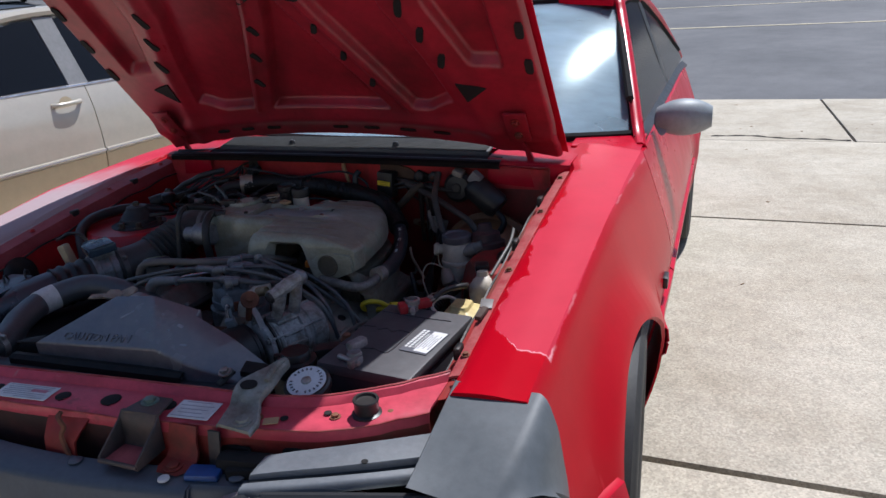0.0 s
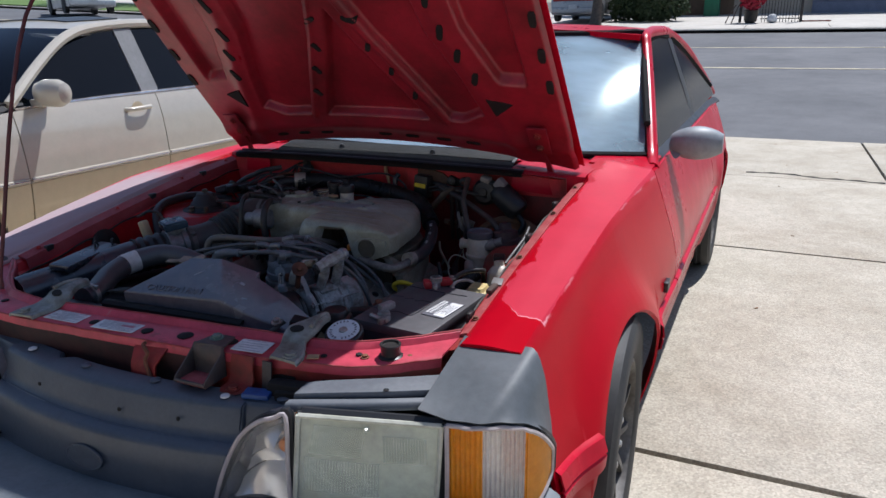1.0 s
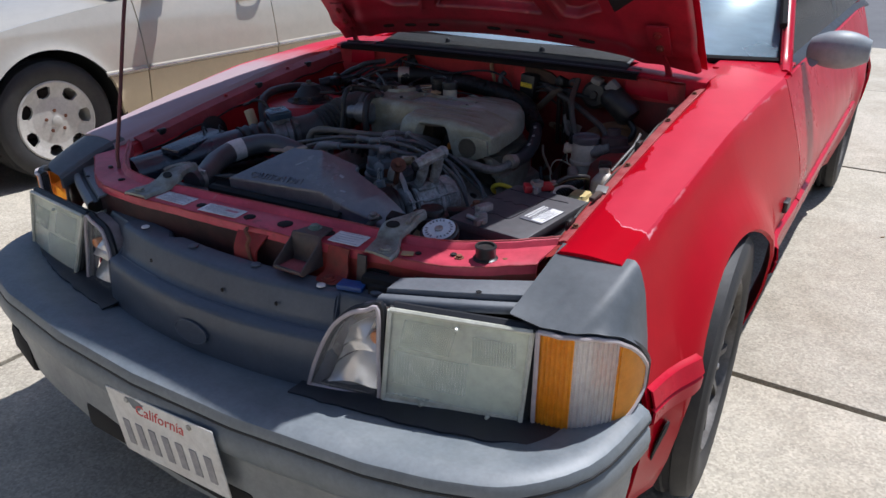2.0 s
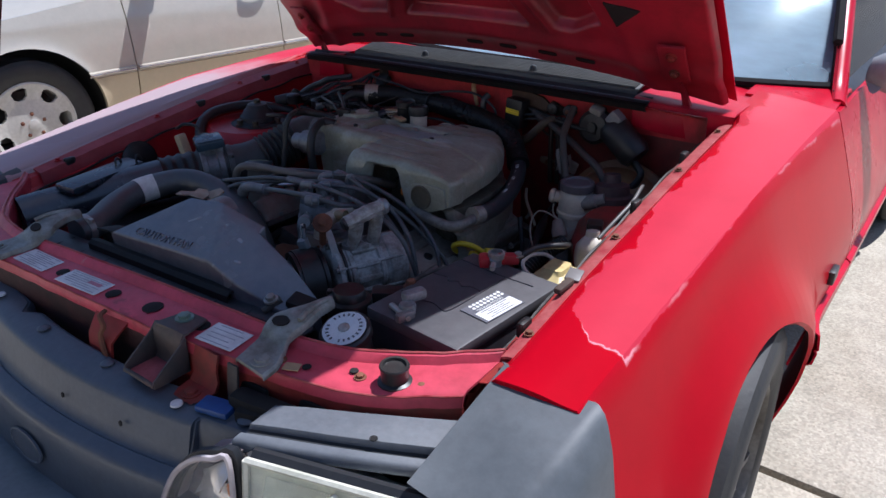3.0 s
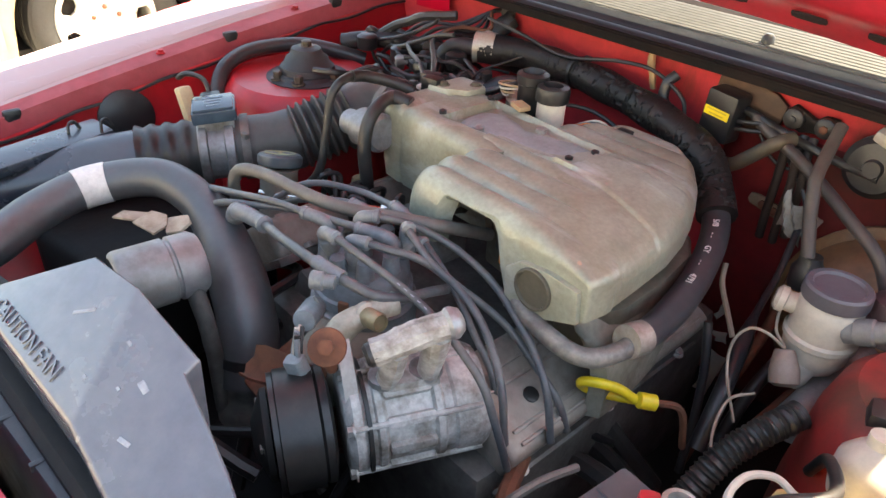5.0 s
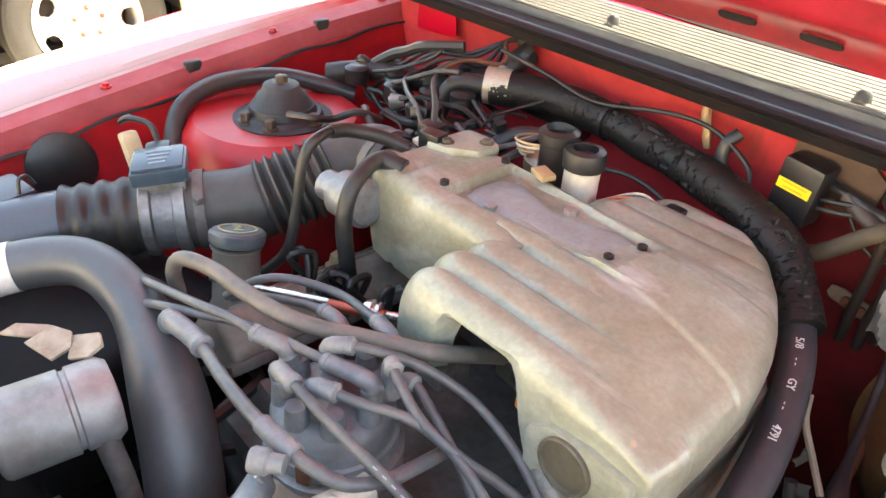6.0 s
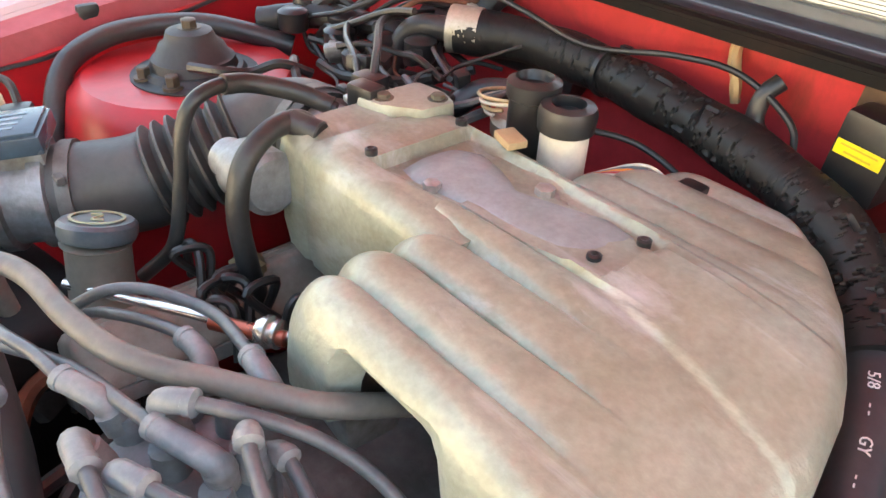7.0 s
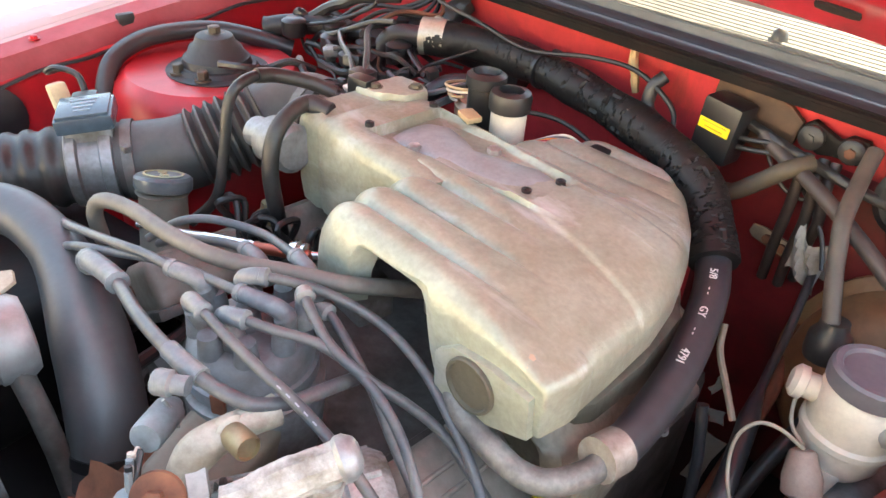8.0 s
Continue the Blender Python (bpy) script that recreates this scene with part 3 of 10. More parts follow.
# pale-blue film on the outside of the screen: painted sky reflection over a dusty haze
wnt = MATS["windscreen_glass"].node_tree
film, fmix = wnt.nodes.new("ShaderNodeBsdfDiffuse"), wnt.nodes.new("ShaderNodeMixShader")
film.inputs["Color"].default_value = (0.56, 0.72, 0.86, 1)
film_noise = wnt.nodes.new("ShaderNodeTexNoise")
film_noise.inputs["Scale"].default_value, film_noise.inputs["Detail"].default_value = 4, 8
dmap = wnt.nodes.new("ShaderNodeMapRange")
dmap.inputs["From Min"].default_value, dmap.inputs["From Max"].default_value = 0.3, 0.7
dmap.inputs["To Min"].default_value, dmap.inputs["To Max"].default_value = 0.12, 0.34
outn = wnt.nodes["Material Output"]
wnt.links.new(film_noise.outputs["Fac"], dmap.inputs["Value"])
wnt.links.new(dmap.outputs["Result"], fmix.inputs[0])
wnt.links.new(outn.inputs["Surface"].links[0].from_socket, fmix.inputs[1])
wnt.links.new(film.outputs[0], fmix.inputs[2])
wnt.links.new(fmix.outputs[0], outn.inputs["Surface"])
part("windscreen_seal", tube([screen_pt(-1, 0), *[screen_pt(-1, v / 5) for v in range(1, 5)], screen_pt(-1, 1), *[screen_pt(k / 5 - 1, 1) for k in range(1, 10)], screen_pt(1, 1), *[screen_pt(1, 1 - v / 5) for v in range(1, 5)], screen_pt(1, 0)], 0.013, 3, 6), MATS["dull_window_trim"], ws)
part("windscreen_seal", tube([screen_pt(k / 8 - 1, 0) for k in range(17)], 0.012, 2, 6), MATS["dull_window_trim"], ws)
part("scuttle", sheet([[(u * 0.604, y + 0.10 * u * u * k, z - 0.012 * u * u - 0.022 * abs(u) ** 7) for u in [i / 10 - 1 for i in range(21)]] for y, z, k in ((1.462, 0.884, 0.4), (1.50, 0.888, 0.8), (1.56, 0.884, 1.7))], thick=0.012), RED, car)

for s in (-1, 1):
    # red panel that carries the wing back to the foot of the screen
    side_rows = []
    for x in (0.585, 0.62, 0.655, 0.69, 0.72, 0.745, 0.768):
        zf = soft_table(RAIL_Z, 1.60) + (soft_table(CREST_Z, 1.60) - soft_table(RAIL_Z, 1.60)) * min(1, max(0, (x - 0.606) / 0.16))
        yb = 1.528 + 0.27 * (x / 0.735) ** 2
        zb = 0.884 - 0.022 * (x / 0.735) ** 2
        side_rows.append([(s * x, 1.60, zf - 0.002), (s * x, 1.635, zf + 0.001), (s * x, (1.635 + yb) / 2, (zf + zb) / 2 + 0.002), (s * x, yb, zb), (s * x, yb + 0.03, zb - 0.02)])
    part("cowl_side", sheet(side_rows, thick=0.006), RED, car)

# cabin
FABRIC = mat("dark_cabin_fabric", (0.05, 0.05, 0.055), 0.85, scale=12, bump=0.3)
part("dashboard", sheet([[(u * 0.66, y + 0.12 * u * u, z) for u in [i / 5 - 1 for i in range(11)]] for y, z in ((1.66, 0.86), (1.85, 0.905), (2.05, 0.87), (2.10, 0.72), (2.02, 0.55))], thick=0.02), FABRIC, car)
part("cabin_floor", block((1.44, 2.5, 0.03), pose(0, 3.1, 0.30), 0.005), FABRIC, car)
part("bulkhead", block((1.30, 0.03, 0.55), pose(0, 1.66, 0.57), 0.005), FABRIC, car)
for x in (-0.36, 0.36):
    seat = part("seat", block((0.48, 0.50, 0.16), pose(x, 2.72, 0.45, 6), 0.05, None, 3), FABRIC, car)
    part("seat_back", block((0.46, 0.14, 0.58), pose(x, 3.02, 0.74, -14), 0.05, None, 3), FABRIC, seat)
    part("headrest", block((0.26, 0.09, 0.16), pose(x, 3.12, 1.10, -12), 0.04, None, 3), FABRIC, seat)
wheel_bm = tube([Vector((0.36, 2.22, 0.84)) + Matrix.Rotation(radians(-62), 3, "X") @ Vector((0.18 * math.cos(a), 0.18 * math.sin(a), 0)) for a in [2 * math.pi * k / 24 for k in range(25)]], 0.014, 1, 8)
part("steering_wheel", rod((0.36, 2.22, 0.84), (0.36, 2.0, 0.72), 0.03, bm=wheel_bm), BLACK_PLASTIC, car)

# ---- nose ----


def nose_y(x):
    """Front line of the bumper, seen from above."""
    a = abs(x)
    return lerp_table([(0, 0.055), (0.25, 0.066), (0.5, 0.098), (0.62, 0.128), (0.70, 0.165), (0.76, 0.22), (0.80, 0.29)], a)


def bumper_line(x_end=0.825):
    pts = [(x, nose_y(x)) for x in [k * 0.05 for k in range(0, 16)]] + [(0.795, 0.28), (0.815, 0.36), (0.826, 0.46)]
    line = spline([(x, y, 0) for x, y in pts], 2)
    return [(-p.x, p.y) for p in line[:0:-1]] + [(p.x, p.y) for p in line]


def swept(profile, mat_, name, parent, label="", thick=0.008):
    """A profile of (inset, height) carried along the bumper's line."""
    line = bumper_line()
    rows = []
    for i, (x, y) in enumerate(line):
        a, b = line[max(i - 1, 0)], line[min(i + 1, len(line) - 1)]
        t = Vector((b[0] - a[0], b[1] - a[1])).normalized()
        inn = Vector((-t.y, t.x))
        rows.append([(x + inn.x * d, y + inn.y * d, z) for d, z in profile])
    return part(name, sheet(rows, thick=thick, away=(0, 0.6, -0.4)), mat_, parent, label)


swept([(0.205, 0.474), (0.135, 0.482), (0.10, 0.490), (0.05, 0.500), (0.022, 0.503), (0.006, 0.496), (0.0, 0.484), (0.0, 0.478), (0.006, 0.474), (0.006, 0.468), (0.0, 0.462), (-0.004, 0.44), (-0.002, 0.42), (0.006, 0.408), (0.016, 0.404)], mat("sun_faded_bumper", (0.145, 0.165, 0.180), 0.5, dark=(0.23, 0.245, 0.25), scale=5, amount=0.7, grain=120, bump=0.12), "bumper_cover", car, "dull grey-black bumper cover")
swept([(0.003, 0.4805), (-0.0012, 0.4775), (-0.0012, 0.4735), (0.003, 0.4705)], mat("bumper_groove_black", (0.012, 0.013, 0.015), 0.7, bump=0), "bumper_groove", car, "", 0.001)
swept([(0.018, 0.404), (0.020, 0.39), (0.022, 0.33), (0.028, 0.27), (0.045, 0.225), (0.055, 0.205), (0.075, 0.198), (0.12, 0.20)], GREY_FASCIA, "air_dam", car, "faded grey lower fascia")
for s in (-1, 1):
    part("fog_opening", block((0.16, 0.05, 0.085), pose(s * 0.60, 0.165, 0.30, 0, 0, s * 14), 0.02), VOID, car)
    part("marker_hole", turned([(0.022, 0), (0.022, 0.003), (0, 0.003)], (0, 0, 0), (0, 0, 1), 20), VOID, car).matrix_basis = facing((s * (side_x(0.555, 0.37) + 0.001), 0.555, 0.37), (0, 1, 0), (s, -0.1, -0.2)) @ Matrix.Diagonal((1, 2.2, 1, 1))
part("grille_slot", block((0.5, 0.03, 0.06), pose(0, 0.10, 0.285), 0.01), VOID, car)

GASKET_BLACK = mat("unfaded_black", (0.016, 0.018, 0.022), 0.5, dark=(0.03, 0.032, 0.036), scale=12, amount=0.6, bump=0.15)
# header panel between the lamps: upright face, set-back shelf, second riser, bolted top flange
hp = []
for x in [-0.302 + 0.604 * k / 24 for k in range(25)]:
    c = 0.045 * (abs(x) / 0.335) ** 2
    notch = 0.018 if -0.165 < x < -0.135 else 0.0
    hp.append([(x, 0.186 + c, 0.476), (x, 0.192 + c, 0.52), (x, 0.197 + c, 0.568), (x, 0.200 + c, 0.575), (x, 0.207 + c, 0.579), (x, 0.222 + c, 0.582), (x, 0.225 + c, 0.580), (x, 0.229 + c, 0.583), (x, 0.236 + c, 0.596), (x, 0.246 + c, 0.634), (x, 0.250 + c, 0.640), (x, 0.257 + c, 0.643), (x, 0.296 + c - notch, 0.646), (x, 0.301 + c - notch, 0.640), (x, 0.301 + c - notch, 0.600)])
header = part("header_panel", sheet(hp, thick=0.005, away=(0, 1, -0.6)), BLACK_SATIN, car, "dull black header panel with oval emblem recess")
for s in (-1, 1):
    part("header_end", prism([(0.231, 0.476), (0.225, 0.476), (0.232, 0.574), (0.262, 0.582), (0.276, 0.600), (0.290, 0.640), (0.330, 0.645), (0.330, 0.476)], s * 0.302 - 0.003, s * 0.302 + 0.003, None, 0.001, "yz"), BLACK_SATIN, header)
    part("header_wing", sheet([[(s * x, y + d, z) for d, z in ((0, 0.600), (0.006, 0.636), (0.012, 0.643), (0.048, 0.648), (0.056, 0.640), (0.060, 0.59))] for x, y in ((0.300, 0.286), (0.330, 0.292), (0.365, 0.300), (0.392, 0.306))], thick=0.004, away=(0, 1, -0.5)), BLACK_SATIN, header)
part("emblem_oval", turned([(0.046, 0.0), (0.046, 0.0035), (0.043, 0.0042), (0.0415, 0.0028), (0.0, 0.0028)], (0, 0, 0), (0, 0, 1), 28), BLACK_SATIN, header).matrix_basis = facing((0.01, 0.1895, 0.522), (1, 0, 0), (0, -1, 0.12)) @ Matrix.Diagonal((1, 0.5, 1, 1))
part("shelf_groove", tube([(x, 0.2235 + 0.045 * (abs(x) / 0.335) ** 2, 0.5815) for x in [-0.28 + 0.05 * k for k in range(4)]], 0.0016, 3, 6), LEDGE_GREY, header, "pale rubbed edge")
for x, y, z in ((-0.16, 0.247, 0.600), (0.06, 0.240, 0.598), (0.19, 0.252, 0.602)):
    part("screw_hole", turned([(0.004, 0), (0.004, 0.001), (0, 0.001)], (x, y - 0.004, z + 0.008), (0, -1, 0.25), 12), VOID, header)
for x, y in ((-0.07, 0.283), (0.10, 0.290)):
    part("clip", turned([(0.010, 0), (0.010, 0.002), (0.005, 0.005), (0, 0.005)], (x, y, 0.6465)), BLACK_SATIN, header)
for x, y in ((-0.235, 0.292), (0.262, 0.292)):
    part("clip", turned([(0.0085, 0), (0.008, 0.0025), (0.003, 0.0035), (0, 0.0035)], (x, y, 0.6475)), PAPER, header, "white plastic clip")
part("clip", turned([(0.012, 0), (0.012, 0.002), (0.007, 0.005), (0, 0.005)], (0.362, 0.326, 0.6475)), BLACK_SATIN, header)
part("foam_pad", block((0.050, 0.028, 0.010), pose(0.312, 0.318, 0.650, 0, 0, 14), 0.003), BLUE, header, "blue foam pad")
for s in (-1, 1):
    # ledge over the headlamp: a lip with a dark joint behind it, and a broad sun-bleached shelf
    rail = ((0.405, 0.270), (0.44, 0.276), (0.50, 0.292), (0.56, 0.310), (0.628, 0.334))
    ledge = part("lamp_ledge", sheet([[(s * x, y + d + 0.010 * k, z) for d, z in ((0.0, 0.664), (0.002, 0.672), (0.006, 0.675), (0.016, 0.676))] for k, (x, y) in enumerate(rail)], thick=0.003), LEDGE_GREY, car, "sun-greyed ledge over the headlamp")
    part("ledge_joint", sheet([[(s * x, y + d + 0.010 * k, z) for d, z in ((0.014, 0.6745), (0.018, 0.670), (0.026, 0.670), (0.030, 0.676))] for k, (x, y) in enumerate(rail)], thick=0.003), GASKET_BLACK, ledge)
    part("ledge_shelf", sheet([[(s * x, y + d + 0.010 * k, z + 0.001 * k) for d, z in ((0.028, 0.674), (0.031, 0.679), (0.050, 0.681), (0.070 + 0.004 * k, 0.682), (0.074 + 0.004 * k, 0.676))] for k, (x, y) in enumerate(rail)], thick=0.004), LEDGE_GREY, ledge)
    part("ledge_apron", sheet([[(s * x, y + d + 0.010 * k, z) for d, z in ((0.073, 0.678), (0.078, 0.655), (0.085, 0.60))] for k, (x, y) in enumerate(rail)], thick=0.004, away=(0, 1, 0)), BLACK_SATIN, ledge)
    part("ledge_hole", turned([(0.005, 0), (0.005, 0.001), (0, 0.001)], (s * 0.545, 0.365, 0.6835), (0, 0, 1), 12), VOID, ledge)
    # black strip on the bumper's shelf, with a ragged front edge
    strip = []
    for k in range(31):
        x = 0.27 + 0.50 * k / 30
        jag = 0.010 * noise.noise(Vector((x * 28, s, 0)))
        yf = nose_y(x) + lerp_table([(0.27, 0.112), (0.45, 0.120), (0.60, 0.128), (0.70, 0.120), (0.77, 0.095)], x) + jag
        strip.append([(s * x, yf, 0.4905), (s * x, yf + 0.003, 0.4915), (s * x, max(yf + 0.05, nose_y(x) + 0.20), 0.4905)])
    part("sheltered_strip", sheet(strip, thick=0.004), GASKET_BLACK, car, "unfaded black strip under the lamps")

    # grey cap ahead of the fender
    cap = []
    for k in range(9):
        u = k / 8
        y = 0.522 + (0.336 - 0.522) * u
        z = 0.731 - 0.052 * u ** 1.4
        xi = 0.622 - 0.004 * u
        xo = 0.745 + 0.030 * u
        row = [(s * xi, y + 0.0, z - 0.03), (s * xi, y, z - 0.004)]
        row += [(s * (xi + (xo - xi) * v), y + 0.075 * u * v * v, z + 0.006 * math.sin(math.pi * v) - 0.004 * u * v) for v in (0.03, 0.25, 0.5, 0.75, 0.93)]
        row += [(s * (lerp_table([(0, side_x(0.5, z - 0.018)), (1, xo + 0.018)], u)), y + 0.082 * u, z - 0.018 - 0.004 * u), (s * (side_x(0.5, z - 0.055) + 0.012 * u), 0.490 + (y - 0.522) * 0.30, z - 0.055), (s * (side_x(0.5, z - 0.10) + 0.004 * u), 0.490 + (y - 0.522) * 0.12, z - 0.10 + 0.02 * u), (s * (side_x(0.5, z - 0.16) - 0.004 * u), 0.490, z - 0.16 + 0.05 * u)]
        cap.append(row)
    if s < 0:
        part("fender_cap", sheet(cap, thick=0.006, away=(-s * 0.5, 0.6, -0.6)), GREY_EXT, car, "primer grey fender extension")


def lens_mat(name, tint, rough, warm, veil=0.4):
    """Lamp glass: a tinted see-through sheet with a glossy, partly hazed skin."""
    m = mat(name, tint, rough, dark=warm, scale=8, amount=0.8, bump=0.0)
    n, l = m.node_tree.nodes, m.node_tree.links
    clear, mixer = n.new("ShaderNodeBsdfTransparent"), n.new("ShaderNodeMixShader")
    clear.inputs["Color"].default_value = (*[(0.25 + 0.75 * v) if veil > 0.3 else (0.94 + 0.06 * v) for v in tint], 1)
    mixer.inputs[0].default_value = veil
    l.new(clear.outputs[0], mixer.inputs[1])
    l.new(n["Principled BSDF"].outputs[0], mixer.inputs[2])
    l.new(mixer.outputs[0], n["Material Output"].inputs["Surface"])
    return m


LENS = lens_mat("hazy_lens", (0.97, 1.0, 0.90), 0.10, (0.95, 0.94, 0.78), 0.42)
LENS_FLUTE = lens_mat("fluted_glass", (0.96, 0.99, 0.90), 0.05, (0.94, 0.93, 0.80), 0.26)
AMBER = lens_mat("amber_lens", (1.0, 0.47, 0.035), 0.08, (1.0, 0.38, 0.02), 0.55)
PEACH = lens_mat("ribbed_clear_lens", (0.98, 0.96, 0.94), 0.06, (0.97, 0.90, 0.80), 0.34)
RIM_GLASS = mat("pale_glass_rim", (0.62, 0.61, 0.52), 0.2, dark=(0.40, 0.40, 0.31), scale=14, amount=0.8, bump=0.05)
RIM_CLEAR = mat("clear_lamp_rim", (0.50, 0.44, 0.44), 0.2, dark=(0.26, 0.22, 0.21), scale=14, bump=0.05)
CHROME = mat("lamp_chrome", (0.78, 0.72, 0.68), 0.22, metal=0.85, dark=(0.45, 0.38, 0.36), scale=9, amount=0.8, bump=0.05)
CLEAR = lens_mat("clear_lens", (0.90, 0.88, 0.85), 0.06, (0.85, 0.80, 0.75), 0.06)
REFLECT = mat("lamp_reflector", (0.92, 0.93, 0.87), 0.34, metal=0.45, scale=10, amount=0.3, dark=(0.78, 0.75, 0.64), bump=0.05)
FOIL = mat("lamp_foil", (0.93, 0.90, 0.86), 0.20, metal=0.6, scale=10, amount=0.2, bump=0.03)
GASKET = mat("lamp_gasket", (0.018, 0.019, 0.022), 0.5, scale=20)
HOUSING = mat("lamp_housing", (0.20, 0.165, 0.165), 0.35, dark=(0.52, 0.47, 0.46), scale=14, bump=0.05)


def pane(a, b, c, d, depth, name, material, parent, flutes=0, nx=2, label=""):
    """A lens plate between four corners (bottom inner, bottom outer, top outer, top inner), with fine upright flutes."""
    a, b, c, d = (Vector(q) for q in (a, b, c, d))
    nrm = (b - a).cross(d - a).normalized()
    if nrm.y > 0:
        nrm = -nrm
    n = max(nx, flutes * 4)
    rows = []
    for i in range(n + 1):
        u = i / n
        f = 0.0009 * math.cos(2 * math.pi * flutes * i / n) if flutes else 0
        rows.append([(a.lerp(b, u)).lerp(d.lerp(c, u), j / 4) + nrm * (f + 0.006 * math.sin(math.pi * u) * math.sin(math.pi * j / 4)) for j in range(5)])
    return part(name, sheet(rows, thick=depth, away=-nrm), material, parent, label)


def stripes(q, n, u0, u1, v0, v1, lean, depth, lift, bm=None):
    """Raised upright flutes moulded on a patch of the glass; lean shifts their tops sideways."""
    bm = bm or bmesh.new()
    a, b, c, d = (Vector(v) for v in q)
    out = Vector((0, -1, 0))

    def at(u, v):
        return a.lerp(b, u).lerp(d.lerp(c, u), v) + out * (lift + 0.006 * math.sin(math.pi * u) * math.sin(math.pi * v))

    cols = [(u0 + (u1 - u0) * k / (2 * n), depth if k % 2 else 0.0) for k in range(2 * n + 1)]
    return sheet([[at(u + l, v) + out * h for u, h in cols] for v, l in ((v0, 0.0), ((v0 + v1) / 2, lean / 2), (v1, lean))], bm, 0.0008, (0, 1, 0))


WARM_FOIL = mat("yellowed_reflector", (0.92, 0.88, 0.66), 0.34, metal=0.4, scale=10, amount=0.5, dark=(0.74, 0.66, 0.42), bump=0.05)
for s in (-1, 1):
    q = [(s * 0.424, 0.255, 0.490), (s * 0.650, 0.328, 0.482), (s * 0.658, 0.342, 0.656), (s * 0.436, 0.268, 0.664)]
    if s < 0:
        # the far lamp sits crooked in its bed
        q = [(-0.500, 0.250, 0.449), (-0.740, 0.290, 0.446), (-0.692, 0.300, 0.636), (-0.424, 0.268, 0.639)]
    Q = [Vector(v) + Vector((0, 0.004, 0)) for v in q]
    mid = sum(Q, Vector()) / 4
    hl = part("headlamp", sheet([[Q[0] + Vector((0, -0.002, 0)), Q[3] + Vector((0, -0.002, 0))], [Q[0] + Vector((0, 0.05, 0)), Q[3] + Vector((0, 0.05, 0))]], thick=0.003, away=(-s, 0, 0)), REFLECT, car, "hazed rectangular headlamp", angle=10)
    # reflector bowl: four sloping walls round a curved back, each its own shade of yellowed foil
    back = [mid + Vector(((v - mid).x * 0.55, 0.070, (v - mid).z * 0.45 + 0.012)) for v in Q]
    for k, m_ in enumerate((WARM_FOIL, REFLECT, REFLECT, WARM_FOIL)):
        j = (k + 1) % 4
        part("reflector_wall", sheet([[Q[k].lerp(Q[j], t) for t in (0, 0.25, 0.5, 0.75, 1)], [Q[k].lerp(Q[j], t).lerp(back[k].lerp(back[j], t), 0.5) + Vector((0, 0.012, 0)) for t in (0, 0.25, 0.5, 0.75, 1)], [back[k].lerp(back[j], t) for t in (0, 0.25, 0.5, 0.75, 1)]], thick=0.002, away=(0, 1, 0)), m_, hl)
    part("reflector_back", sheet([[back[0].lerp(back[1], t).lerp(back[3].lerp(back[2], t), v) + Vector((0, 0.016 * math.sin(math.pi * t) * math.sin(math.pi * v), 0)) for t in [i / 6 for i in range(7)]] for v in [i / 6 for i in range(7)]], thick=0.002, away=(0, 1, 0)), REFLECT, hl)
    part("bulb_shield", turned([(0.016, 0), (0.018, 0.006), (0.015, 0.030), (0.007, 0.036), (0, 0.036)], mid + Vector((0.012 * s, 0.082, 0.012)), (0, -1, 0), 18), HOUSING, hl)
    pane(*q, 0.003, "lens", LENS, hl, 0, 12, "hazy yellowed glass")
    part("flute_block", stripes(q, 16, 0.62, 0.92, 0.60, 0.86, -0.02, 0.0038, 0.0005), LENS_FLUTE, hl)
    part("flute_block", stripes(q, 24, 0.08, 0.46, 0.62, 0.92, 0.03, 0.0026, 0.0005), LENS_FLUTE, hl)
    part("flute_block", stripes(q, 26, 0.05, 0.60, 0.22, 0.58, 0.0, 0.0026, 0.0005), LENS_FLUTE, hl)
    part("flute_block", stripes(q, 8, 0.06, 0.34, 0.04, 0.10, 0.0, 0.0012, 0.0005), LENS_FLUTE, hl)
    frame_line = [Vector(p) + Vector((0, -0.002, 0)) for p in (*q, q[0])]
    for name_, rad, off, m_ in (("bezel", 0.0046, 0.0, RIM_GLASS), ("gasket", 0.0090, 0.013, GASKET)):
        fb = bmesh.new()
        for p0, p1 in zip(frame_line, frame_line[1:]):
            tube([p0 + Vector((0, off, 0)), p0.lerp(p1, 0.5) + Vector((0, off, 0)), p1 + Vector((0, off, 0))], rad, 2, 6, fb)
        part(name_, fb, m_, hl)
    part("lower_band", sheet([[Q[0].lerp(Q[1], t) + Vector((0, -0.006, 0.004 + dz)) for t in (0.02, 0.5, 0.98)] for dz in (0, 0.009)], thick=0.004, away=(0, 1, 0)), RIM_GLASS, hl)
    for u, v in ((0.5, 0.93), (0.78, 0.05), (0.3, 0.05)):
        p = Vector(q[0]).lerp(Vector(q[1]), u).lerp(Vector(q[3]).lerp(Vector(q[2]), u), v)
        part("aiming_nub", turned([(0.0042, 0), (0.003, 0.007), (0, 0.008)], p + Vector((0, -0.006, 0)), (0, -1, 0), 8), RIM_GLASS, hl)
    # inner parking lamp: a wedge of clear plastic over bright folded foil
    if s > 0:
        arc = [(0.286, 0.216, 0.490), (0.298, 0.220, 0.530), (0.318, 0.226, 0.580), (0.342, 0.232, 0.622), (0.372, 0.240, 0.650), (0.400, 0.248, 0.660), (0.420, 0.254, 0.663)]
        foot = (0.414, 0.252, 0.486)
    else:
        arc = [(-0.304, 0.230, 0.470), (-0.305, 0.235, 0.505), (-0.312, 0.243, 0.551), (-0.323, 0.250, 0.588), (-0.348, 0.258, 0.624), (-0.385, 0.262, 0.636), (-0.415, 0.266, 0.638)]
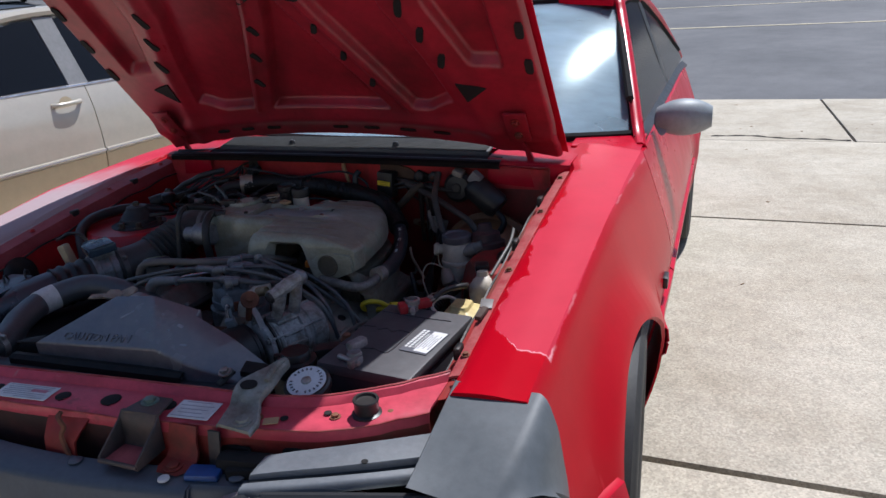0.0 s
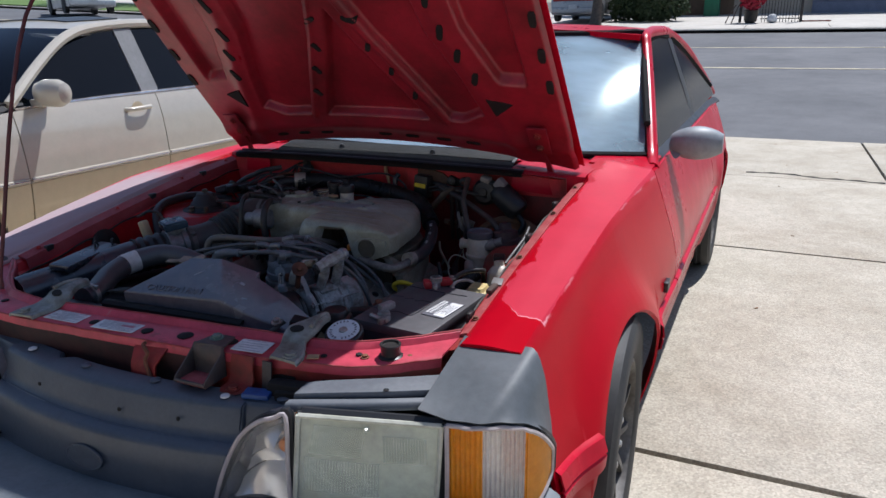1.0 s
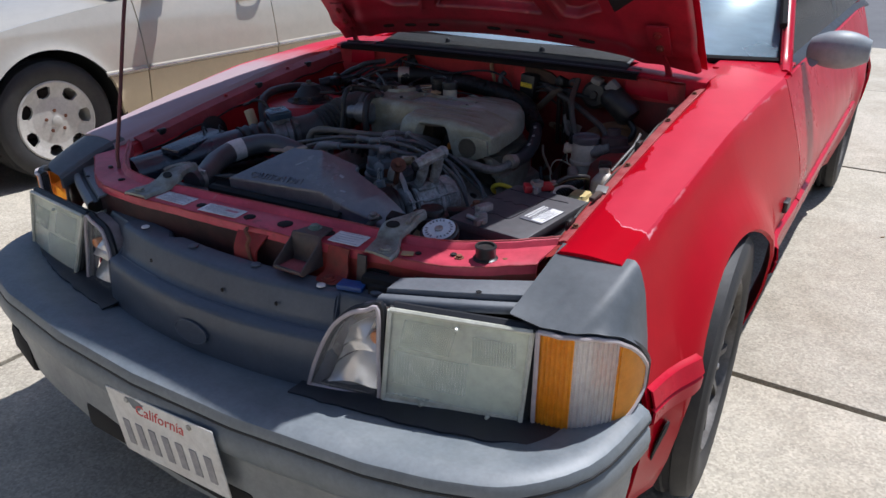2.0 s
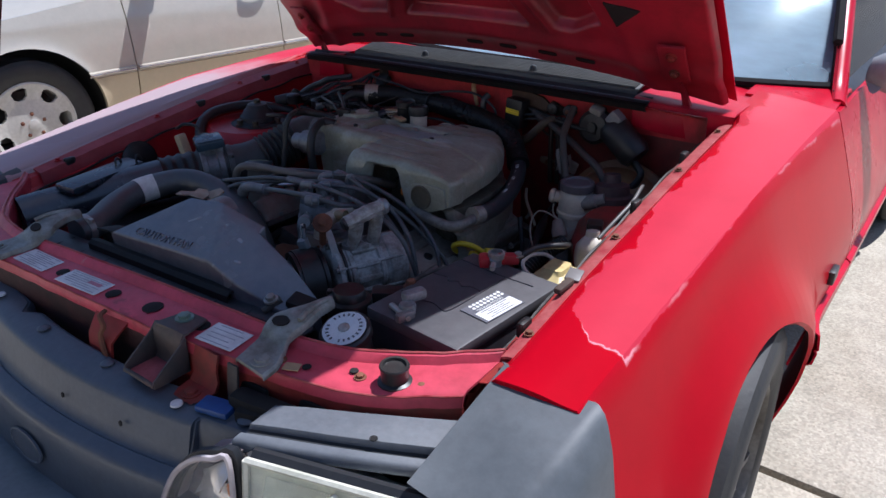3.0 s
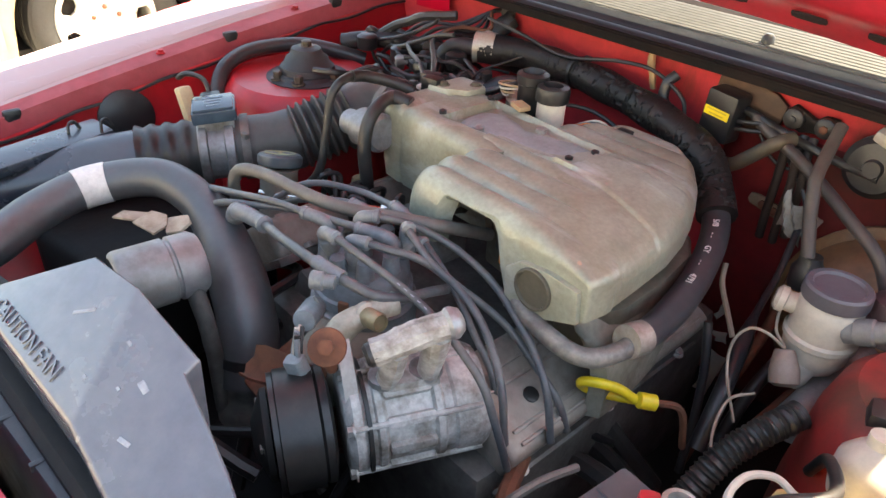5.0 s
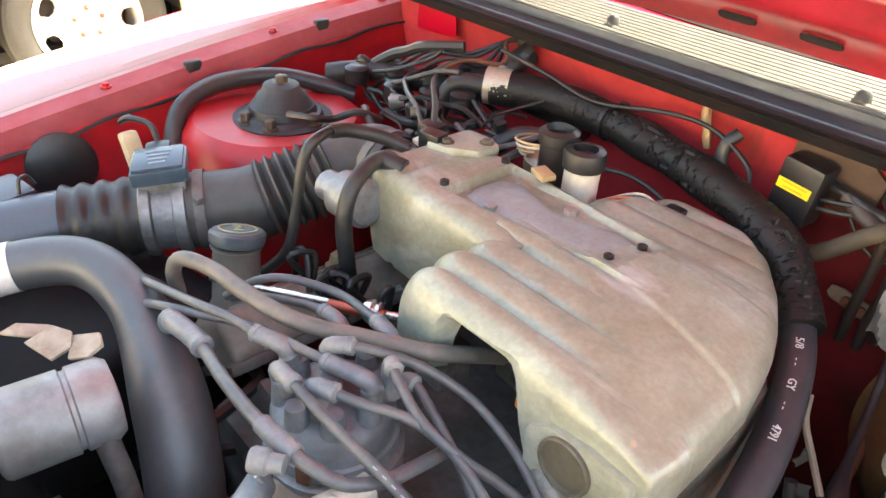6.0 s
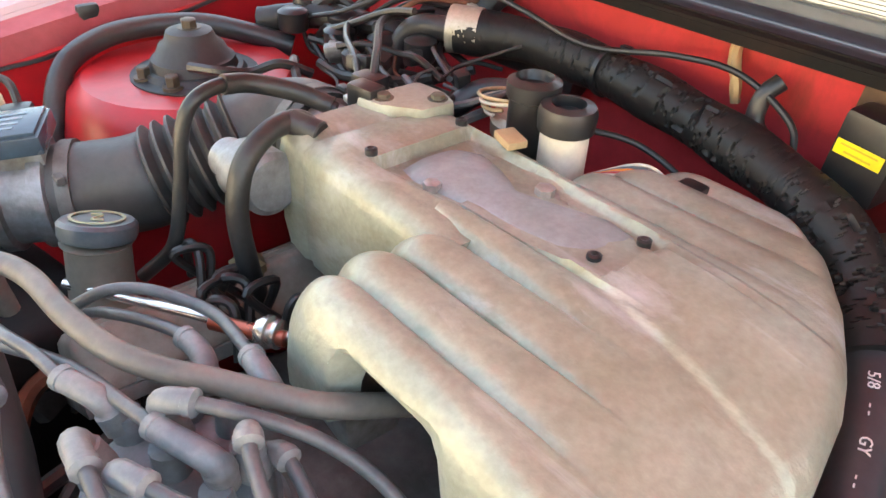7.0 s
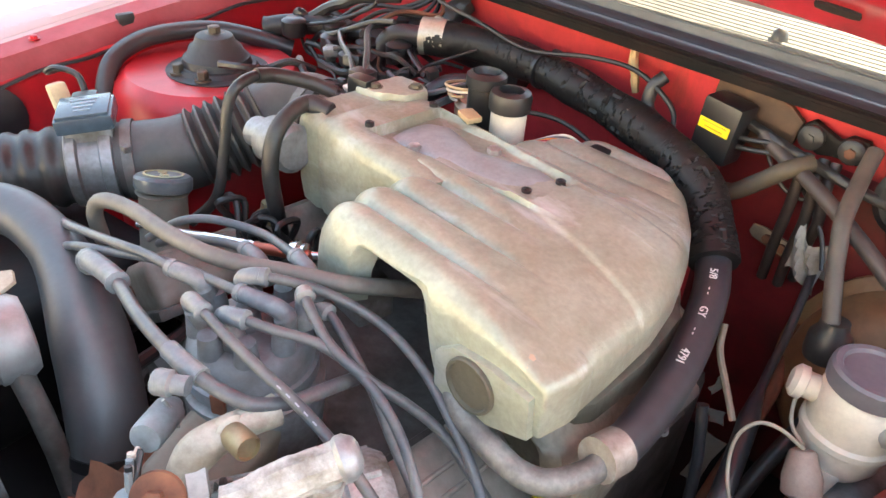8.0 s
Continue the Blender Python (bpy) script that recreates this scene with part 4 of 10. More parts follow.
        foot = (-0.441, 0.250, 0.456)
    arc, foot = [Vector(v) for v in arc], Vector(foot)
    base = [arc[0].lerp(foot, t) for t in [k / 6 for k in range(7)]]
    pl = part("parking_lamp", sheet([[a_ + Vector((0, 0.045, 0)), a_.lerp(b_, 0.5) + Vector((0, 0.058, 0)), b_ + Vector((0, 0.040, 0))] for a_, b_ in zip(base, arc)], thick=0.004, away=(0, 1, 0)), CHROME, car, "clear wedge-shaped lamp beside the headlamp")
    # side walls of the housing
    part("housing_wall", sheet([[v + Vector((0, 0.002, 0)) for v in arc], [v + Vector((0, 0.042, 0)) for v in arc]], thick=0.002, away=(0, 0.2, 1)), HOUSING, pl)
    part("housing_floor", sheet([[v + Vector((0, 0.002, 0.002)) for v in base], [v + Vector((0, 0.045, 0.004)) for v in base]], thick=0.002), HOUSING, pl)

    def within(t, v):
        """A place on the wedge: t from its tip to the headlamp, v up."""
        k = min(5, int(t * 6))
        f = t * 6 - k
        return base[k].lerp(base[k + 1], f).lerp(arc[k].lerp(arc[k + 1], f), v)

    for t0, t1, v0, v1, d0, d1 in ((0.22, 0.98, 0.10, 0.46, 0.010, 0.040), (0.40, 0.98, 0.50, 0.64, 0.016, 0.032), (0.52, 0.80, 0.66, 0.84, 0.012, 0.030)):
        part("foil_facet", sheet([[within(t0 + (t1 - t0) * i / 5, v0 + (v1 - v0) * j / 3) + Vector((0, d0 + (d1 - d0) * j / 3 + 0.006 * math.sin(5 * i / 5 + j), 0)) for i in range(6)] for j in range(4)], thick=0.002, away=(0, 1, 0)), FOIL, pl)
    part("bulb", turned([(0.009, 0), (0.013, 0.010), (0.011, 0.022), (0, 0.028)], within(0.90, 0.66) + Vector((0, 0.034, 0)), (0, -1, 0), 12), ORANGE, pl)
    part("lens", sheet([[a_.lerp(b_, j / 4) for j in range(5)] for a_, b_ in zip(base, arc)], thick=0.002, away=(0, 1, 0)), CLEAR, pl)
    rim_line = [*arc, arc[-1].lerp(foot, 0.5), *base[::-1]]
    part("bezel", tube(rim_line, 0.0040, 4, 6), RIM_CLEAR, pl)
    part("gasket", tube([v + Vector((0, 0.012, 0)) for v in rim_line], 0.0075, 4, 6), GASKET, pl)
    # corner turn signal
    ts = part("turn_signal", sheet([[(s * x, y + 0.030 + 0.012 * math.sin(9 * z), z) for z in (0.49, 0.52, 0.55, 0.58, 0.61, 0.64)] for x, y in ((0.665, 0.345), (0.70, 0.362), (0.72, 0.376), (0.745, 0.402), (0.768, 0.430))], thick=0.008, away=(0, 1, 0)), FOIL, car, "amber corner lamp with a clear middle")
    cor = []
    for k in range(361):
        u = k / 360
        x = (0.668 if s > 0 else 0.715) + (0.138 if s > 0 else 0.09) * math.sin(u * math.pi / 2 * 0.97)
        y = 0.338 + 0.135 * (1 - math.cos(u * math.pi / 2 * 0.97))
        zt = 0.662 - 0.085 * max(0, (u - 0.35) / 0.65) ** 2.2
        zb = 0.478 + 0.060 * max(0, (u - 0.45) / 0.55) ** 2.0
        f = 0.0015 * math.cos(2 * math.pi * 26 * u) if u < 0.66 else 0
        cor.append([(s * (x + f * 0.3), y - f, zb + (zt - zb) * j / 5) for j in range(6)])
    part("amber_lens", sheet(cor[:100], thick=0.004, away=(0, 1, 0)), AMBER, ts)
    part("clear_lens", sheet(cor[99:226], thick=0.004, away=(0, 1, 0)), PEACH, ts)
    part("amber_lens", sheet(cor[225:], thick=0.004, away=(-s * 0.7, 0.7, 0)), AMBER, ts)
    rimline = [*[Vector(r[-1]) for r in cor[::18]], Vector(cor[-1][2]), *[Vector(r[0]) for r in cor[::-18]], Vector(cor[0][3]), Vector(cor[0][5])]
    part("gasket", tube([v + Vector((-s * 0.004, 0.012, 0)) for v in rimline], 0.0085, 1, 6), GASKET, ts)
    part("bezel", tube([*[r[-1] for r in cor[::18]], cor[-1][2], *[r[0] for r in cor[::-18]], cor[0][3], cor[0][5]], 0.0042, 2, 6), RIM_CLEAR, ts)
    if s > 0:
        # one-piece cap from the fender's edge down round the corner lamp
        cap = []
        for k in range(41):
            w = k / 40
            if w < 0.25:
                f = Vector((0.618, 0.336, 0.680)).lerp(Vector(cor[0][5]) + Vector((0.002, 0.0, 0.010)), w / 0.25)
            else:
                f = Vector(cor[round(360 * (w - 0.25) / 0.75)][5]) + Vector((0.002, 0.0, 0.010))
            v = max(0.0, (w - 0.45) / 0.55)
            g = Vector((0.622, 0.522, 0.732)).lerp(Vector((0.752, 0.514, 0.735)), w / 0.45) if w < 0.45 else Vector((lerp_table([(0, 0.752), (0.06, 0.764), (0.2, 0.780), (0.55, 0.793), (1, 0.803)], v), 0.514 - 0.015 * min(1, v * 5), lerp_table([(0, 0.735), (0.06, 0.727), (0.2, 0.692), (0.55, 0.610), (1, 0.520)], v)))
            swell = 0.010 * math.sin(math.pi * min(1, w * 1.1))
            row = [f + Vector((0, 0.018, -0.014)), f]
            row += [f.lerp(g, q) + Vector((0.5, -0.5, 0.7)) * swell * math.sin(math.pi * q) for q in (0.06, 0.2, 0.35, 0.5, 0.65, 0.8, 0.94)]
            row += [g, g + Vector((-0.012, 0.014, -0.008))]
            cap.append(row)
        part("fender_cap", sheet(cap, thick=0.005, away=(-0.5, 0.6, -0.6)), GREY_EXT, car, "primer grey fender extension")
    # black block added behind the lamps as the recess's shade
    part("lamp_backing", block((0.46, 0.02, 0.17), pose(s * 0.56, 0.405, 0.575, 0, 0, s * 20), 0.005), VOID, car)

# number plate
pm = facing((0.071, 0.056, 0.377), (0.308, 0, 0.024), (0, -1, -0.06))
plate = part("number_plate", block((0.305, 0.152, 0.003), pm @ pose(0, 0, -0.0015), 0.0012, None, 1), mat("plate_white", (0.72, 0.70, 0.66), 0.45, dark=(0.55, 0.5, 0.44), scale=10, amount=0.6, bump=0.05), car, "white embossed plate held by two bolts")
writing("state_script", "California", 0.036, pm @ pose(0.0, 0.048, 0.0004) @ Matrix(((1, 0.35, 0, 0), (0, 1, 0, 0), (0, 0, 1, 0), (0, 0, 0, 1))), mat("red_script", (0.6, 0.05, 0.04), 0.5, bump=0), plate, 0.0004)
for k in range(7):
    part("plate_bar", block((0.020, 0.060, 0.002), pm @ pose(-0.118 + k * 0.0393, -0.020, 0.0006), 0.0008, None, 1), mat("plate_ink", (0.26, 0.25, 0.26), 0.5, dark=(0.38, 0.36, 0.35), scale=60, amount=0.8, bump=0), plate)
for x in (-0.09, 0.09):
    part("plate_bolt", turned([(0.006, 0), (0.006, 0.002), (0.003, 0.004), (0, 0.004)], pm @ Vector((x, 0.064, 0)), (0, -1, 0), 10), STEEL, plate)

# ---- wheels ----


def spoked_wheel(cx, cy, cz, s, r, rim_r, width, kind):
    """Tyre with tread and side grooves, and a rim. s: the side it faces."""
    wheel = new("wheel")
    wheel.empty_display_size = 0.05
    wheel.matrix_basis = Matrix.Translation((cx, cy, cz))
    ax = (s, 0, 0)
    c = Vector((cx, cy, cz))
    w = width / 2
    prof = [(rim_r * 0.93, -w * 0.8), (rim_r, -w * 0.9), (r * 0.90, -w), (r * 0.97, -w * 0.92), (r * 0.995, -w * 0.72)]
    for g in (-0.5, -0.17, 0.17, 0.5):
        prof += [(r, (g - 0.10) * w), (r - 0.007, (g - 0.07) * w), (r - 0.007, (g + 0.07) * w), (r, (g + 0.10) * w)]
    prof += [(r * 0.995, w * 0.72), (r * 0.97, w * 0.92), (r * 0.93, w * 0.985), (r * 0.925, w * 1.0), (r * 0.86, w * 1.03), (r * 0.80, w * 1.03), (rim_r * 1.06, w * 0.98), (rim_r * 1.03, w * 0.93), (rim_r * 0.99, w * 0.90), (rim_r * 0.93, w * 0.8)]
    part("tyre", turned(prof, c, ax, 64, None, True), TYRE, wheel, "worn black tyre")
    rimm = ALU_DARK if kind == "dark" else mat("silver_wheel_paint", (0.52, 0.50, 0.46), 0.4, metal=0.05, dark=(0.38, 0.36, 0.32), scale=9, amount=0.6, bump=0.05)
    rim = part("rim", turned([(rim_r * 0.90, -w * 0.75), (rim_r * 0.99, -w * 0.85), (rim_r * 0.99, w * 0.92), (rim_r * 0.95, w * 0.95), (rim_r * 0.90, w * 0.80), (rim_r * 0.88, w * 0.2), (rim_r * 0.88, -w * 0.6)], c, ax, 48, None, True), rimm, wheel)
    part("brake_disc", turned([(0.02, -w * 0.15), (rim_r * 0.72, -w * 0.15), (rim_r * 0.72, -w * 0.05), (0.02, -w * 0.05)], c, ax, 32), ALU_DARK, rim)
    # Dark disc added behind the rim to stand in for the wheel well's shade.
    part("backing_plate", turned([(0.0, -w * 0.5), (rim_r * 0.87, -w * 0.5), (rim_r * 0.87, -w * 0.45), (0, -w * 0.45)], c, ax, 32), VOID if kind == "dark" else ALU_DARK, rim)
    x = Vector(ax)
    up = Vector((0, 0, 1))
    fw = x.cross(up)
    count = 10 if kind == "dark" else 7
    if kind != "dark":
        # one dished face with seven rounded slots near the rim
        bm = bmesh.new()
        na, rad = 168, [0.10, 0.22, 0.36, 0.50, *[0.56 + 0.02 * k for k in range(18)], 0.95]
        dish = [(0.10, 0.84), (0.36, 0.80), (0.58, 0.76), (0.74, 0.80), (0.95, 0.93)]
        grid = [[bm.verts.new(c + (fw * math.cos(2 * math.pi * k / na) + up * math.sin(2 * math.pi * k / na)) * rim_r * q + x * w * lerp_table(dish, q)) for k in range(na)] for q in rad]
        for i in range(len(rad) - 1):
            qm = (rad[i] + rad[i + 1]) / 2
            for k in range(na):
                da = ((k + 0.5) % 24 - 12) / 24 * 2 * math.pi / 7
                if (abs(qm - 0.735) / 0.145) ** 2.6 + (abs(da) / (0.20 + 0.25 * (qm - 0.6))) ** 2.6 > 1:
                    bm.faces.new((grid[i][k], grid[i][(k + 1) % na], grid[i + 1][(k + 1) % na], grid[i + 1][k]))
        geo = bmesh.ops.extrude_face_region(bm, geom=bm.faces[:])
        bmesh.ops.translate(bm, verts=[v for v in geo["geom"] if isinstance(v, bmesh.types.BMVert)], vec=-x * 0.016)
        bmesh.ops.delete(bm, geom=[v for v in bm.verts if not v.link_faces], context="VERTS")
        face = part("wheel_face", bm, rimm, rim, "silver wheel face with oval slots", angle=60)
        part("centre_cap", turned([(rim_r * 0.13, w * 0.78), (rim_r * 0.13, w * 0.86), (rim_r * 0.10, w * 0.88), (0, w * 0.885)], c, ax, 20), rimm, face)
        for k in range(5):
            a = 2 * math.pi * k / 5 + 0.3
            part("lug_nut", turned([(0.010, w * 0.74), (0.010, w * 0.83), (0.006, w * 0.86), (0, w * 0.865)], c + (fw * math.cos(a) + up * math.sin(a)) * rim_r * 0.26, ax, 6), RUST, face)
        return wheel
    for k in range(count):
        a = 2 * math.pi * k / count + 0.3
        d = fw * math.cos(a) + up * math.sin(a)
        t = x.cross(d)
        wid0, wid1 = (0.030, 0.016) if kind == "dark" else (0.14, 0.098)
        lev = []
        for f, wd, off in ((0.22, wid0, 0.62), (0.45, wid0 * 0.7, 0.72), (0.7, wid1, 0.78), (0.93, wid1 * 1.3, 0.80)):
            m0 = c + d * rim_r * f + x * w * off
            lev.append([m0 + t * wd / 2 - x * 0.012, m0 + t * wd / 2 * 0.8 + x * 0.004, m0 - t * wd / 2 * 0.8 + x * 0.004, m0 - t * wd / 2 - x * 0.012])
        part("spoke", rings(lev), rimm, rim)
    hubr = 0.46 if kind == "dark" else 0.66
    hub = part("hub", turned([(rim_r * hubr, w * 0.45), (rim_r * hubr, w * 0.66), (rim_r * hubr * 0.93, w * 0.72), (rim_r * 0.16, w * 0.74), (rim_r * 0.15, w * 0.80), (rim_r * 0.05, w * 0.82), (0, w * 0.82)], c, ax, 32), rimm if kind != "dark" else ALU_GREY, rim)
    for k in range(5):
        a = 2 * math.pi * k / 5
        part("lug_nut", turned([(0.011, w * 0.70), (0.011, w * 0.78), (0.007, w * 0.84), (0, w * 0.85)], c + (fw * math.cos(a) + up * math.sin(a)) * rim_r * 0.27, ax, 6), STEEL, hub)
    return wheel


for s in (1, -1):
    for y in (WHEEL_Y, REAR_Y):
        w = spoked_wheel(s * 0.760, y, WHEEL_R, s, WHEEL_R, 0.205, 0.205, "dark")
        if y == WHEEL_Y:
            # steered a little
            w.matrix_basis = Matrix.Translation((s * 0.752, y + 0.012, WHEEL_R)) @ Matrix.Rotation(radians(3.5), 4, "Z")
        w.parent = car
        w.matrix_parent_inverse = car.matrix_basis.inverted()
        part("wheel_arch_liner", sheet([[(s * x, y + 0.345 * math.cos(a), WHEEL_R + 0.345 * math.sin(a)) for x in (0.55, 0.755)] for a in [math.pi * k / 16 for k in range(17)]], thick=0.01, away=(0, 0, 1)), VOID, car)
part("underbody", block((1.30, 3.9, 0.04), pose(0, 2.55, 0.24), 0.01), VOID, car)

# ---- hood ----
HINGE = Vector((0, 1.43, 0.885))
HOOD_TILT = 49.0
HOOD = Matrix.Translation(HINGE) @ Matrix.Rotation(radians(-HOOD_TILT), 4, "X")


def hood_xyz(u, d, h):
    """Point on the hood: u across in metres, d from the hinge towards the nose, h below the skin."""
    d += 0.092 * (1 - (u / 0.61) ** 2) * max(0.0, 1 - d / 0.5)
    return HOOD @ Vector((u, -d, -h))


def hood_half(d):
    return lerp_table([(0, 0.612), (0.3, 0.605), (0.8, 0.590), (1.03, 0.575), (1.12, 0.55)], d)


def side_rib(d):
    return lerp_table([(0, 0.46), (0.25, 0.405), (0.35, 0.384), (0.52, 0.332), (1.12, 0.29)], d)


def a_rib(d):
    return max(0.0, 0.157 - (d - 0.258) * 0.375)


def hood_crown(u, d):
    return 0.012 * (1 - (u / 0.62) ** 2) - 0.02 * max(0, (d - 0.9) / 0.22) ** 2


hood = part("hood", sheet([[hood_xyz(hood_half(d) * k / 8, d, -hood_crown(hood_half(d) * k / 8, d)) for k in range(-8, 9)] for d in (0, 0.02, 0.05, 0.2, 0.4, 0.6, 0.8, 0.95, 1.06, 1.12)], thick=0.003, away=HOOD.to_3x3() @ Vector((0, 0, -1))), RED, car, "open red hood leaning back over the bay")

# inner frame: a height field with stamped ribs and wells
N_U, N_D = 300, 240


def hood_depth(u, d):
    """Depth of the stamped inner panel below the skin."""
    w = hood_half(d)
    a = abs(u)
    m = abs(u - 0.03)

    def ramp(v, lo, hi):
        k = min(1, max(0, (v - lo) / (hi - lo)))
        return k * k * (3 - 2 * k)

    rib_u, ar = side_rib(d), a_rib(d)
    rim = 1 - ramp(w - a, 0.0, 0.02)
    well = ramp(w - 0.085 - a, 0, 0.016) * ramp(a - rib_u - 0.045, 0, 0.016) * ramp(d - 0.32, 0, 0.03) * ramp(1.04 - d, 0, 0.03)
    well = max(well, ramp(rib_u - 0.045 - a, 0, 0.014) * ramp(m - ar - 0.028, 0, 0.012) * ramp(d - 0.142 - 0.04 * ramp(a, 0.29, 0.37), 0, 0.014) * ramp(1.02 - d, 0, 0.02))
    well = max(well, ramp(ar - 0.028 - m, 0, 0.012) * ramp(d - 0.138, 0, 0.014))
    bead = 0.004 * math.exp(-((m - ar - 0.016) / 0.006) ** 2) if 0.13 < d < 0.66 else 0
    return 0.032 - 0.029 * well + bead + 0.008 * math.exp(-((a - rib_u) / 0.028) ** 2) - 0.022 * rim + 0.010 * math.exp(-((d - 0.095) / 0.03) ** 2)


rows = []
for j in range(N_D + 1):
    d = 0.012 + 1.09 * j / N_D
    rows.append([hood_xyz(hood_half(d) * 0.985 * (2 * i / N_U - 1), d, hood_depth(hood_half(d) * 0.985 * (2 * i / N_U - 1), d)) for i in range(N_U + 1)])
inner = part("inner_panel", sheet(rows), HOOD_RED, hood, "stamped red inner panel with ribs and slots", angle=60)


def hood_patch(outline, name, material, lift=0.0035):
    bm = bmesh.new()
    bm.faces.new([bm.verts.new(hood_xyz(u, d, hood_depth(u, d) + lift)) for u, d in outline])
    geo = bmesh.ops.extrude_face_region(bm, geom=bm.faces[:])
    bmesh.ops.translate(bm, verts=[v for v in geo["geom"] if isinstance(v, bmesh.types.BMVert)], vec=HOOD.to_3x3() @ Vector((0, 0, 0.006)))
    return part(name, bm, material, inner)


def slot(u, d, w, h, a):
    ca, sa = math.cos(radians(a)), math.sin(radians(a))
    pts = []
    for k in range(12):
        t = 2 * math.pi * k / 12
        x, y = w / 2 * max(-1, min(1, 1.25 * math.cos(t))), h / 2 * max(-1, min(1, 1.25 * math.sin(t)))
        pts.append((u + x * ca - y * sa, d + x * sa + y * ca))
    hood_patch(pts, "slot", VOID)


hood_patch([(-0.478, 0.262), (-0.413, 0.282), (-0.418, 0.206)], "triangle_cutout", VOID)
hood_patch([(0.396, 0.274), (0.462, 0.252), (0.412, 0.206)], "triangle_cutout", VOID)
for s in (-1, 1):
    for d in (0.335, 0.44, 0.55, 0.66, 0.77, 0.88):
        slot(s * (hood_half(d) - 0.030), d, 0.018, 0.044, s * -3)
    for d in (0.352, 0.439, 0.521, 0.62, 0.72):
        slot(s * side_rib(d), d, 0.016, 0.048, s * -16)
    for d in (0.257, 0.363, 0.464):
        slot(0.03 + s * a_rib(d), d, 0.014, 0.036, s * -20)
    slot(0.03 + s * 0.06, 0.56, 0.040, 0.014, s * -20)
for u in (-0.36, -0.27, -0.18, 0.03, 0.12, 0.22, 0.31):
    slot(u, 0.050, 0.042, 0.013, 0)
for s in (-1, 1):
    base = hood_xyz(s * 0.515, 0.10, 0.045)
    hinge = part("hood_hinge", sheet([[Vector((s * 0.545 + dx, 1.395, 0.775)).lerp(base, t) + Vector((0, 0.020 * math.sin(math.pi * t), 0)) for dx in (-0.019, -0.016, 0.016, 0.019)] for t in [k / 8 for k in range(9)]], thick=0.010, away=(0, 1, 0.2)), HOOD_RED, car, "red hood hinge arm")
    part("hinge_pad", block((0.055, 0.10, 0.008), Matrix.Translation(hood_xyz(s * 0.515, 0.13, 0.046)) @ HOOD.to_3x3().to_4x4(), 0.003), HOOD_RED, hinge)
    for dd in (0.105, 0.155):
        part("hinge_bolt", hexbolt(hood_xyz(s * 0.515, dd, 0.052), HOOD.to_3x3() @ Vector((0, 0, -1)), 0.0075, 0.007), RED_DIRTY, hinge)
part("prop_rod", tube([(-0.475, 0.405, 0.705), (-0.482, 0.43, 0.80), (-0.50, 0.60, 1.30), tuple(hood_xyz(-0.50, 0.86, 0.03))], 0.0045, 6, 8), mat("rod_paint", (0.12, 0.02, 0.02), 0.5, dark=(0.05, 0.03, 0.03), scale=20), car, "thin dark hood prop rod")

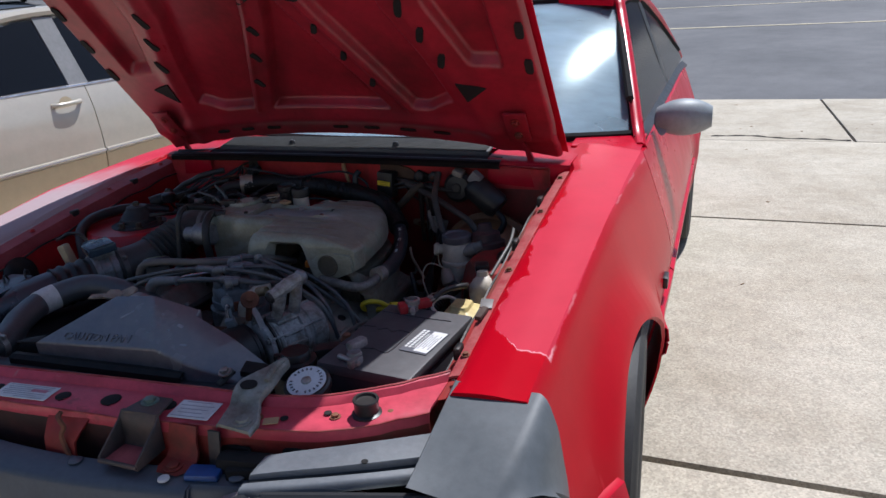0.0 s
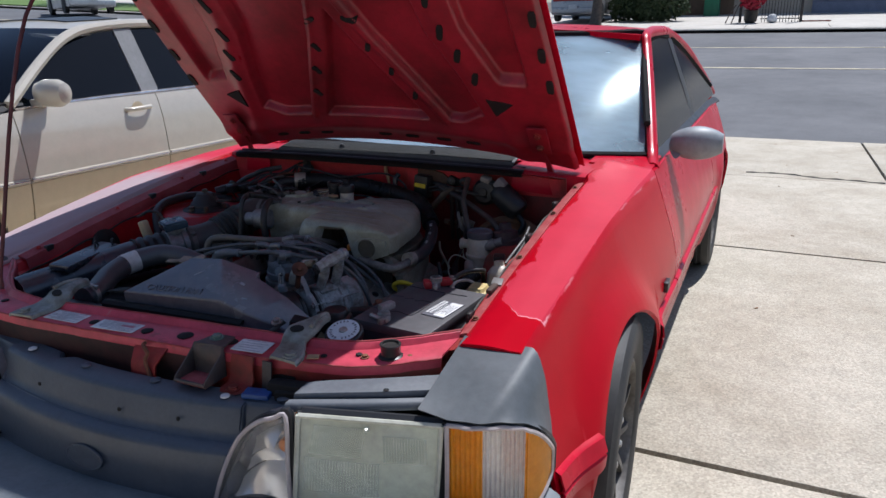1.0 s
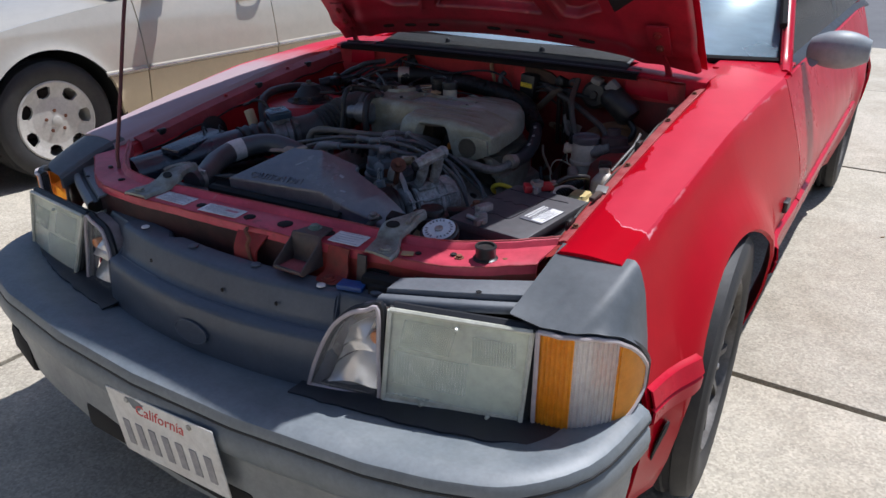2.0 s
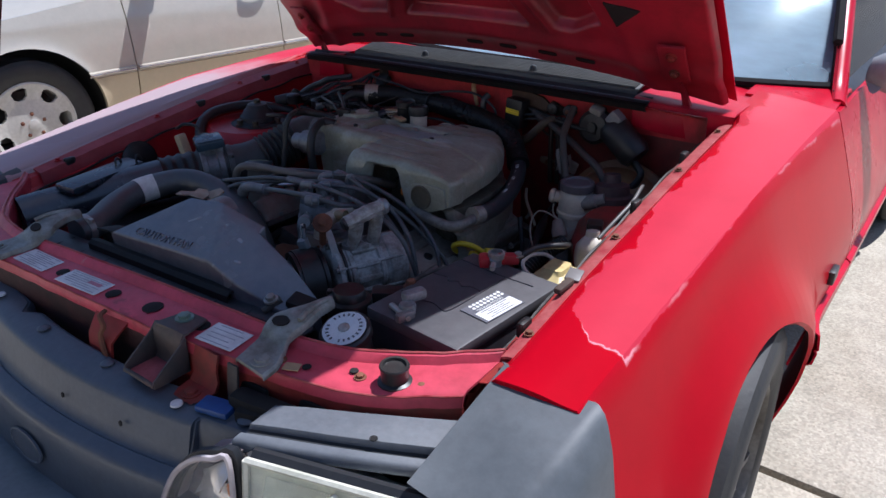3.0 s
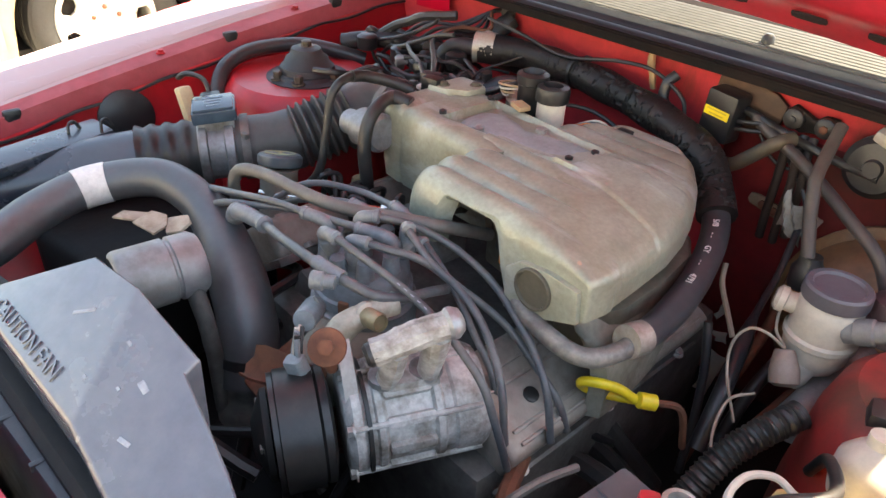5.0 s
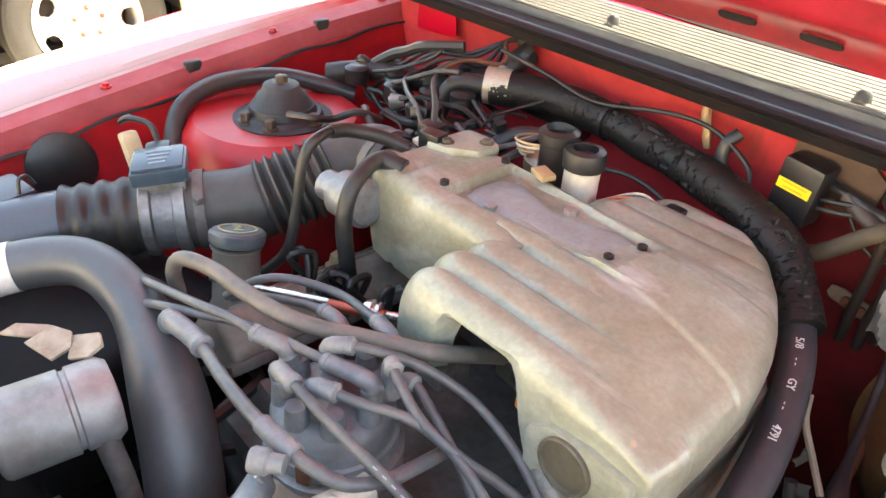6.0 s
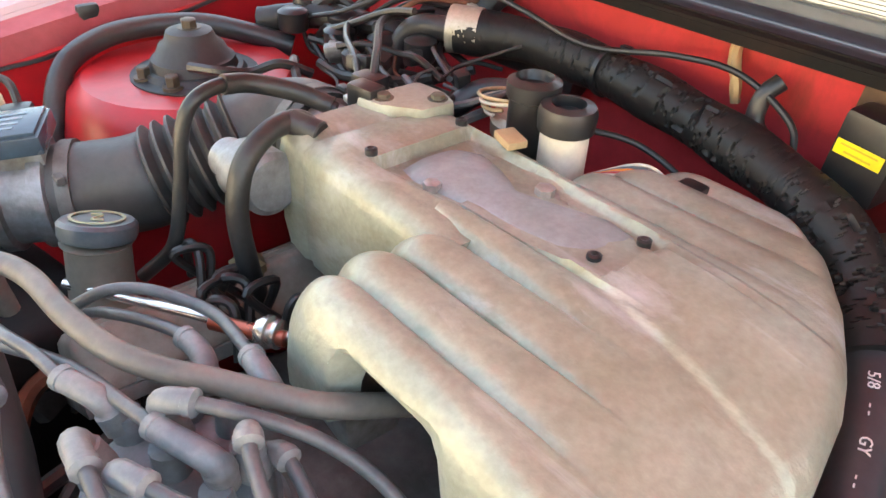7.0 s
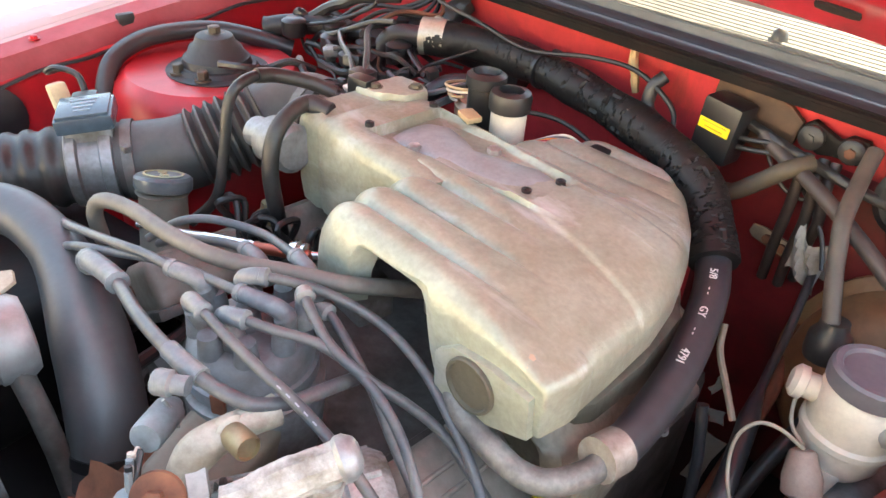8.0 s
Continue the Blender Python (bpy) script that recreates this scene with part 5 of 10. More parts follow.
# ---- bay structure (parts of the car) ----
MATTE_DARK = mat("matte_dark_rubber", (0.016, 0.016, 0.018), 0.55, dark=(0.04, 0.036, 0.032), scale=14, amount=0.7, grain=90, bump=0.3)
for s in (-1, 1):
    rows = []
    for k in range(30):
        y = 0.50 + k * 0.0307
        zr = soft_table(RAIL_Z, y)
        seam = zr - 0.045
        rows.append([(s * 0.612, y, zr - 0.018), (s * 0.600, y, zr - 0.022), (s * 0.590, y, seam + 0.004), (s * 0.578, y, seam), (s * 0.580, y, seam - 0.006), (s * 0.568, y, seam - 0.06), (s * 0.556, y, seam - 0.14), (s * 0.50, y, 0.50), (s * 0.46, y, 0.36)])
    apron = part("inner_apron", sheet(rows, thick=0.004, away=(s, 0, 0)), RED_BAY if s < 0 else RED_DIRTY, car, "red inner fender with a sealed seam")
    part("seam_sealer", tube([(s * 0.5765, 0.52 + 0.04 * k, soft_table(RAIL_Z, 0.52 + 0.04 * k) - 0.046 + 0.003 * math.sin(k * 1.7)) for k in range(22)], 0.0028, 2, 5), RUBBER, apron)
    for y in (0.62, 0.98, 1.20):
        part("rubber_stop", block((0.012, 0.026, 0.024), pose(s * 0.592, y, soft_table(RAIL_Z, y) - 0.022), 0.005), BLACK_PLASTIC, apron)
    for y, dz in ((0.70, 0.07), (0.74, 0.10), (0.66, 0.12), (0.90, 0.09), (1.16, 0.10)):
        part("apron_bolt", hexbolt((s * 0.564, y, soft_table(RAIL_Z, y) - 0.045 - dz), (-s, 0, 0.1), 0.005, 0.005), BLACK_PLASTIC, apron)
    # strut tower
    tc = Vector((-0.455, 1.035, 0.0)) if s < 0 else Vector((0.555, 1.085, -0.022))
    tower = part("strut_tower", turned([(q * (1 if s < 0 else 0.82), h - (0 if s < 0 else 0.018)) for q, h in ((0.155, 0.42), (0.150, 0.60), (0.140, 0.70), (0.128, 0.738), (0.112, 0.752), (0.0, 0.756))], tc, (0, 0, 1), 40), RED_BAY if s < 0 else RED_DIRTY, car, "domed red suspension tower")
    if s > 0:
        part("strut_mount", turned([(0.06, 0.728), (0.058, 0.742), (0.03, 0.750), (0, 0.752)], (0.575, 1.10, -0.022), (0, 0, 1), 24), BLACK_PLASTIC, tower)
        continue
    part("strut_mount", turned([(0.068, 0.748), (0.068, 0.755), (0.056, 0.757), (0.052, 0.762), (0.047, 0.763), (0.044, 0.772), (0.040, 0.774), (0.034, 0.786), (0.028, 0.790), (0.024, 0.800), (0.016, 0.803), (0.0, 0.803)], (s * 0.437, 1.035, 0), (0, 0, 1), 32), MATTE_DARK, tower)
    part("strut_nut", hexbolt((s * 0.437, 1.036, 0.802), (0, 0, 1), 0.0085, 0.010), mat("brown_stud", (0.10, 0.075, 0.055), 0.55, metal=0.4, dark=(0.05, 0.03, 0.02), scale=40), tower)
    for dx, dy in ((-0.005, -0.054), (0.050, 0.018), (-0.046, 0.030), (0.036, -0.040)):
        part("mount_stud", hexbolt((s * 0.437 + dx, 1.035 + dy, 0.757), (0, 0, 1), 0.0075, 0.013), MATS["brown_stud"], tower)
part("apron_grommet", turned([(0.045, 0), (0.045, 0.004), (0.035, 0.007), (0, 0.007)], (-0.572, 0.775, 0.695), (1, 0, 0.2), 28), BLACK_PLASTIC, car, "round black cover in the inner fender")

# firewall and cowl
fw = []
for x in [-0.58 + 1.16 * k / 24 for k in range(25)]:
    sag = 0.012 * (x / 0.58) ** 2
    fw.append([(x, 1.306 + 0.028 * (x / 0.58) ** 2, 0.874 - sag), (x, 1.322 + 0.02 * (x / 0.58) ** 2, 0.872 - sag), (x, 1.350, 0.864 - sag), (x, 1.358, 0.80), (x, 1.362, 0.70), (x, 1.372, 0.55), (x, 1.372, 0.30)])
FIREWALL_RED = mat("stained_firewall_red", (0.58, 0.046, 0.056), 0.4, dark=(0.38, 0.032, 0.034), scale=5, amount=0.75, grain=45, bump=0.15, spec=0.45)
streaked(FIREWALL_RED, (0.10, 0.034, 0.024), 5, 0.52, 0.69, (1.0, 1.0, 0.6))
firewall = part("firewall", sheet([r[:4] for r in fw], thick=0.006, away=(0, 1, 0)), FIREWALL_RED, car, "red firewall stained with grime")
part("lower_firewall", sheet([r[3:] for r in fw[:16]], thick=0.006, away=(0, 1, 0)), FIREWALL_RED, firewall)
# Right part: grime, plus the corner's shade painted in as darker red.
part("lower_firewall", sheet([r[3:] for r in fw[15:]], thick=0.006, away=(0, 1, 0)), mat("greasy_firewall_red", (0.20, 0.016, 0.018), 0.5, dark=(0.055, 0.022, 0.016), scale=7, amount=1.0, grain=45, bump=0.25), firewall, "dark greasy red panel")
# Black slab added to keep bright ground out of the bay.
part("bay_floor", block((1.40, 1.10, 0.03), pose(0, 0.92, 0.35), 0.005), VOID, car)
XS = [-0.56 + 1.02 * k / 20 for k in range(21)]


def across(profile):
    """Rows of a strip that follows the bowed front edge of the cowl."""
    return [[(x, y0 + 0.03 * (x / 0.55) ** 2, z - 0.012 * (x / 0.55) ** 2) for y0, z in profile] for x in XS]


part("cowl_lip", sheet(across(((1.306, 0.8685), (1.300, 0.870), (1.299, 0.879), (1.303, 0.8815), (1.310, 0.8815))), thick=0.003), mat("grimy_black_flange", (0.008, 0.008, 0.008), 0.5, dark=(0.020, 0.012, 0.010), scale=14, amount=0.8, bump=0.2, spec=0.12), car)
part("cowl_edge", tube([r[3] for r in across(((0, 0), (0, 0), (0, 0), (1.3035, 0.8822)))], 0.0013, 3, 6), MATS["grimy_black_flange"], car)
part("cowl_seal", sheet(across(((1.308, 0.880), (1.312, 0.8835), (1.316, 0.886), (1.321, 0.8865), (1.325, 0.884), (1.330, 0.884), (1.333, 0.889), (1.337, 0.891), (1.341, 0.888), (1.346, 0.888))), thick=0.003), mat("blue_black_rubber", (0.012, 0.014, 0.020), 0.38, dark=(0.04, 0.04, 0.045), scale=12, amount=0.5), car, "black rubber cowl seal")
GRILLE = mat("cowl_grey", (0.095, 0.097, 0.096), 0.6, dark=(0.062, 0.062, 0.060), scale=8, amount=0.6, bump=0.1)
cowl = part("cowl_grille", sheet([[(x, y0 + 0.035 * (x / 0.42) ** 2, z - 0.010 * (x / 0.42) ** 2) for y0, z in ((1.340, 0.889), (1.345, 0.898), (1.425, 0.912), (1.43, 0.902))] for x in [-0.415 + 0.83 * k / 24 for k in range(25)]], thick=0.004), GRILLE, car, "pale grey ribbed cowl grille")
for j in range(9):
    y = 1.351 + j * 0.0086
    part("grille_rib", tube([(x, y + 0.035 * (x / 0.42) ** 2, 0.8995 + 0.14 * 0.0086 * j * 1.2 - 0.010 * (x / 0.42) ** 2) for x in [-0.408 + 0.816 * k / 12 for k in range(13)]], 0.0031, 2, 6), GRILLE, cowl)
for s in (-1, 1):
    part("cowl_corner", sheet([[(s * x, y + 0.045 * ((x - 0.42) / 0.2) ** 2, 0.884 + dz - 0.022 * ((x - 0.42) / 0.2)) for x in (0.425, 0.47, 0.52, 0.57, 0.60, 0.624)] for y, dz in ((1.340, -0.06), (1.336, -0.012), (1.340, -0.003), (1.352, 0), (1.39, 0.001), (1.44, 0.001), (1.53, 0))], thick=0.004), RED, car)
    part("washer_nozzle", turned([(0.009, 0), (0.008, 0.008), (0.004, 0.012), (0, 0.012)], (s * 0.16, 1.37, 0.902)), BLACK_PLASTIC, cowl)

# radiator support
SUP_FRONT = [(-0.60, 0.430), (-0.52, 0.365), (-0.42, 0.322), (-0.30, 0.314), (-0.18, 0.320), (0, 0.331), (0.16, 0.340), (0.31, 0.362), (0.38, 0.374), (0.46, 0.392), (0.54, 0.418), (0.60, 0.475)]
SUP_LIP = [(-0.60, 0.535), (-0.52, 0.455), (-0.42, 0.392), (-0.30, 0.376), (-0.18, 0.388), (0, 0.405), (0.12, 0.415), (0.24, 0.425), (0.36, 0.430), (0.43, 0.452), (0.49, 0.487), (0.54, 0.503), (0.60, 0.570)]
sup = []
for k in range(61):
    x = -0.60 + 1.2 * k / 60
    a = abs(x)
    yf, yl = soft_table(SUP_FRONT, x), soft_table(SUP_LIP, x)
    z = lerp_table([(0, 0.702), (0.36, 0.702), (0.45, 0.700), (0.60, 0.712)], a) + 0.0012 * noise.noise(Vector((x * 9, 3, 0)))
    rag = 0.0022 * noise.noise(Vector((x * 40, 7, 0)))
    sup.append([(x, yf + 0.004, z - 0.13), (x, yf + 0.001, z - 0.06), (x, yf - 0.002 + rag, z - 0.020), (x, yf + 0.001 + rag, z - 0.004), (x, yf + 0.008, z), (x, yl - 0.013, z + 0.002), (x, yl - 0.006, z + 0.012), (x, yl, z + 0.014), (x, yl + 0.006, z + 0.010), (x, yl + 0.008, z - 0.05)])
support = part("radiator_support", sheet([r[2:] for r in sup], thick=0.004, away=(0, 0.3, -1)), RED_SUPPORT, car, "worn crimson radiator support with round holes and stickers")
# Left of the latch the face's shade is painted as near-black grimy red.
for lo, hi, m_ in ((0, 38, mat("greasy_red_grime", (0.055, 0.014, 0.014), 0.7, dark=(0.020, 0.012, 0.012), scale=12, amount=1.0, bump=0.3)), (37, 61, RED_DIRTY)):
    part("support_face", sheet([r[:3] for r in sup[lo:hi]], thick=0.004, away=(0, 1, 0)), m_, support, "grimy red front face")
for k, r in ((3, 0.0016), (7, 0.0020)):
    part("worn_edge", tube([p[k] for p in sup], r, 2, 6), RED_PALE, support, "rubbed pale edge")
for x, y, r in ((-0.115, 0.350, 0.0105), (0.018, 0.359, 0.012), (0.104, 0.371, 0.0155), (0.206, 0.382, 0.0125), (0.40, 0.40, 0.006), (0.455, 0.43, 0.006), (-0.40, 0.36, 0.008), (0.352, 0.395, 0.005), (0.112, 0.358, 0.0028), (0.022, 0.348, 0.0022)):
    part("round_hole", turned([(r, 0.0), (r, 0.0012), (r * 0.9, 0.0018), (0, 0.0018)], (x, y, 0.7035), (0, 0, 1), 18), VOID, support)
# Thin black blocks stand in for jagged shadows on the front face.
for x in (0.33, 0.42):
    part("front_slot", block((0.06, 0.006, 0.03), pose(x, soft_table(SUP_FRONT, x) - 0.001, 0.655), 0.004), VOID, support)
for x, y in ((0.470, 0.425), (0.36, 0.392), (0.545, 0.455), (0.575, 0.50), (-0.50, 0.40), (-0.55, 0.45)):
    part("support_bolt", hexbolt((x, y, 0.7035), (0, 0, 1), 0.0055, 0.005), RUST if x > 0 else RUBBER, support)
part("hood_stop", turned([(0.022, 0), (0.022, 0.006), (0.0175, 0.008), (0.0180, 0.024), (0.0195, 0.027), (0.0185, 0.029), (0.0150, 0.0290), (0.0140, 0.025), (0, 0.025)], (0.513, 0.442, 0.702), (0, 0, 1), 24), RUBBER, support, "black rubber hood stop")
part("torn_tape", block((0.022, 0.016, 0.002), pose(0.385, 0.388, 0.7045, 0, 0, 25), 0.0005, None, 1), TAN, support)


PALE_INK = mat("pale_grey_print", (0.36, 0.36, 0.39), 0.6, bump=0)


def sticker(x, y, w, h, turn, lines, title=False):
    st = part("sticker", block((w, h, 0.0012), pose(x, y, 0.7045, 1.5, 0, turn), 0.0004, None, 1), PAPER, support, "white printed sticker")
    m = pose(x, y, 0.7053, 1.5, 0, turn)
    for k in range(lines):
        ln = w * random.uniform(0.5, 0.86)
        part("print_line", block((ln, h * 0.030, 0.0006), m @ pose((ln - w * 0.86) / 2 * random.choice((1, -1, 0.3)), h * (0.40 - 0.8 * k / max(1, lines - 1)), 0), 0), PALE_INK, st)
    if title:
        part("print_block", block((w * 0.3, h * 0.2, 0.0006), m @ pose(w * 0.22, h * 0.1, 0.0001), 0), mat("pink_print", (0.5, 0.2, 0.25), 0.6, bump=0), st)


sticker(-0.191, 0.348, 0.090, 0.040, 2, 8)
sticker(-0.053, 0.352, 0.102, 0.038, 5, 7, True)
sticker(0.256, 0.382, 0.068, 0.045, 6, 5)


def bracket(s, dx, dy):
    """Stamped hold-down: a foot on the support, a waist with a hole, and an arm over the radiator."""
    mb = mat("grey_bracket", (0.29, 0.30, 0.275), 0.5, metal=0.3, dark=(0.13, 0.115, 0.09), scale=26, amount=0.9, bump=0.3)
    spine = [(q[0] + dx, q[1] + dy, *q[2:]) for q in ((0.334, 0.366, 0.708, 0.031), (0.330, 0.392, 0.710, 0.033), (0.322, 0.414, 0.713, 0.029), (0.314, 0.432, 0.722, 0.028), (0.316, 0.450, 0.729, 0.030), (0.322, 0.468, 0.733, 0.024), (0.325, 0.492, 0.734, 0.015), (0.325, 0.518, 0.732, 0.011), (0.325, 0.526, 0.730, 0.007))]
    line = spline([q[:3] for q in spine], 4)
    wide = [lerp_table([(4 * i, q[3]) for i, q in enumerate(spine)], k) for k in range(len(line))]
    rows = []
    for q, w in zip(line, wide):
        rows.append([(s * (q.x + w * u), q.y - 0.10 * w * u, q.z + (0.007 * (1 - u * u) if q.y > 0.42 + dy else 0.001) - (0.004 if abs(u) == 1 else 0)) for u in (-1, -0.9, -0.5, -0.15, 0.15, 0.5, 0.9, 1)])
    b = part("radiator_bracket", sheet(rows, thick=0.005), mb, car, "weathered grey hold-down bracket")
    part("bracket_hole", turned([(0.011, 0), (0.011, 0.002), (0, 0.002)], (0, 0, 0), (0, 0, 1), 18), VOID, b).matrix_basis = facing((s * (0.314 + dx), 0.441 + dy, 0.7325), (1, 0.25 * s, 0), (0, -0.35, 1)) @ Matrix.Diagonal((1.25, 0.8, 1, 1))
    part("bracket_bead", tube([(s * (x + dx), y + dy, z) for x, y, z in ((0.338, 0.452, 0.737), (0.335, 0.470, 0.741), (0.331, 0.495, 0.741), (0.328, 0.514, 0.738))], 0.004, 4, 8), mb, b)
    part("bracket_bolt", hexbolt((s * (0.340 + dx), 0.383 + dy, 0.711), (0, 0, 1), 0.010, 0.005), mb, b)


bracket(1, 0.011, -0.014)
bracket(-1, -0.052, -0.056)
# latch carrier: a bolted tab, a painted tray with upright cheeks, and a second tongue beside it
DARK_LATCH = mat("dark_latch", (0.06, 0.056, 0.056), 0.55, metal=0.3, dark=(0.12, 0.08, 0.07), scale=15, amount=0.8, bump=0.2)
LX = 0.186
latch = part("hood_latch", prism([(LX - 0.030, 0.340), (LX + 0.034, 0.346), (LX + 0.024, 0.390), (LX - 0.020, 0.388)], 0.7085, 0.7125, None, 0.001), DARK_LATCH, car, "dark steel hood latch with red paint inside")
part("latch_web", sheet([[(LX + 0.032 * u, y, z) for u in (-1, -0.4, 0.4, 1)] for y, z in ((0.344, 0.712), (0.338, 0.704), (0.336, 0.685), (0.338, 0.665), (0.334, 0.658))], thick=0.003, away=(0, 1, 0)), DARK_LATCH, latch)
part("latch_plate", prism([(LX - 0.036, 0.290), (LX + 0.034, 0.290), (LX + 0.032, 0.340), (LX - 0.032, 0.340)], 0.6535, 0.657, None, 0.001), mat("pink_red_paint", (0.42, 0.10, 0.11), 0.6, dark=(0.2, 0.03, 0.03), scale=30, amount=0.8, bump=0.2), latch)
for u in (-1, 1):
    part("latch_cheek", prism([(0.288, 0.654), (0.288, 0.666), (0.335, 0.700), (0.345, 0.712), (0.345, 0.654)], LX + u * 0.034 - 0.0015, LX + u * 0.034 + 0.0015, None, 0.0006, "yz"), DARK_LATCH, latch)
part("latch_rim", rod((LX - 0.035, 0.288, 0.660), (LX + 0.035, 0.288, 0.660), 0.0035, 8), DARK_LATCH, latch)
part("latch_bolt", hexbolt((LX - 0.004, 0.372, 0.713), (0, 0, 1), 0.009, 0.007), mat("green_zinc_bolt", (0.20, 0.28, 0.24), 0.45, metal=0.6, scale=30), latch)
part("latch_tongue", sheet([[(LX + 0.072 + w * u, y, z) for u in (-1, -0.5, 0, 0.5, 1)] for y, z, w in ((0.350, 0.700, 0.024), (0.343, 0.680, 0.025), (0.342, 0.660, 0.026), (0.335, 0.650, 0.027), (0.315, 0.648, 0.026), (0.302, 0.648, 0.018))], thick=0.004, away=(0, 1, -0.5)), RED_DIRTY, latch, "dull red latch tongue with a bolt")
part("tongue_bolt", hexbolt((LX + 0.072, 0.318, 0.650), (0, 0, 1), 0.009, 0.005), RED_DIRTY, latch)
part("brace_strip", block((0.020, 0.004, 0.075), pose(LX + 0.125, 0.347, 0.660, -8), 0.001), DARK_LATCH, latch)
horn = part("latch_horn", sheet([[(0.052 + w * u, y, z) for u in (-1, -0.7, -0.2, 0.2, 0.7, 1)] for y, z, w in ((0.336, 0.690, 0.040), (0.328, 0.684, 0.038), (0.318, 0.674, 0.034), (0.308, 0.662, 0.030), (0.305, 0.640, 0.030), (0.305, 0.610, 0.028))], thick=0.004, away=(0, 1, -0.3)), RED_DIRTY, car, "grimy red horn under the support")
part("latch_spring", tube([(0.040, 0.330, 0.694), (0.052, 0.316, 0.696), (0.064, 0.312, 0.684), (0.062, 0.306, 0.672), (0.072, 0.302, 0.650), (0.080, 0.300, 0.63)], 0.004, 5, 6), RUST, horn)
# Black block put into the gap beside the latch as its shade.
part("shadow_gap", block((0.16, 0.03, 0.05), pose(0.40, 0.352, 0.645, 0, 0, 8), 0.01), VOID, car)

# ---- radiator, shroud, fan cover ----
MATTE_BLACK = mat("matte_black_plastic", (0.011, 0.011, 0.012), 0.62, dark=(0.028, 0.025, 0.022), scale=14, amount=0.7, grain=90, bump=0.2, spec=0.25)
TANK_BLACK = mat("dusty_tank_black", (0.035, 0.036, 0.042), 0.5, dark=(0.075, 0.072, 0.072), scale=12, amount=0.8, grain=80, bump=0.25)
radiator = thing("radiator", "black radiator with dusty core behind the red support", "radiator", (0, 0.47, 0.35))
part("core", block((0.62, 0.045, 0.36), pose(-0.06, 0.462, 0.46, 0, 0, 4), 0.004), ALU_DARK, radiator)
part("top_tank", sheet([[(x, y, z) for y, z in ((0.436 + 0.09 * x, 0.63), (0.437 + 0.09 * x, 0.678), (0.441 + 0.09 * x, 0.687), (0.460 + 0.09 * x, 0.690), (0.474 + 0.06 * x, 0.686), (0.478 + 0.06 * x, 0.63))] for x in (-0.37, -0.2, 0, 0.25, 0.32)], thick=0.004), TANK_BLACK, radiator)
for k in range(9):
    part("tank_rib", block((0.006, 0.034, 0.010), pose(-0.34 + k * 0.068, 0.455 + 0.08 * (-0.34 + k * 0.068), 0.684), 0.002), TANK_BLACK, radiator)
part("drain_fitting", rod((0.225, 0.475, 0.690), (0.240, 0.500, 0.706), 0.006), ALU_DARK, radiator)

shroud = thing("fan_shroud", "grey-black plastic fan shroud with raised caution lettering", "fan shroud", (0, 0.53, 0.5))
A = {"fl": (-0.152, 0.460, 0.727), "fr": (0.103, 0.475, 0.7385), "f3": (0.172, 0.473, 0.7190), "f4": (0.262, 0.490, 0.690), "far": (0.290, 0.532, 0.704),
     "cr": (0.214, 0.548, 0.738), "s2": (0.131, 0.559, 0.7665), "s1": (0.128, 0.573, 0.772), "br": (0.0375, 0.565, 0.794), "bl": (-0.0425, 0.557, 0.788)}
A = {k: Vector(v) for k, v in A.items()}
bm = bmesh.new()
V = {k: bm.verts.new(v) for k, v in A.items()}
D = {k: bm.verts.new((v.x + 0.02 * (0.05 - v.x), v.y + (0.006 if k[0] == "f" else -0.004), 0.60)) for k, v in A.items()}
for f in (("fl", "fr", "br", "bl"), ("fr", "f3", "cr", "s2", "s1", "br"), ("f3", "f4", "far", "cr")):
    bm.faces.new([V[k] for k in f])
loop_keys = ["fl", "fr", "f3", "f4", "far", "cr", "s2", "s1", "br", "bl"]
for a, b in zip(loop_keys, loop_keys[1:] + loop_keys[:1]):
    bm.faces.new((V[a], V[b], D[b], D[a]))
bmesh.ops.recalc_face_normals(bm, faces=bm.faces)
bmesh.ops.bevel(bm, geom=[e for e in bm.edges if min(v.co.z for v in e.verts) > 0.66], offset=0.0045, segments=3, affect="EDGES", profile=0.6)
cover = part("cover", bm, SHROUD, shroud)
part("front_flange", sheet([[(x, y + 0.06 * x, z) for y, z in ((0.452, 0.62), (0.451, 0.700), (0.458, 0.706), (0.470, 0.704))] for x in (-0.20, -0.1, 0, 0.12, 0.16)], thick=0.004), MATTE_BLACK, shroud)
part("corner_ear", prism([(-0.205, 0.462), (-0.165, 0.470), (-0.150, 0.500), (-0.185, 0.492)], 0.716, 0.721, None, 0.0015), MATTE_BLACK, shroud)
part("end_tab", block((0.040, 0.030, 0.012), pose(0.272, 0.512, 0.704, 8, 10, 15), 0.003), MATTE_BLACK, shroud)
part("tab_bolt", hexbolt((0.232, 0.487, 0.708), (0, -0.2, 1), 0.0075, 0.008), STEEL, shroud)
top_n = (A["fr"] - A["fl"]).cross(A["bl"] - A["fl"]).normalized()
top_x = (A["fr"] - A["fl"]).normalized()
writing("caution_text", "CAUTION FAN", 0.0215, facing(A["fl"].lerp(A["fr"], 0.50) + top_n.cross(top_x) * 0.016 + top_n * 0.0005, top_x, top_n), SHROUD, cover, 0.0016, "raised lettering", 1.0)
side_n = (A["f3"] - A["fr"]).cross(A["br"] - A["fr"]).normalized()
SCUFF = mat("pale_scuff", (0.34, 0.36, 0.40), 0.6, dark=(0.16, 0.17, 0.2), scale=60, amount=1.0)
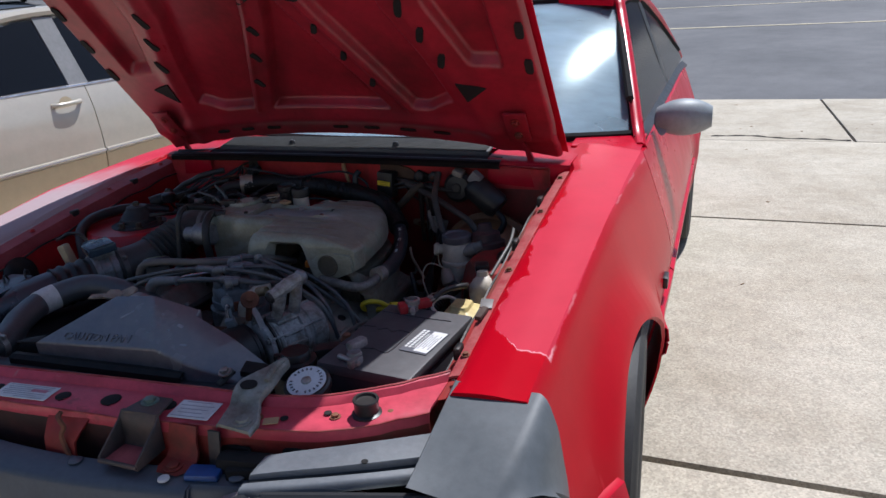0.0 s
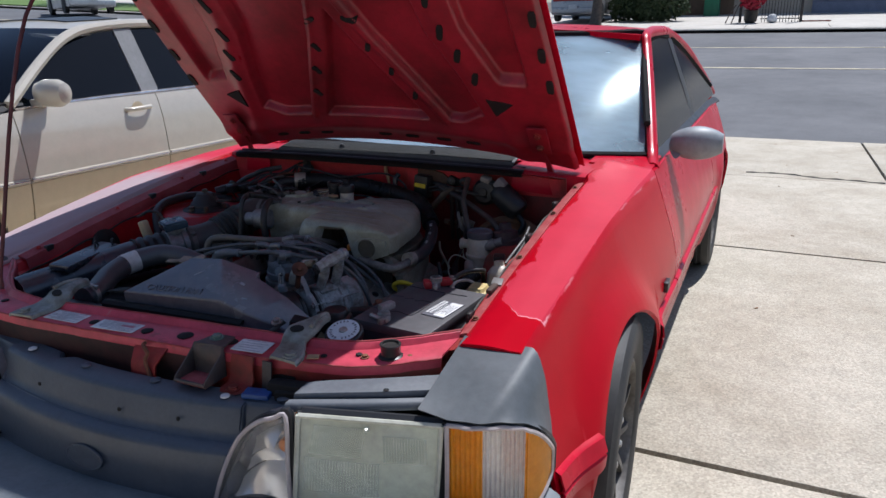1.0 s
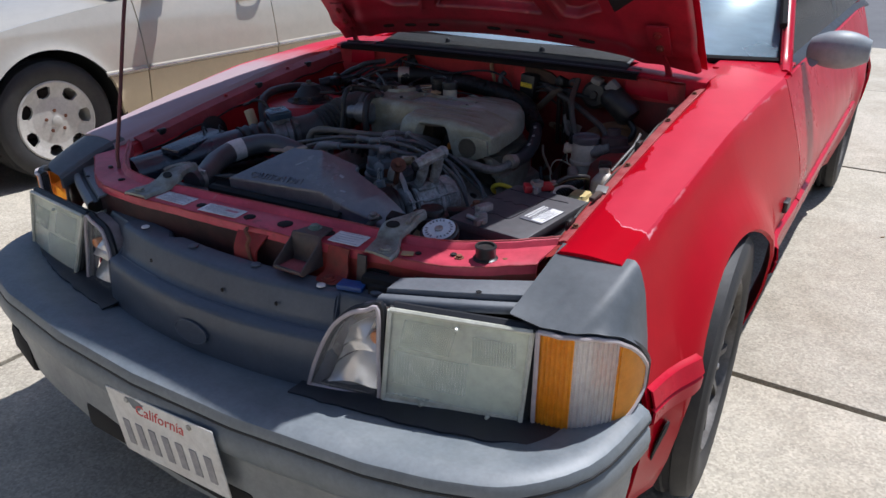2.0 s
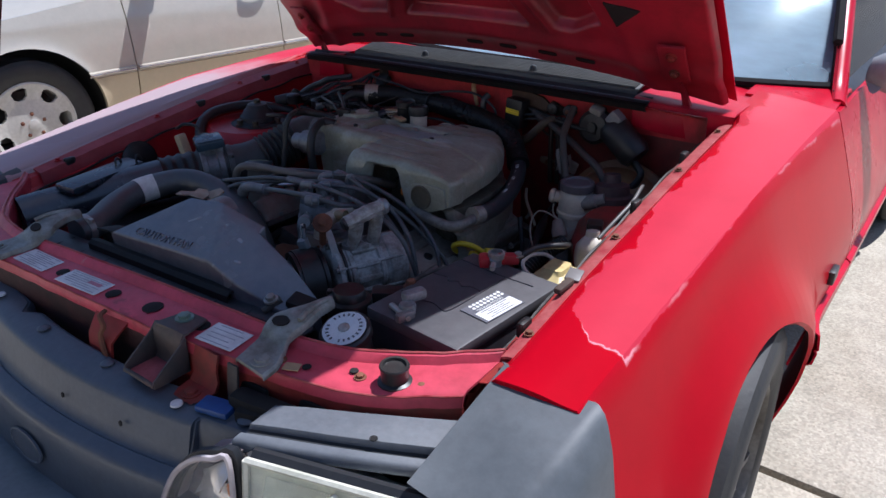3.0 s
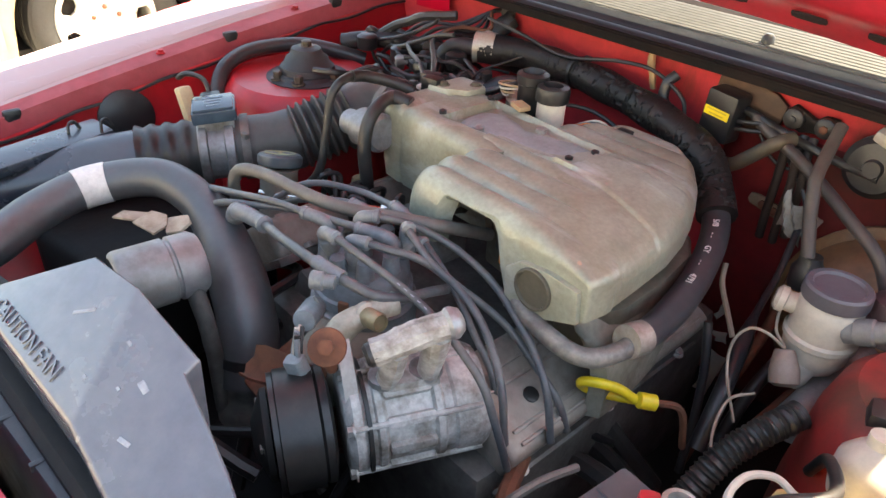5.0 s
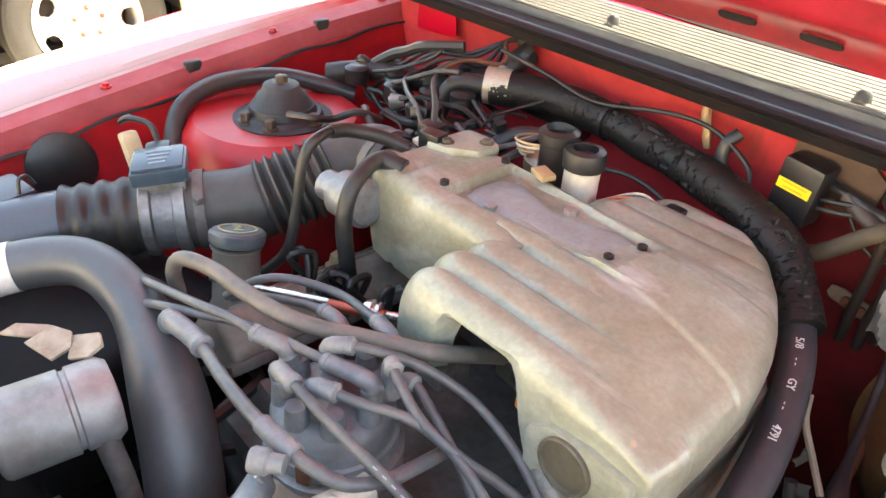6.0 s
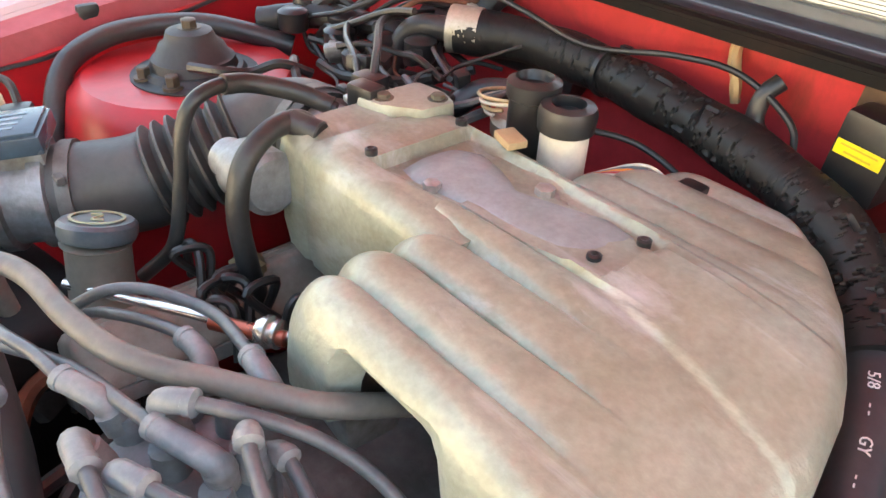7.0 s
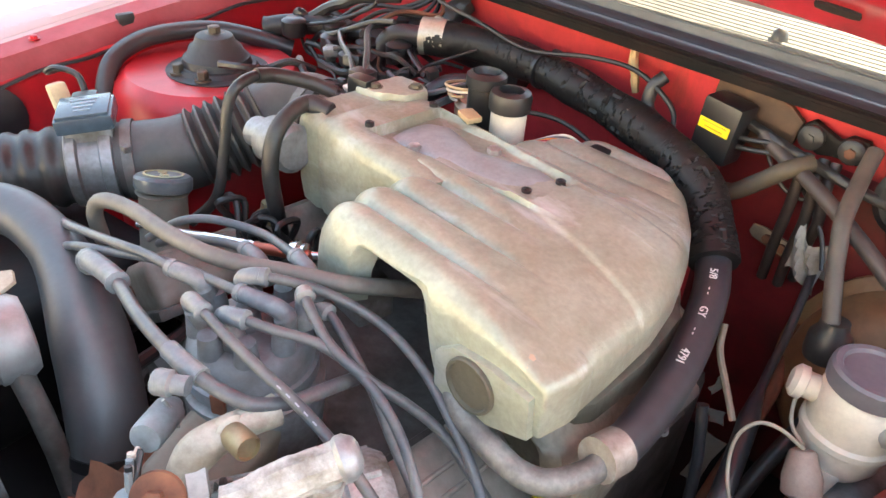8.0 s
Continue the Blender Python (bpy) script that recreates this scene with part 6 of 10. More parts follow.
for base, n_, u_, v_, l, w, turn in (("fl", top_n, 0.36, 0.62, 0.026, 0.0035, 35), ("fr", side_n, 0.55, 0.62, 0.012, 0.006, 0), ("fr", side_n, 0.60, 0.30, 0.012, 0.004, 20), ("fr", side_n, 0.20, 0.70, 0.006, 0.003, 0), ("fr", side_n, 0.30, 0.45, 0.004, 0.003, 0), ("fl", top_n, 0.75, 0.30, 0.005, 0.003, 0)):
    e_u, e_v = (A["fr"] - A["fl"], A["bl"] - A["fl"]) if base == "fl" else (A["f3"] - A["fr"] + Vector((0.03, 0, -0.008)), A["br"] - A["fr"])
    part("paint_chip", block((l, w, 0.0010), facing(A[base] + e_u * u_ + e_v * v_ + n_ * 0.0003, e_u, n_) @ pose(0, 0, 0, 0, 0, turn), 0.0004, None, 1), SCUFF, cover)

# ---- engine ----
engine = thing("engine", "dusty cast-aluminium V8 engine with leads and pulleys", "engine", (0.05, 0.95, 0.35))


def manifold():
    """Upper intake: a plenum box that meets a broad body of side-by-side runners with bull-nosed ends."""
    def groove(y):
        """0 in a groove between two runners, 1 on a crest."""
        marks = (0.886, 0.930, 0.967, 1.005, 1.036) if y < 1.06 else (1.096, 1.130, 1.170, 1.208, 1.248)
        if y <= marks[0] or y >= marks[-1]:
            return 1.0 if 1.03 < y < 1.1 else 0.6
        for a, b in zip(marks, marks[1:]):
            if a <= y <= b:
                t = 2 * (y - a) / (b - a) - 1
                return math.sqrt(max(0.0, 1 - 0.97 * t * t))
        return 1.0

    def left(y):
        base = soft_table([(0.890, 0.010), (0.900, -0.003), (0.918, -0.011), (0.95, -0.006), (1.0, 0.006), (1.05, 0.0), (1.10, 0.002), (1.16, 0.004), (1.21, 0.020), (1.235, 0.048), (1.246, 0.075)], y)
        return base - 0.008 * (groove(y) - 0.5)

    def right(y):
        return lerp_table([(0.884, 0.258), (0.894, 0.267), (0.92, 0.271), (0.97, 0.270), (1.03, 0.266), (1.08, 0.255), (1.12, 0.240), (1.16, 0.219), (1.20, 0.190), (1.23, 0.152), (1.246, 0.118)], y)

    def pocket(x, y):
        """Depth of the bolted-plate recess let into the top: deep at the throttle end, running out flush."""
        lo, hi = 1.015 + 0.12 * (x + 0.088), 1.119 - 0.06 * (x + 0.07)
        k = min((y - lo) / 0.0035, (hi - y) / 0.0035, (x + 0.082) / 0.004, (0.119 - x) / 0.002)
        return min(1.0, max(0.0, k)) * (0.0038 + 0.0072 * max(0.0, (0.118 - x) / 0.2))

    def arch(x):
        """How far back the front edge is cut away over the arch between the two legs."""
        return 0.892 + 0.0068 * min(1, max(0, (x - 0.050) / 0.006)) * min(1, max(0, (0.152 - x) / 0.014))

    def drop(d, r):
        d = max(0.0, min(d, r))
        return r - math.sqrt(max(0.0, r * r - (r - d) ** 2))

    def height(x, y, xl, xr):
        bridge = min(1, max(0, (y - 1.000) / 0.012)) * min(1, max(0, (1.128 - y) / 0.010))
        z = 0.8005 - 0.020 * (max(0, x - 0.15) / 0.115) ** 2 - 0.014 * max(0, y - 1.08) / 0.15
        end = lerp_table([(0.90, 0.255), (0.95, 0.225), (1.03, 0.165), (1.09, 0.21), (1.25, 0.20)], y)
        fade = min(1, max(0, (end - x) / 0.11))
        z += 0.0115 * fade * (groove(y) - 0.78)
        line = 1.034 - 0.022 * max(0, (x - 0.12) / 0.12)
        z += (0.0034 if pocket(x, y) == 0 else 0.0) * min(1, max(0, (y - line) / 0.003)) * min(1, max(0, (1.112 - y) / 0.006))
        z += bridge * (0.0030 * max(0, 0.118 - x) / 0.2) - pocket(x, y)
        rf = lerp_table([(0.0, 0.040), (0.10, 0.038), (0.17, 0.024), (0.235, 0.008), (0.27, 0.005)], x)
        z -= drop(y - 0.892, rf)
        z -= drop(x - xl, 0.034) * (1 - bridge) + drop(xr - x, 0.020 if y > 0.94 else 0.007) + drop(1.247 - y, 0.03)
        return max(z, 0.735)

    ys = [0.892 + 0.0004 * k * k for k in range(5)] + [0.901 + (1.24 - 0.901) * k / 190 for k in range(191)] + [1.2425, 1.2445, 1.246]
    n = 60
    us = [0.5 - 0.5 * math.cos(math.pi * k / n) for k in range(n + 1)]
    us = sorted(set(us) | {0.40, 0.405, 0.41, 0.415, 0.42, 0.425, 0.43, 0.435, 0.44, 0.445, 0.45, 0.455, 0.46})
    grid = []
    for y in ys:
        xl, xr = left(y), right(y)
        row = []
        for u in us:
            x = xl + (xr - xl) * u
            yc = max(y, arch(x))
            row.append(Vector((x, yc, height(x, yc, xl, xr))))
        grid.append(row)
    bm = sheet(grid)

    def foot(p):
        if p.y < 0.93 and p.x < 0.172:
            return lerp_table([(-0.02, 0.716), (0.046, 0.718), (0.053, 0.765), (0.058, 0.784), (0.132, 0.784), (0.141, 0.772), (0.150, 0.752), (0.158, 0.728), (0.168, 0.703)], p.x)
        if p.y < 0.93:
            return lerp_table([(0.172, 0.708), (0.262, 0.734)], p.x)
        return lerp_table([(0.93, 0.737), (0.97, 0.740), (1.10, 0.745), (1.25, 0.74)], p.y) if p.x > 0.2 else 0.712

    rim = grid[0] + [r[-1] for r in grid[1:]] + grid[-1][-2::-1] + [r[0] for r in grid[-2:0:-1]]
    low = [Vector((p.x, p.y, min(p.z - 0.002, foot(p)))) for p in rim]
    back = [Vector((0.13 + (p.x - 0.13) * 0.90, 1.06 + (p.y - 1.06) * 0.90, min(p.z - 0.012, foot(p)))) for p in rim]
    rings([rim, low, back], bm, cap=False)
    bmesh.ops.remove_doubles(bm, verts=bm.verts, dist=0.0004)
    # plenum box, running to the throttle
    sec = []
    tops = [1.000, 1.008, 1.012, 1.016, 1.020, 1.024, 1.028, 1.034, 1.045, 1.06, 1.075, 1.09, 1.100, 1.104, 1.108, 1.112, 1.116, 1.120]
    for x in (-0.168, -0.165, -0.140, -0.134, -0.130, -0.126, -0.10, -0.086, -0.082, -0.080, -0.078, -0.07, -0.06, -0.045, -0.03, -0.015, 0.0, 0.015, 0.03, 0.04):
        g = -0.0025 if -0.135 < x < -0.129 else 0
        h = 0.003 if x < -0.15 else 0
        zt = 0.8005 + 0.0030 * (0.118 - x) / 0.2
        under = 0.002 if x > 0.02 else 0.0
        row = [(0.988 + h - g, 0.692), (0.984 + h - g, 0.72), (0.986 + h - g, 0.785), (0.990 + h, zt - 0.006 + g)]
        row += [(y, zt + g - pocket(x, y) - under - 0.0025 * max(0, (y - 1.11) / 0.01)) for y in tops]
        row += [(1.128, 0.791), (1.132 - h, 0.776), (1.132 - h, 0.692)]
        sec.append([(x, y, z) for y, z in row])
    rings(sec, bm)
    return bm


man = part("intake_manifold", manifold(), ALU, engine, "dull beige cast-aluminium intake plenum", angle=50)
# cast swell and fixings on the floor of the recess
part("plaque_swell", rings([[(x, yc + w * math.cos(a), zf + h * max(0, math.sin(a)) - 0.003 * max(0, -math.sin(a))) for a in [2 * math.pi * k / 18 for k in range(18)]] for x, yc, w, h, zf in ((-0.074, 1.066, 0.012, 0.002, 0.7910), (-0.068, 1.066, 0.030, 0.006, 0.7910), (-0.05, 1.068, 0.036, 0.0085, 0.7912), (-0.02, 1.066, 0.030, 0.009, 0.7920), (0.01, 1.062, 0.021, 0.008, 0.7928), (0.04, 1.066, 0.026, 0.0075, 0.7938), (0.075, 1.074, 0.030, 0.0055, 0.7950), (0.098, 1.078, 0.022, 0.0025, 0.7958), (0.110, 1.078, 0.006, 0.0004, 0.7962))]), mat("lilac_cast_plate", (0.31, 0.34, 0.34), 0.42, metal=0.10, dark=(0.20, 0.20, 0.17), scale=12, amount=0.8, grain=200, bump=0.2), man, "smooth lilac-grey raised casting", angle=70)
for x, y, z, r in ((-0.032, 1.036, 0.7915, 0.0068), (0.024, 1.094, 0.7935, 0.0075)):
    part("plaque_bolt", hexbolt((x, y, z), (0, 0, 1), r, 0.009), STEEL, man)
for x, y, z in ((0.099, 1.058, 0.7965), (0.108, 1.097, 0.7965), (-0.087, 1.022, 0.8035), (-0.087, 1.112, 0.8030)):
    part("screw", turned([(0.0050, -0.001), (0.0050, 0.0045), (0.003, 0.0055), (0, 0.004)], (x, y, z), (0, 0, 1), 10), RUBBER, man)
part("tan_clip", block((0.024, 0.018, 0.007), pose(-0.040, 1.122, 0.806, 0, 4, -15), 0.002), TAN, man)
part("throttle_flange", prism([(-0.166, 1.062), (-0.140, 1.070), (-0.112, 1.092), (-0.108, 1.124), (-0.130, 1.132), (-0.164, 1.128)], 0.796, 0.8125, None, 0.005), ALU, man)
for x, y in ((-0.150, 1.080), (-0.122, 1.116)):
    part("flange_bolt", hexbolt((x, y, 0.812), (0, 0, 1), 0.006, 0.005), ALU_BOSS, man)
# round boss on the front of the manifold
part("front_pad", prism([(0.168, 0.700), (0.205, 0.708), (0.262, 0.732), (0.258, 0.768), (0.222, 0.771), (0.185, 0.766), (0.166, 0.750)], 0.8852, 0.908, None, 0.0022, "xz"), ALU, man)
part("boss_recess", turned([(0.0235, 0), (0.0235, 0.0030), (0.0225, 0.0042), (0.0205, 0.0042), (0.0198, 0.0012), (0, 0.0012)], (0.206, 0.8852, 0.744), (0, -1, 0), 28), ALU_BOSS, man)
part("corner_chip", block((0.020, 0.014, 0.010), pose(0.247, 0.904, 0.780, 20, 25, 40), 0.004), mat("tan_casting", (0.50, 0.36, 0.25), 0.6, metal=0.2, scale=20), man)

# Base colour darkened to carry the deep shade under the manifold's arch.
lower = part("lower_intake", prism([(0.165, 0.985), (0.200, 0.938), (0.250, 0.934), (0.264, 0.97), (0.262, 1.04), (0.250, 1.12), (0.20, 1.19), (0.05, 1.2), (0.03, 1.0)], 0.640, 0.7145, None, 0.006), mat("brown_grey_casting", (0.15, 0.135, 0.10), 0.6, metal=0.2, dark=(0.055, 0.04, 0.028), scale=12, amount=0.9, grain=120, bump=0.3), engine, "grimy lower intake casting")
part("runner_foot", block((0.050, 0.040, 0.040), pose(0.024, 0.926, 0.700, 0, 0, -4), 0.004), ALU_GREY, lower)
part("side_ledge", sheet([[(xo + d, y, z) for d, z in ((-0.040, 0.716), (-0.016, 0.713), (-0.010, 0.709), (-0.004, 0.697), (0.004, 0.693), (0.008, 0.688), (0.012, 0.672), (0.020, 0.668), (0.024, 0.655), (0.024, 0.60))] for y, xo in ((0.918, 0.250), (0.926, 0.262), (0.95, 0.262), (1.00, 0.258), (1.05, 0.250), (1.10, 0.238), (1.15, 0.222), (1.19, 0.205))], thick=0.004, away=(-1, 0, -0.3)), mat("beige_ledge_casting", (0.30, 0.275, 0.215), 0.55, metal=0.15, dark=(0.17, 0.14, 0.10), scale=16, amount=0.9, grain=150, bump=0.35), lower)
for k, h in enumerate((0.012, 0.009, 0.012, 0.010)):
    part("stamped_mark", block((0.0022, 0.0045, h), pose(0.2575, 0.972 + k * 0.0085, 0.7015, 0, 28, 0), 0.0005, None, 1), mat("pale_stamp", (0.42, 0.40, 0.34), 0.6, bump=0), lower)
part("block_mass", block((0.42, 0.46, 0.24), pose(0.05, 1.0, 0.47), 0.02), ALU_DARK, engine)


def valve_cover(s, x, y0, y1, z):
    tilt = s * (26 if s > 0 else 35)
    w, l, h = 0.12, y1 - y0, 0.06
    m = pose(x, (y0 + y1) / 2, z, 0, tilt, 0)
    vc = part("valve_cover", block((w, l, h), m, 0.015, None, 3), mat("grey_valve_cover", (0.34, 0.30, 0.255), 0.5, metal=0.2, dark=(0.17, 0.135, 0.11), scale=14, amount=0.8, bump=0.2), engine, "dusty grey valve cover")
    for dx in (-0.030, -0.012, 0.034, 0.048):
        part("cover_ridge", block((0.004, l - 0.04, 0.006), m @ pose(dx, 0, 0.030), 0.0018), MATS["grey_valve_cover"], vc)
    part("cover_plug", turned([(0.009, 0), (0.009, 0.002), (0.006, 0.003), (0, 0.003)], m @ Vector((0.012, -l * 0.32, 0.030)), m.to_3x3() @ Vector((0, 0, 1)), 16), RUBBER, vc)
    part("cover_flange", block((w + 0.02, l + 0.015, 0.012), m @ pose(0, 0, -0.03), 0.003), ALU_DARK, vc)
    for k in range(3):
        for dx in (-0.064, 0.064):
            part("cover_bolt", hexbolt(m @ Vector((dx, (k - 1) * l * 0.4, -0.022)), m.to_3x3() @ Vector((0, 0, 1)), 0.006, 0.006), STEEL, vc)
    return vc


valve_cover(1, 0.212, 0.80, 1.17, 0.612)
valve_cover(-1, -0.215, 0.80, 1.24, 0.615)
# oil filler
oil = part("oil_filler", turned([(0.030, 0), (0.026, 0.01), (0.025, 0.07), (0.028, 0.074)], (-0.216, 0.838, 0.650), (-0.08, 0.16, 1), 24), mat("grimy_neck", (0.20, 0.18, 0.15), 0.6, dark=(0.11, 0.09, 0.07), scale=20, bump=0.2), engine, "oil filler neck with a dusty black cap")
part("oil_cap", turned([(0.022, 0), (0.028, 0.002), (0.030, 0.006), (0.030, 0.015), (0.027, 0.018), (0, 0.019)], (-0.222, 0.850, 0.722), (-0.22, 0.28, 1), 28), mat("dusty_blue_cap", (0.055, 0.072, 0.085), 0.35, dark=(0.14, 0.145, 0.14), scale=30, amount=0.7), oil)
OILMARK = mat("cap_yellow_mark", (0.33, 0.34, 0.22), 0.6, dark=(0.3, 0.28, 0.1), scale=40, bump=0)
part("cap_mark", turned([(0.021, 0.019), (0.021, 0.0200), (0.0185, 0.0200), (0.0185, 0.019)], (-0.222, 0.850, 0.722), (-0.22, 0.28, 1), 28, None, True), OILMARK, oil)
om = facing(Vector((-0.222, 0.850, 0.722)) + Vector((-0.22, 0.28, 1)).normalized() * 0.0195, (1, 0.2, 0.2), (-0.22, 0.28, 1))
part("cap_mark", tube([om @ Vector(p) for p in ((-0.010, 0, 0), (-0.004, 0.006, 0), (0.004, -0.006, 0), (0.010, 0, 0))], 0.0014, 4, 5), OILMARK, oil)

# throttle body and its idle valve
part("throttle_body", turned([(0.046, 0), (0.046, 0.012), (0.040, 0.016), (0.040, 0.05), (0.044, 0.054), (0.044, 0.06)], (-0.168, 1.06, 0.748), (-1, 0.02, 0.0), 28), ALU_GREY, engine)
part("idle_valve", turned([(0.022, 0), (0.027, 0.004), (0.027, 0.045), (0.022, 0.05), (0.018, 0.052), (0.018, 0.075), (0.012, 0.078)], (-0.150, 0.972, 0.764), (-0.95, -0.05, -0.06), 24), ALU_GREY, engine, "round grey idle-air valve")
egr = part("egr_valve", turned([(0.020, 0), (0.024, 0.004), (0.024, 0.018), (0.018, 0.024), (0, 0.026)], (-0.092, 1.185, 0.772), (0.1, -0.15, 1), 24), mat("dull_zinc_cup", (0.42, 0.36, 0.30), 0.45, metal=0.5, dark=(0.3, 0.2, 0.13), scale=30, amount=0.8), engine, "dull metal vacuum valve with wire coils")
for k in range(5):
    part("wire_coil", tube([(-0.098 + (0.022 + 0.002 * k) * math.cos(a), 1.182 + (0.022 + 0.002 * k) * math.sin(a), 0.798 + 0.0025 * k + 0.006 * math.sin(a + 0.6 * k)) for a in [0.3 + 0.4 * k + 2 * math.pi * j / 14 * 0.7 for j in range(14)]], 0.0017, 2, 6), CREAM if k % 2 else TAN, egr)
part("vacuum_can", turned([(0.018, 0), (0.02, 0.004), (0.02, 0.05), (0.023, 0.052), (0.023, 0.064), (0.016, 0.068), (0.013, 0.060), (0, 0.060)], (-0.062, 1.168, 0.772), (0, 0, 1), 20), BLACK_PLASTIC, engine)
cv = part("vacuum_can", turned([(0.020, 0), (0.020, 0.036)], (-0.020, 1.163, 0.775), (0, 0, 1), 20), CREAM, engine)
part("can_lid", turned([(0.023, 0.036), (0.024, 0.05), (0.022, 0.056), (0.014, 0.058), (0.013, 0.05), (0, 0.05)], (-0.020, 1.163, 0.775), (0, 0, 1), 20), BLACK_PLASTIC, cv)
for k, c in enumerate((CREAM, RED_PLASTIC, ORANGE, WIRE, CREAM)):
    part("thin_wire", tube([(0.0, 1.17, 0.775), (0.025 + 0.002 * k, 1.178 + 0.004 * k, 0.784 + 0.002 * k), (0.055, 1.19 + 0.003 * k, 0.786), (0.075, 1.20, 0.775)], 0.0016, 4, 5), c, engine)
part("connector", block((0.022, 0.02, 0.03), pose(0.075, 1.205, 0.775), 0.004), BLACK_PLASTIC, engine)

# distributor
dist = thing("distributor", "dusty grey distributor cap with lead towers", "distributor", (0.028, 0.806, 0.55))
CAP_GREY = mat("cap_grey", (0.20, 0.215, 0.235), 0.42, dark=(0.09, 0.085, 0.08), scale=20, amount=0.8, bump=0.2)
part("cap", turned([(0.052, 0.676), (0.056, 0.680), (0.056, 0.692), (0.053, 0.694), (0.052, 0.712), (0.048, 0.720), (0.040, 0.724), (0.0, 0.726)], (0.028, 0.806, 0), (0, 0, 1), 36), CAP_GREY, dist)
part("housing", turned([(0.040, 0.50), (0.046, 0.56), (0.056, 0.61), (0.060, 0.640), (0.060, 0.660), (0.055, 0.674)], (0.028, 0.806, 0), (0, 0, 1), 28), ALU_GREY, dist)
part("rim_band", turned([(0.056, 0.664), (0.0605, 0.665), (0.0605, 0.674), (0.056, 0.676)], (0.028, 0.806, 0), (0, 0, 1), 36), ALU_GREY, dist)
part("clip", block((0.012, 0.005, 0.020), pose(0.058, 0.757, 0.690, 0, 0, 30), 0.002), RUST, dist)
DC = Vector((0.028, 0.806, 0.722))
for k in range(8):
    a = 2 * math.pi * k / 8 + 0.2
    part("tower", turned([(0.0105, 0), (0.0095, 0.010), (0.0085, 0.020)], DC + Vector((0.040 * math.cos(a), 0.040 * math.sin(a), 0)), (0, 0, 1), 12), CAP_GREY, dist)
part("tower", turned([(0.011, 0), (0.010, 0.020)], DC + Vector((0, 0, 0.002)), (0, 0, 1), 12), CAP_GREY, dist)
part("cap_rib", block((0.030, 0.010, 0.014), pose(0.036, 0.778, 0.726, 0, 0, 25), 0.003), CAP_GREY, dist)


def lead(points, r=0.0043, boot_len=0.050, name="spark_lead", dashed=False):
    """A plug lead with a thicker right-angled boot at its cap end and a faint printed dash line."""
    line = spline(points, 8)
    ob = part(name, tube(points, r, 8, 10), WIRE, dist)
    acc, idx = 0.0, 1
    while idx < len(line) - 1 and acc < boot_len:
        acc += (line[idx] - line[idx - 1]).length
        idx += 1
    seg = line[:idx]
    if len(seg) > 2:
        end = seg[-1]
        part("collar", turned([(r * 1.45, -0.005), (r * 1.85, -0.004), (r * 1.85, 0.001), (r * 1.1, 0.003)], end, end - seg[-2], 12), BOOT, ob)
        part("boot", tube(seg, lambda t: r * (2.15 if t < 0.3 else 1.9 - 0.25 * t), 2, 12), BOOT, ob)
    for k in range(3, len(line) - 6):
        if dashed and 0.44 < k / len(line) < 0.58 and k % 2 and line[k].z > 0.70:
            t = (line[k + 1] - line[k - 1]).normalized()
            up = (Vector((0.55, -0.45, 0.7)) - t * t.dot(Vector((0.55, -0.45, 0.7)))).normalized()
            part("print_dash", block((0.004, 0.0010, 0.0006), facing(line[k] + up * r * 1.0, t, up), 0), PALE_INK, ob)
    return ob


# leads to the near bank sweep over the compressor; those to the far bank run back under the radiator hose
lead([(0.012, 0.776, 0.735), (0.010, 0.768, 0.759), (0.040, 0.766, 0.766), (0.067, 0.765, 0.767), (0.112, 0.767, 0.764), (0.147, 0.773, 0.755), (0.179, 0.778, 0.742), (0.211, 0.781, 0.725), (0.243, 0.783, 0.70), (0.264, 0.786, 0.655), (0.27, 0.80, 0.60)], dashed=True)
lead([(0.045, 0.784, 0.735), (0.047, 0.778, 0.763), (0.087, 0.795, 0.766), (0.114, 0.818, 0.757), (0.147, 0.832, 0.740), (0.183, 0.832, 0.722), (0.214, 0.824, 0.702), (0.242, 0.812, 0.675), (0.258, 0.806, 0.62)])
lead([(0.016, 0.816, 0.735), (0.018, 0.812, 0.766), (0.051, 0.838, 0.768), (0.077, 0.868, 0.750), (0.110, 0.887, 0.731), (0.153, 0.888, 0.717), (0.195, 0.878, 0.704), (0.230, 0.869, 0.688), (0.262, 0.857, 0.662), (0.280, 0.852, 0.61)])
lead([(0.065, 0.837, 0.735), (0.066, 0.836, 0.767), (0.085, 0.829, 0.767), (0.120, 0.823, 0.757), (0.150, 0.835, 0.738), (0.171, 0.857, 0.713), (0.193, 0.874, 0.688), (0.228, 0.878, 0.662), (0.262, 0.880, 0.635), (0.275, 0.885, 0.60)], 0.0043, 0.040)
lead([(0.055, 0.845, 0.73), (0.075, 0.850, 0.748), (0.105, 0.848, 0.738), (0.140, 0.845, 0.715), (0.175, 0.838, 0.690), (0.205, 0.834, 0.665), (0.225, 0.835, 0.62)], 0.0040, 0.03)
lead([(-0.012, 0.794, 0.732), (-0.018, 0.789, 0.752), (-0.043, 0.777, 0.757), (-0.075, 0.771, 0.755), (-0.106, 0.762, 0.752), (-0.154, 0.754, 0.741), (-0.208, 0.747, 0.728), (-0.238, 0.754, 0.712), (-0.25, 0.78, 0.68)])
lead([(0.060, 0.822, 0.735), (0.062, 0.817, 0.757), (0.033, 0.805, 0.760), (-0.003, 0.797, 0.756), (-0.043, 0.789, 0.751), (-0.079, 0.775, 0.747), (-0.116, 0.757, 0.741), (-0.156, 0.740, 0.733), (-0.20, 0.735, 0.712)], 0.0043, 0.062)
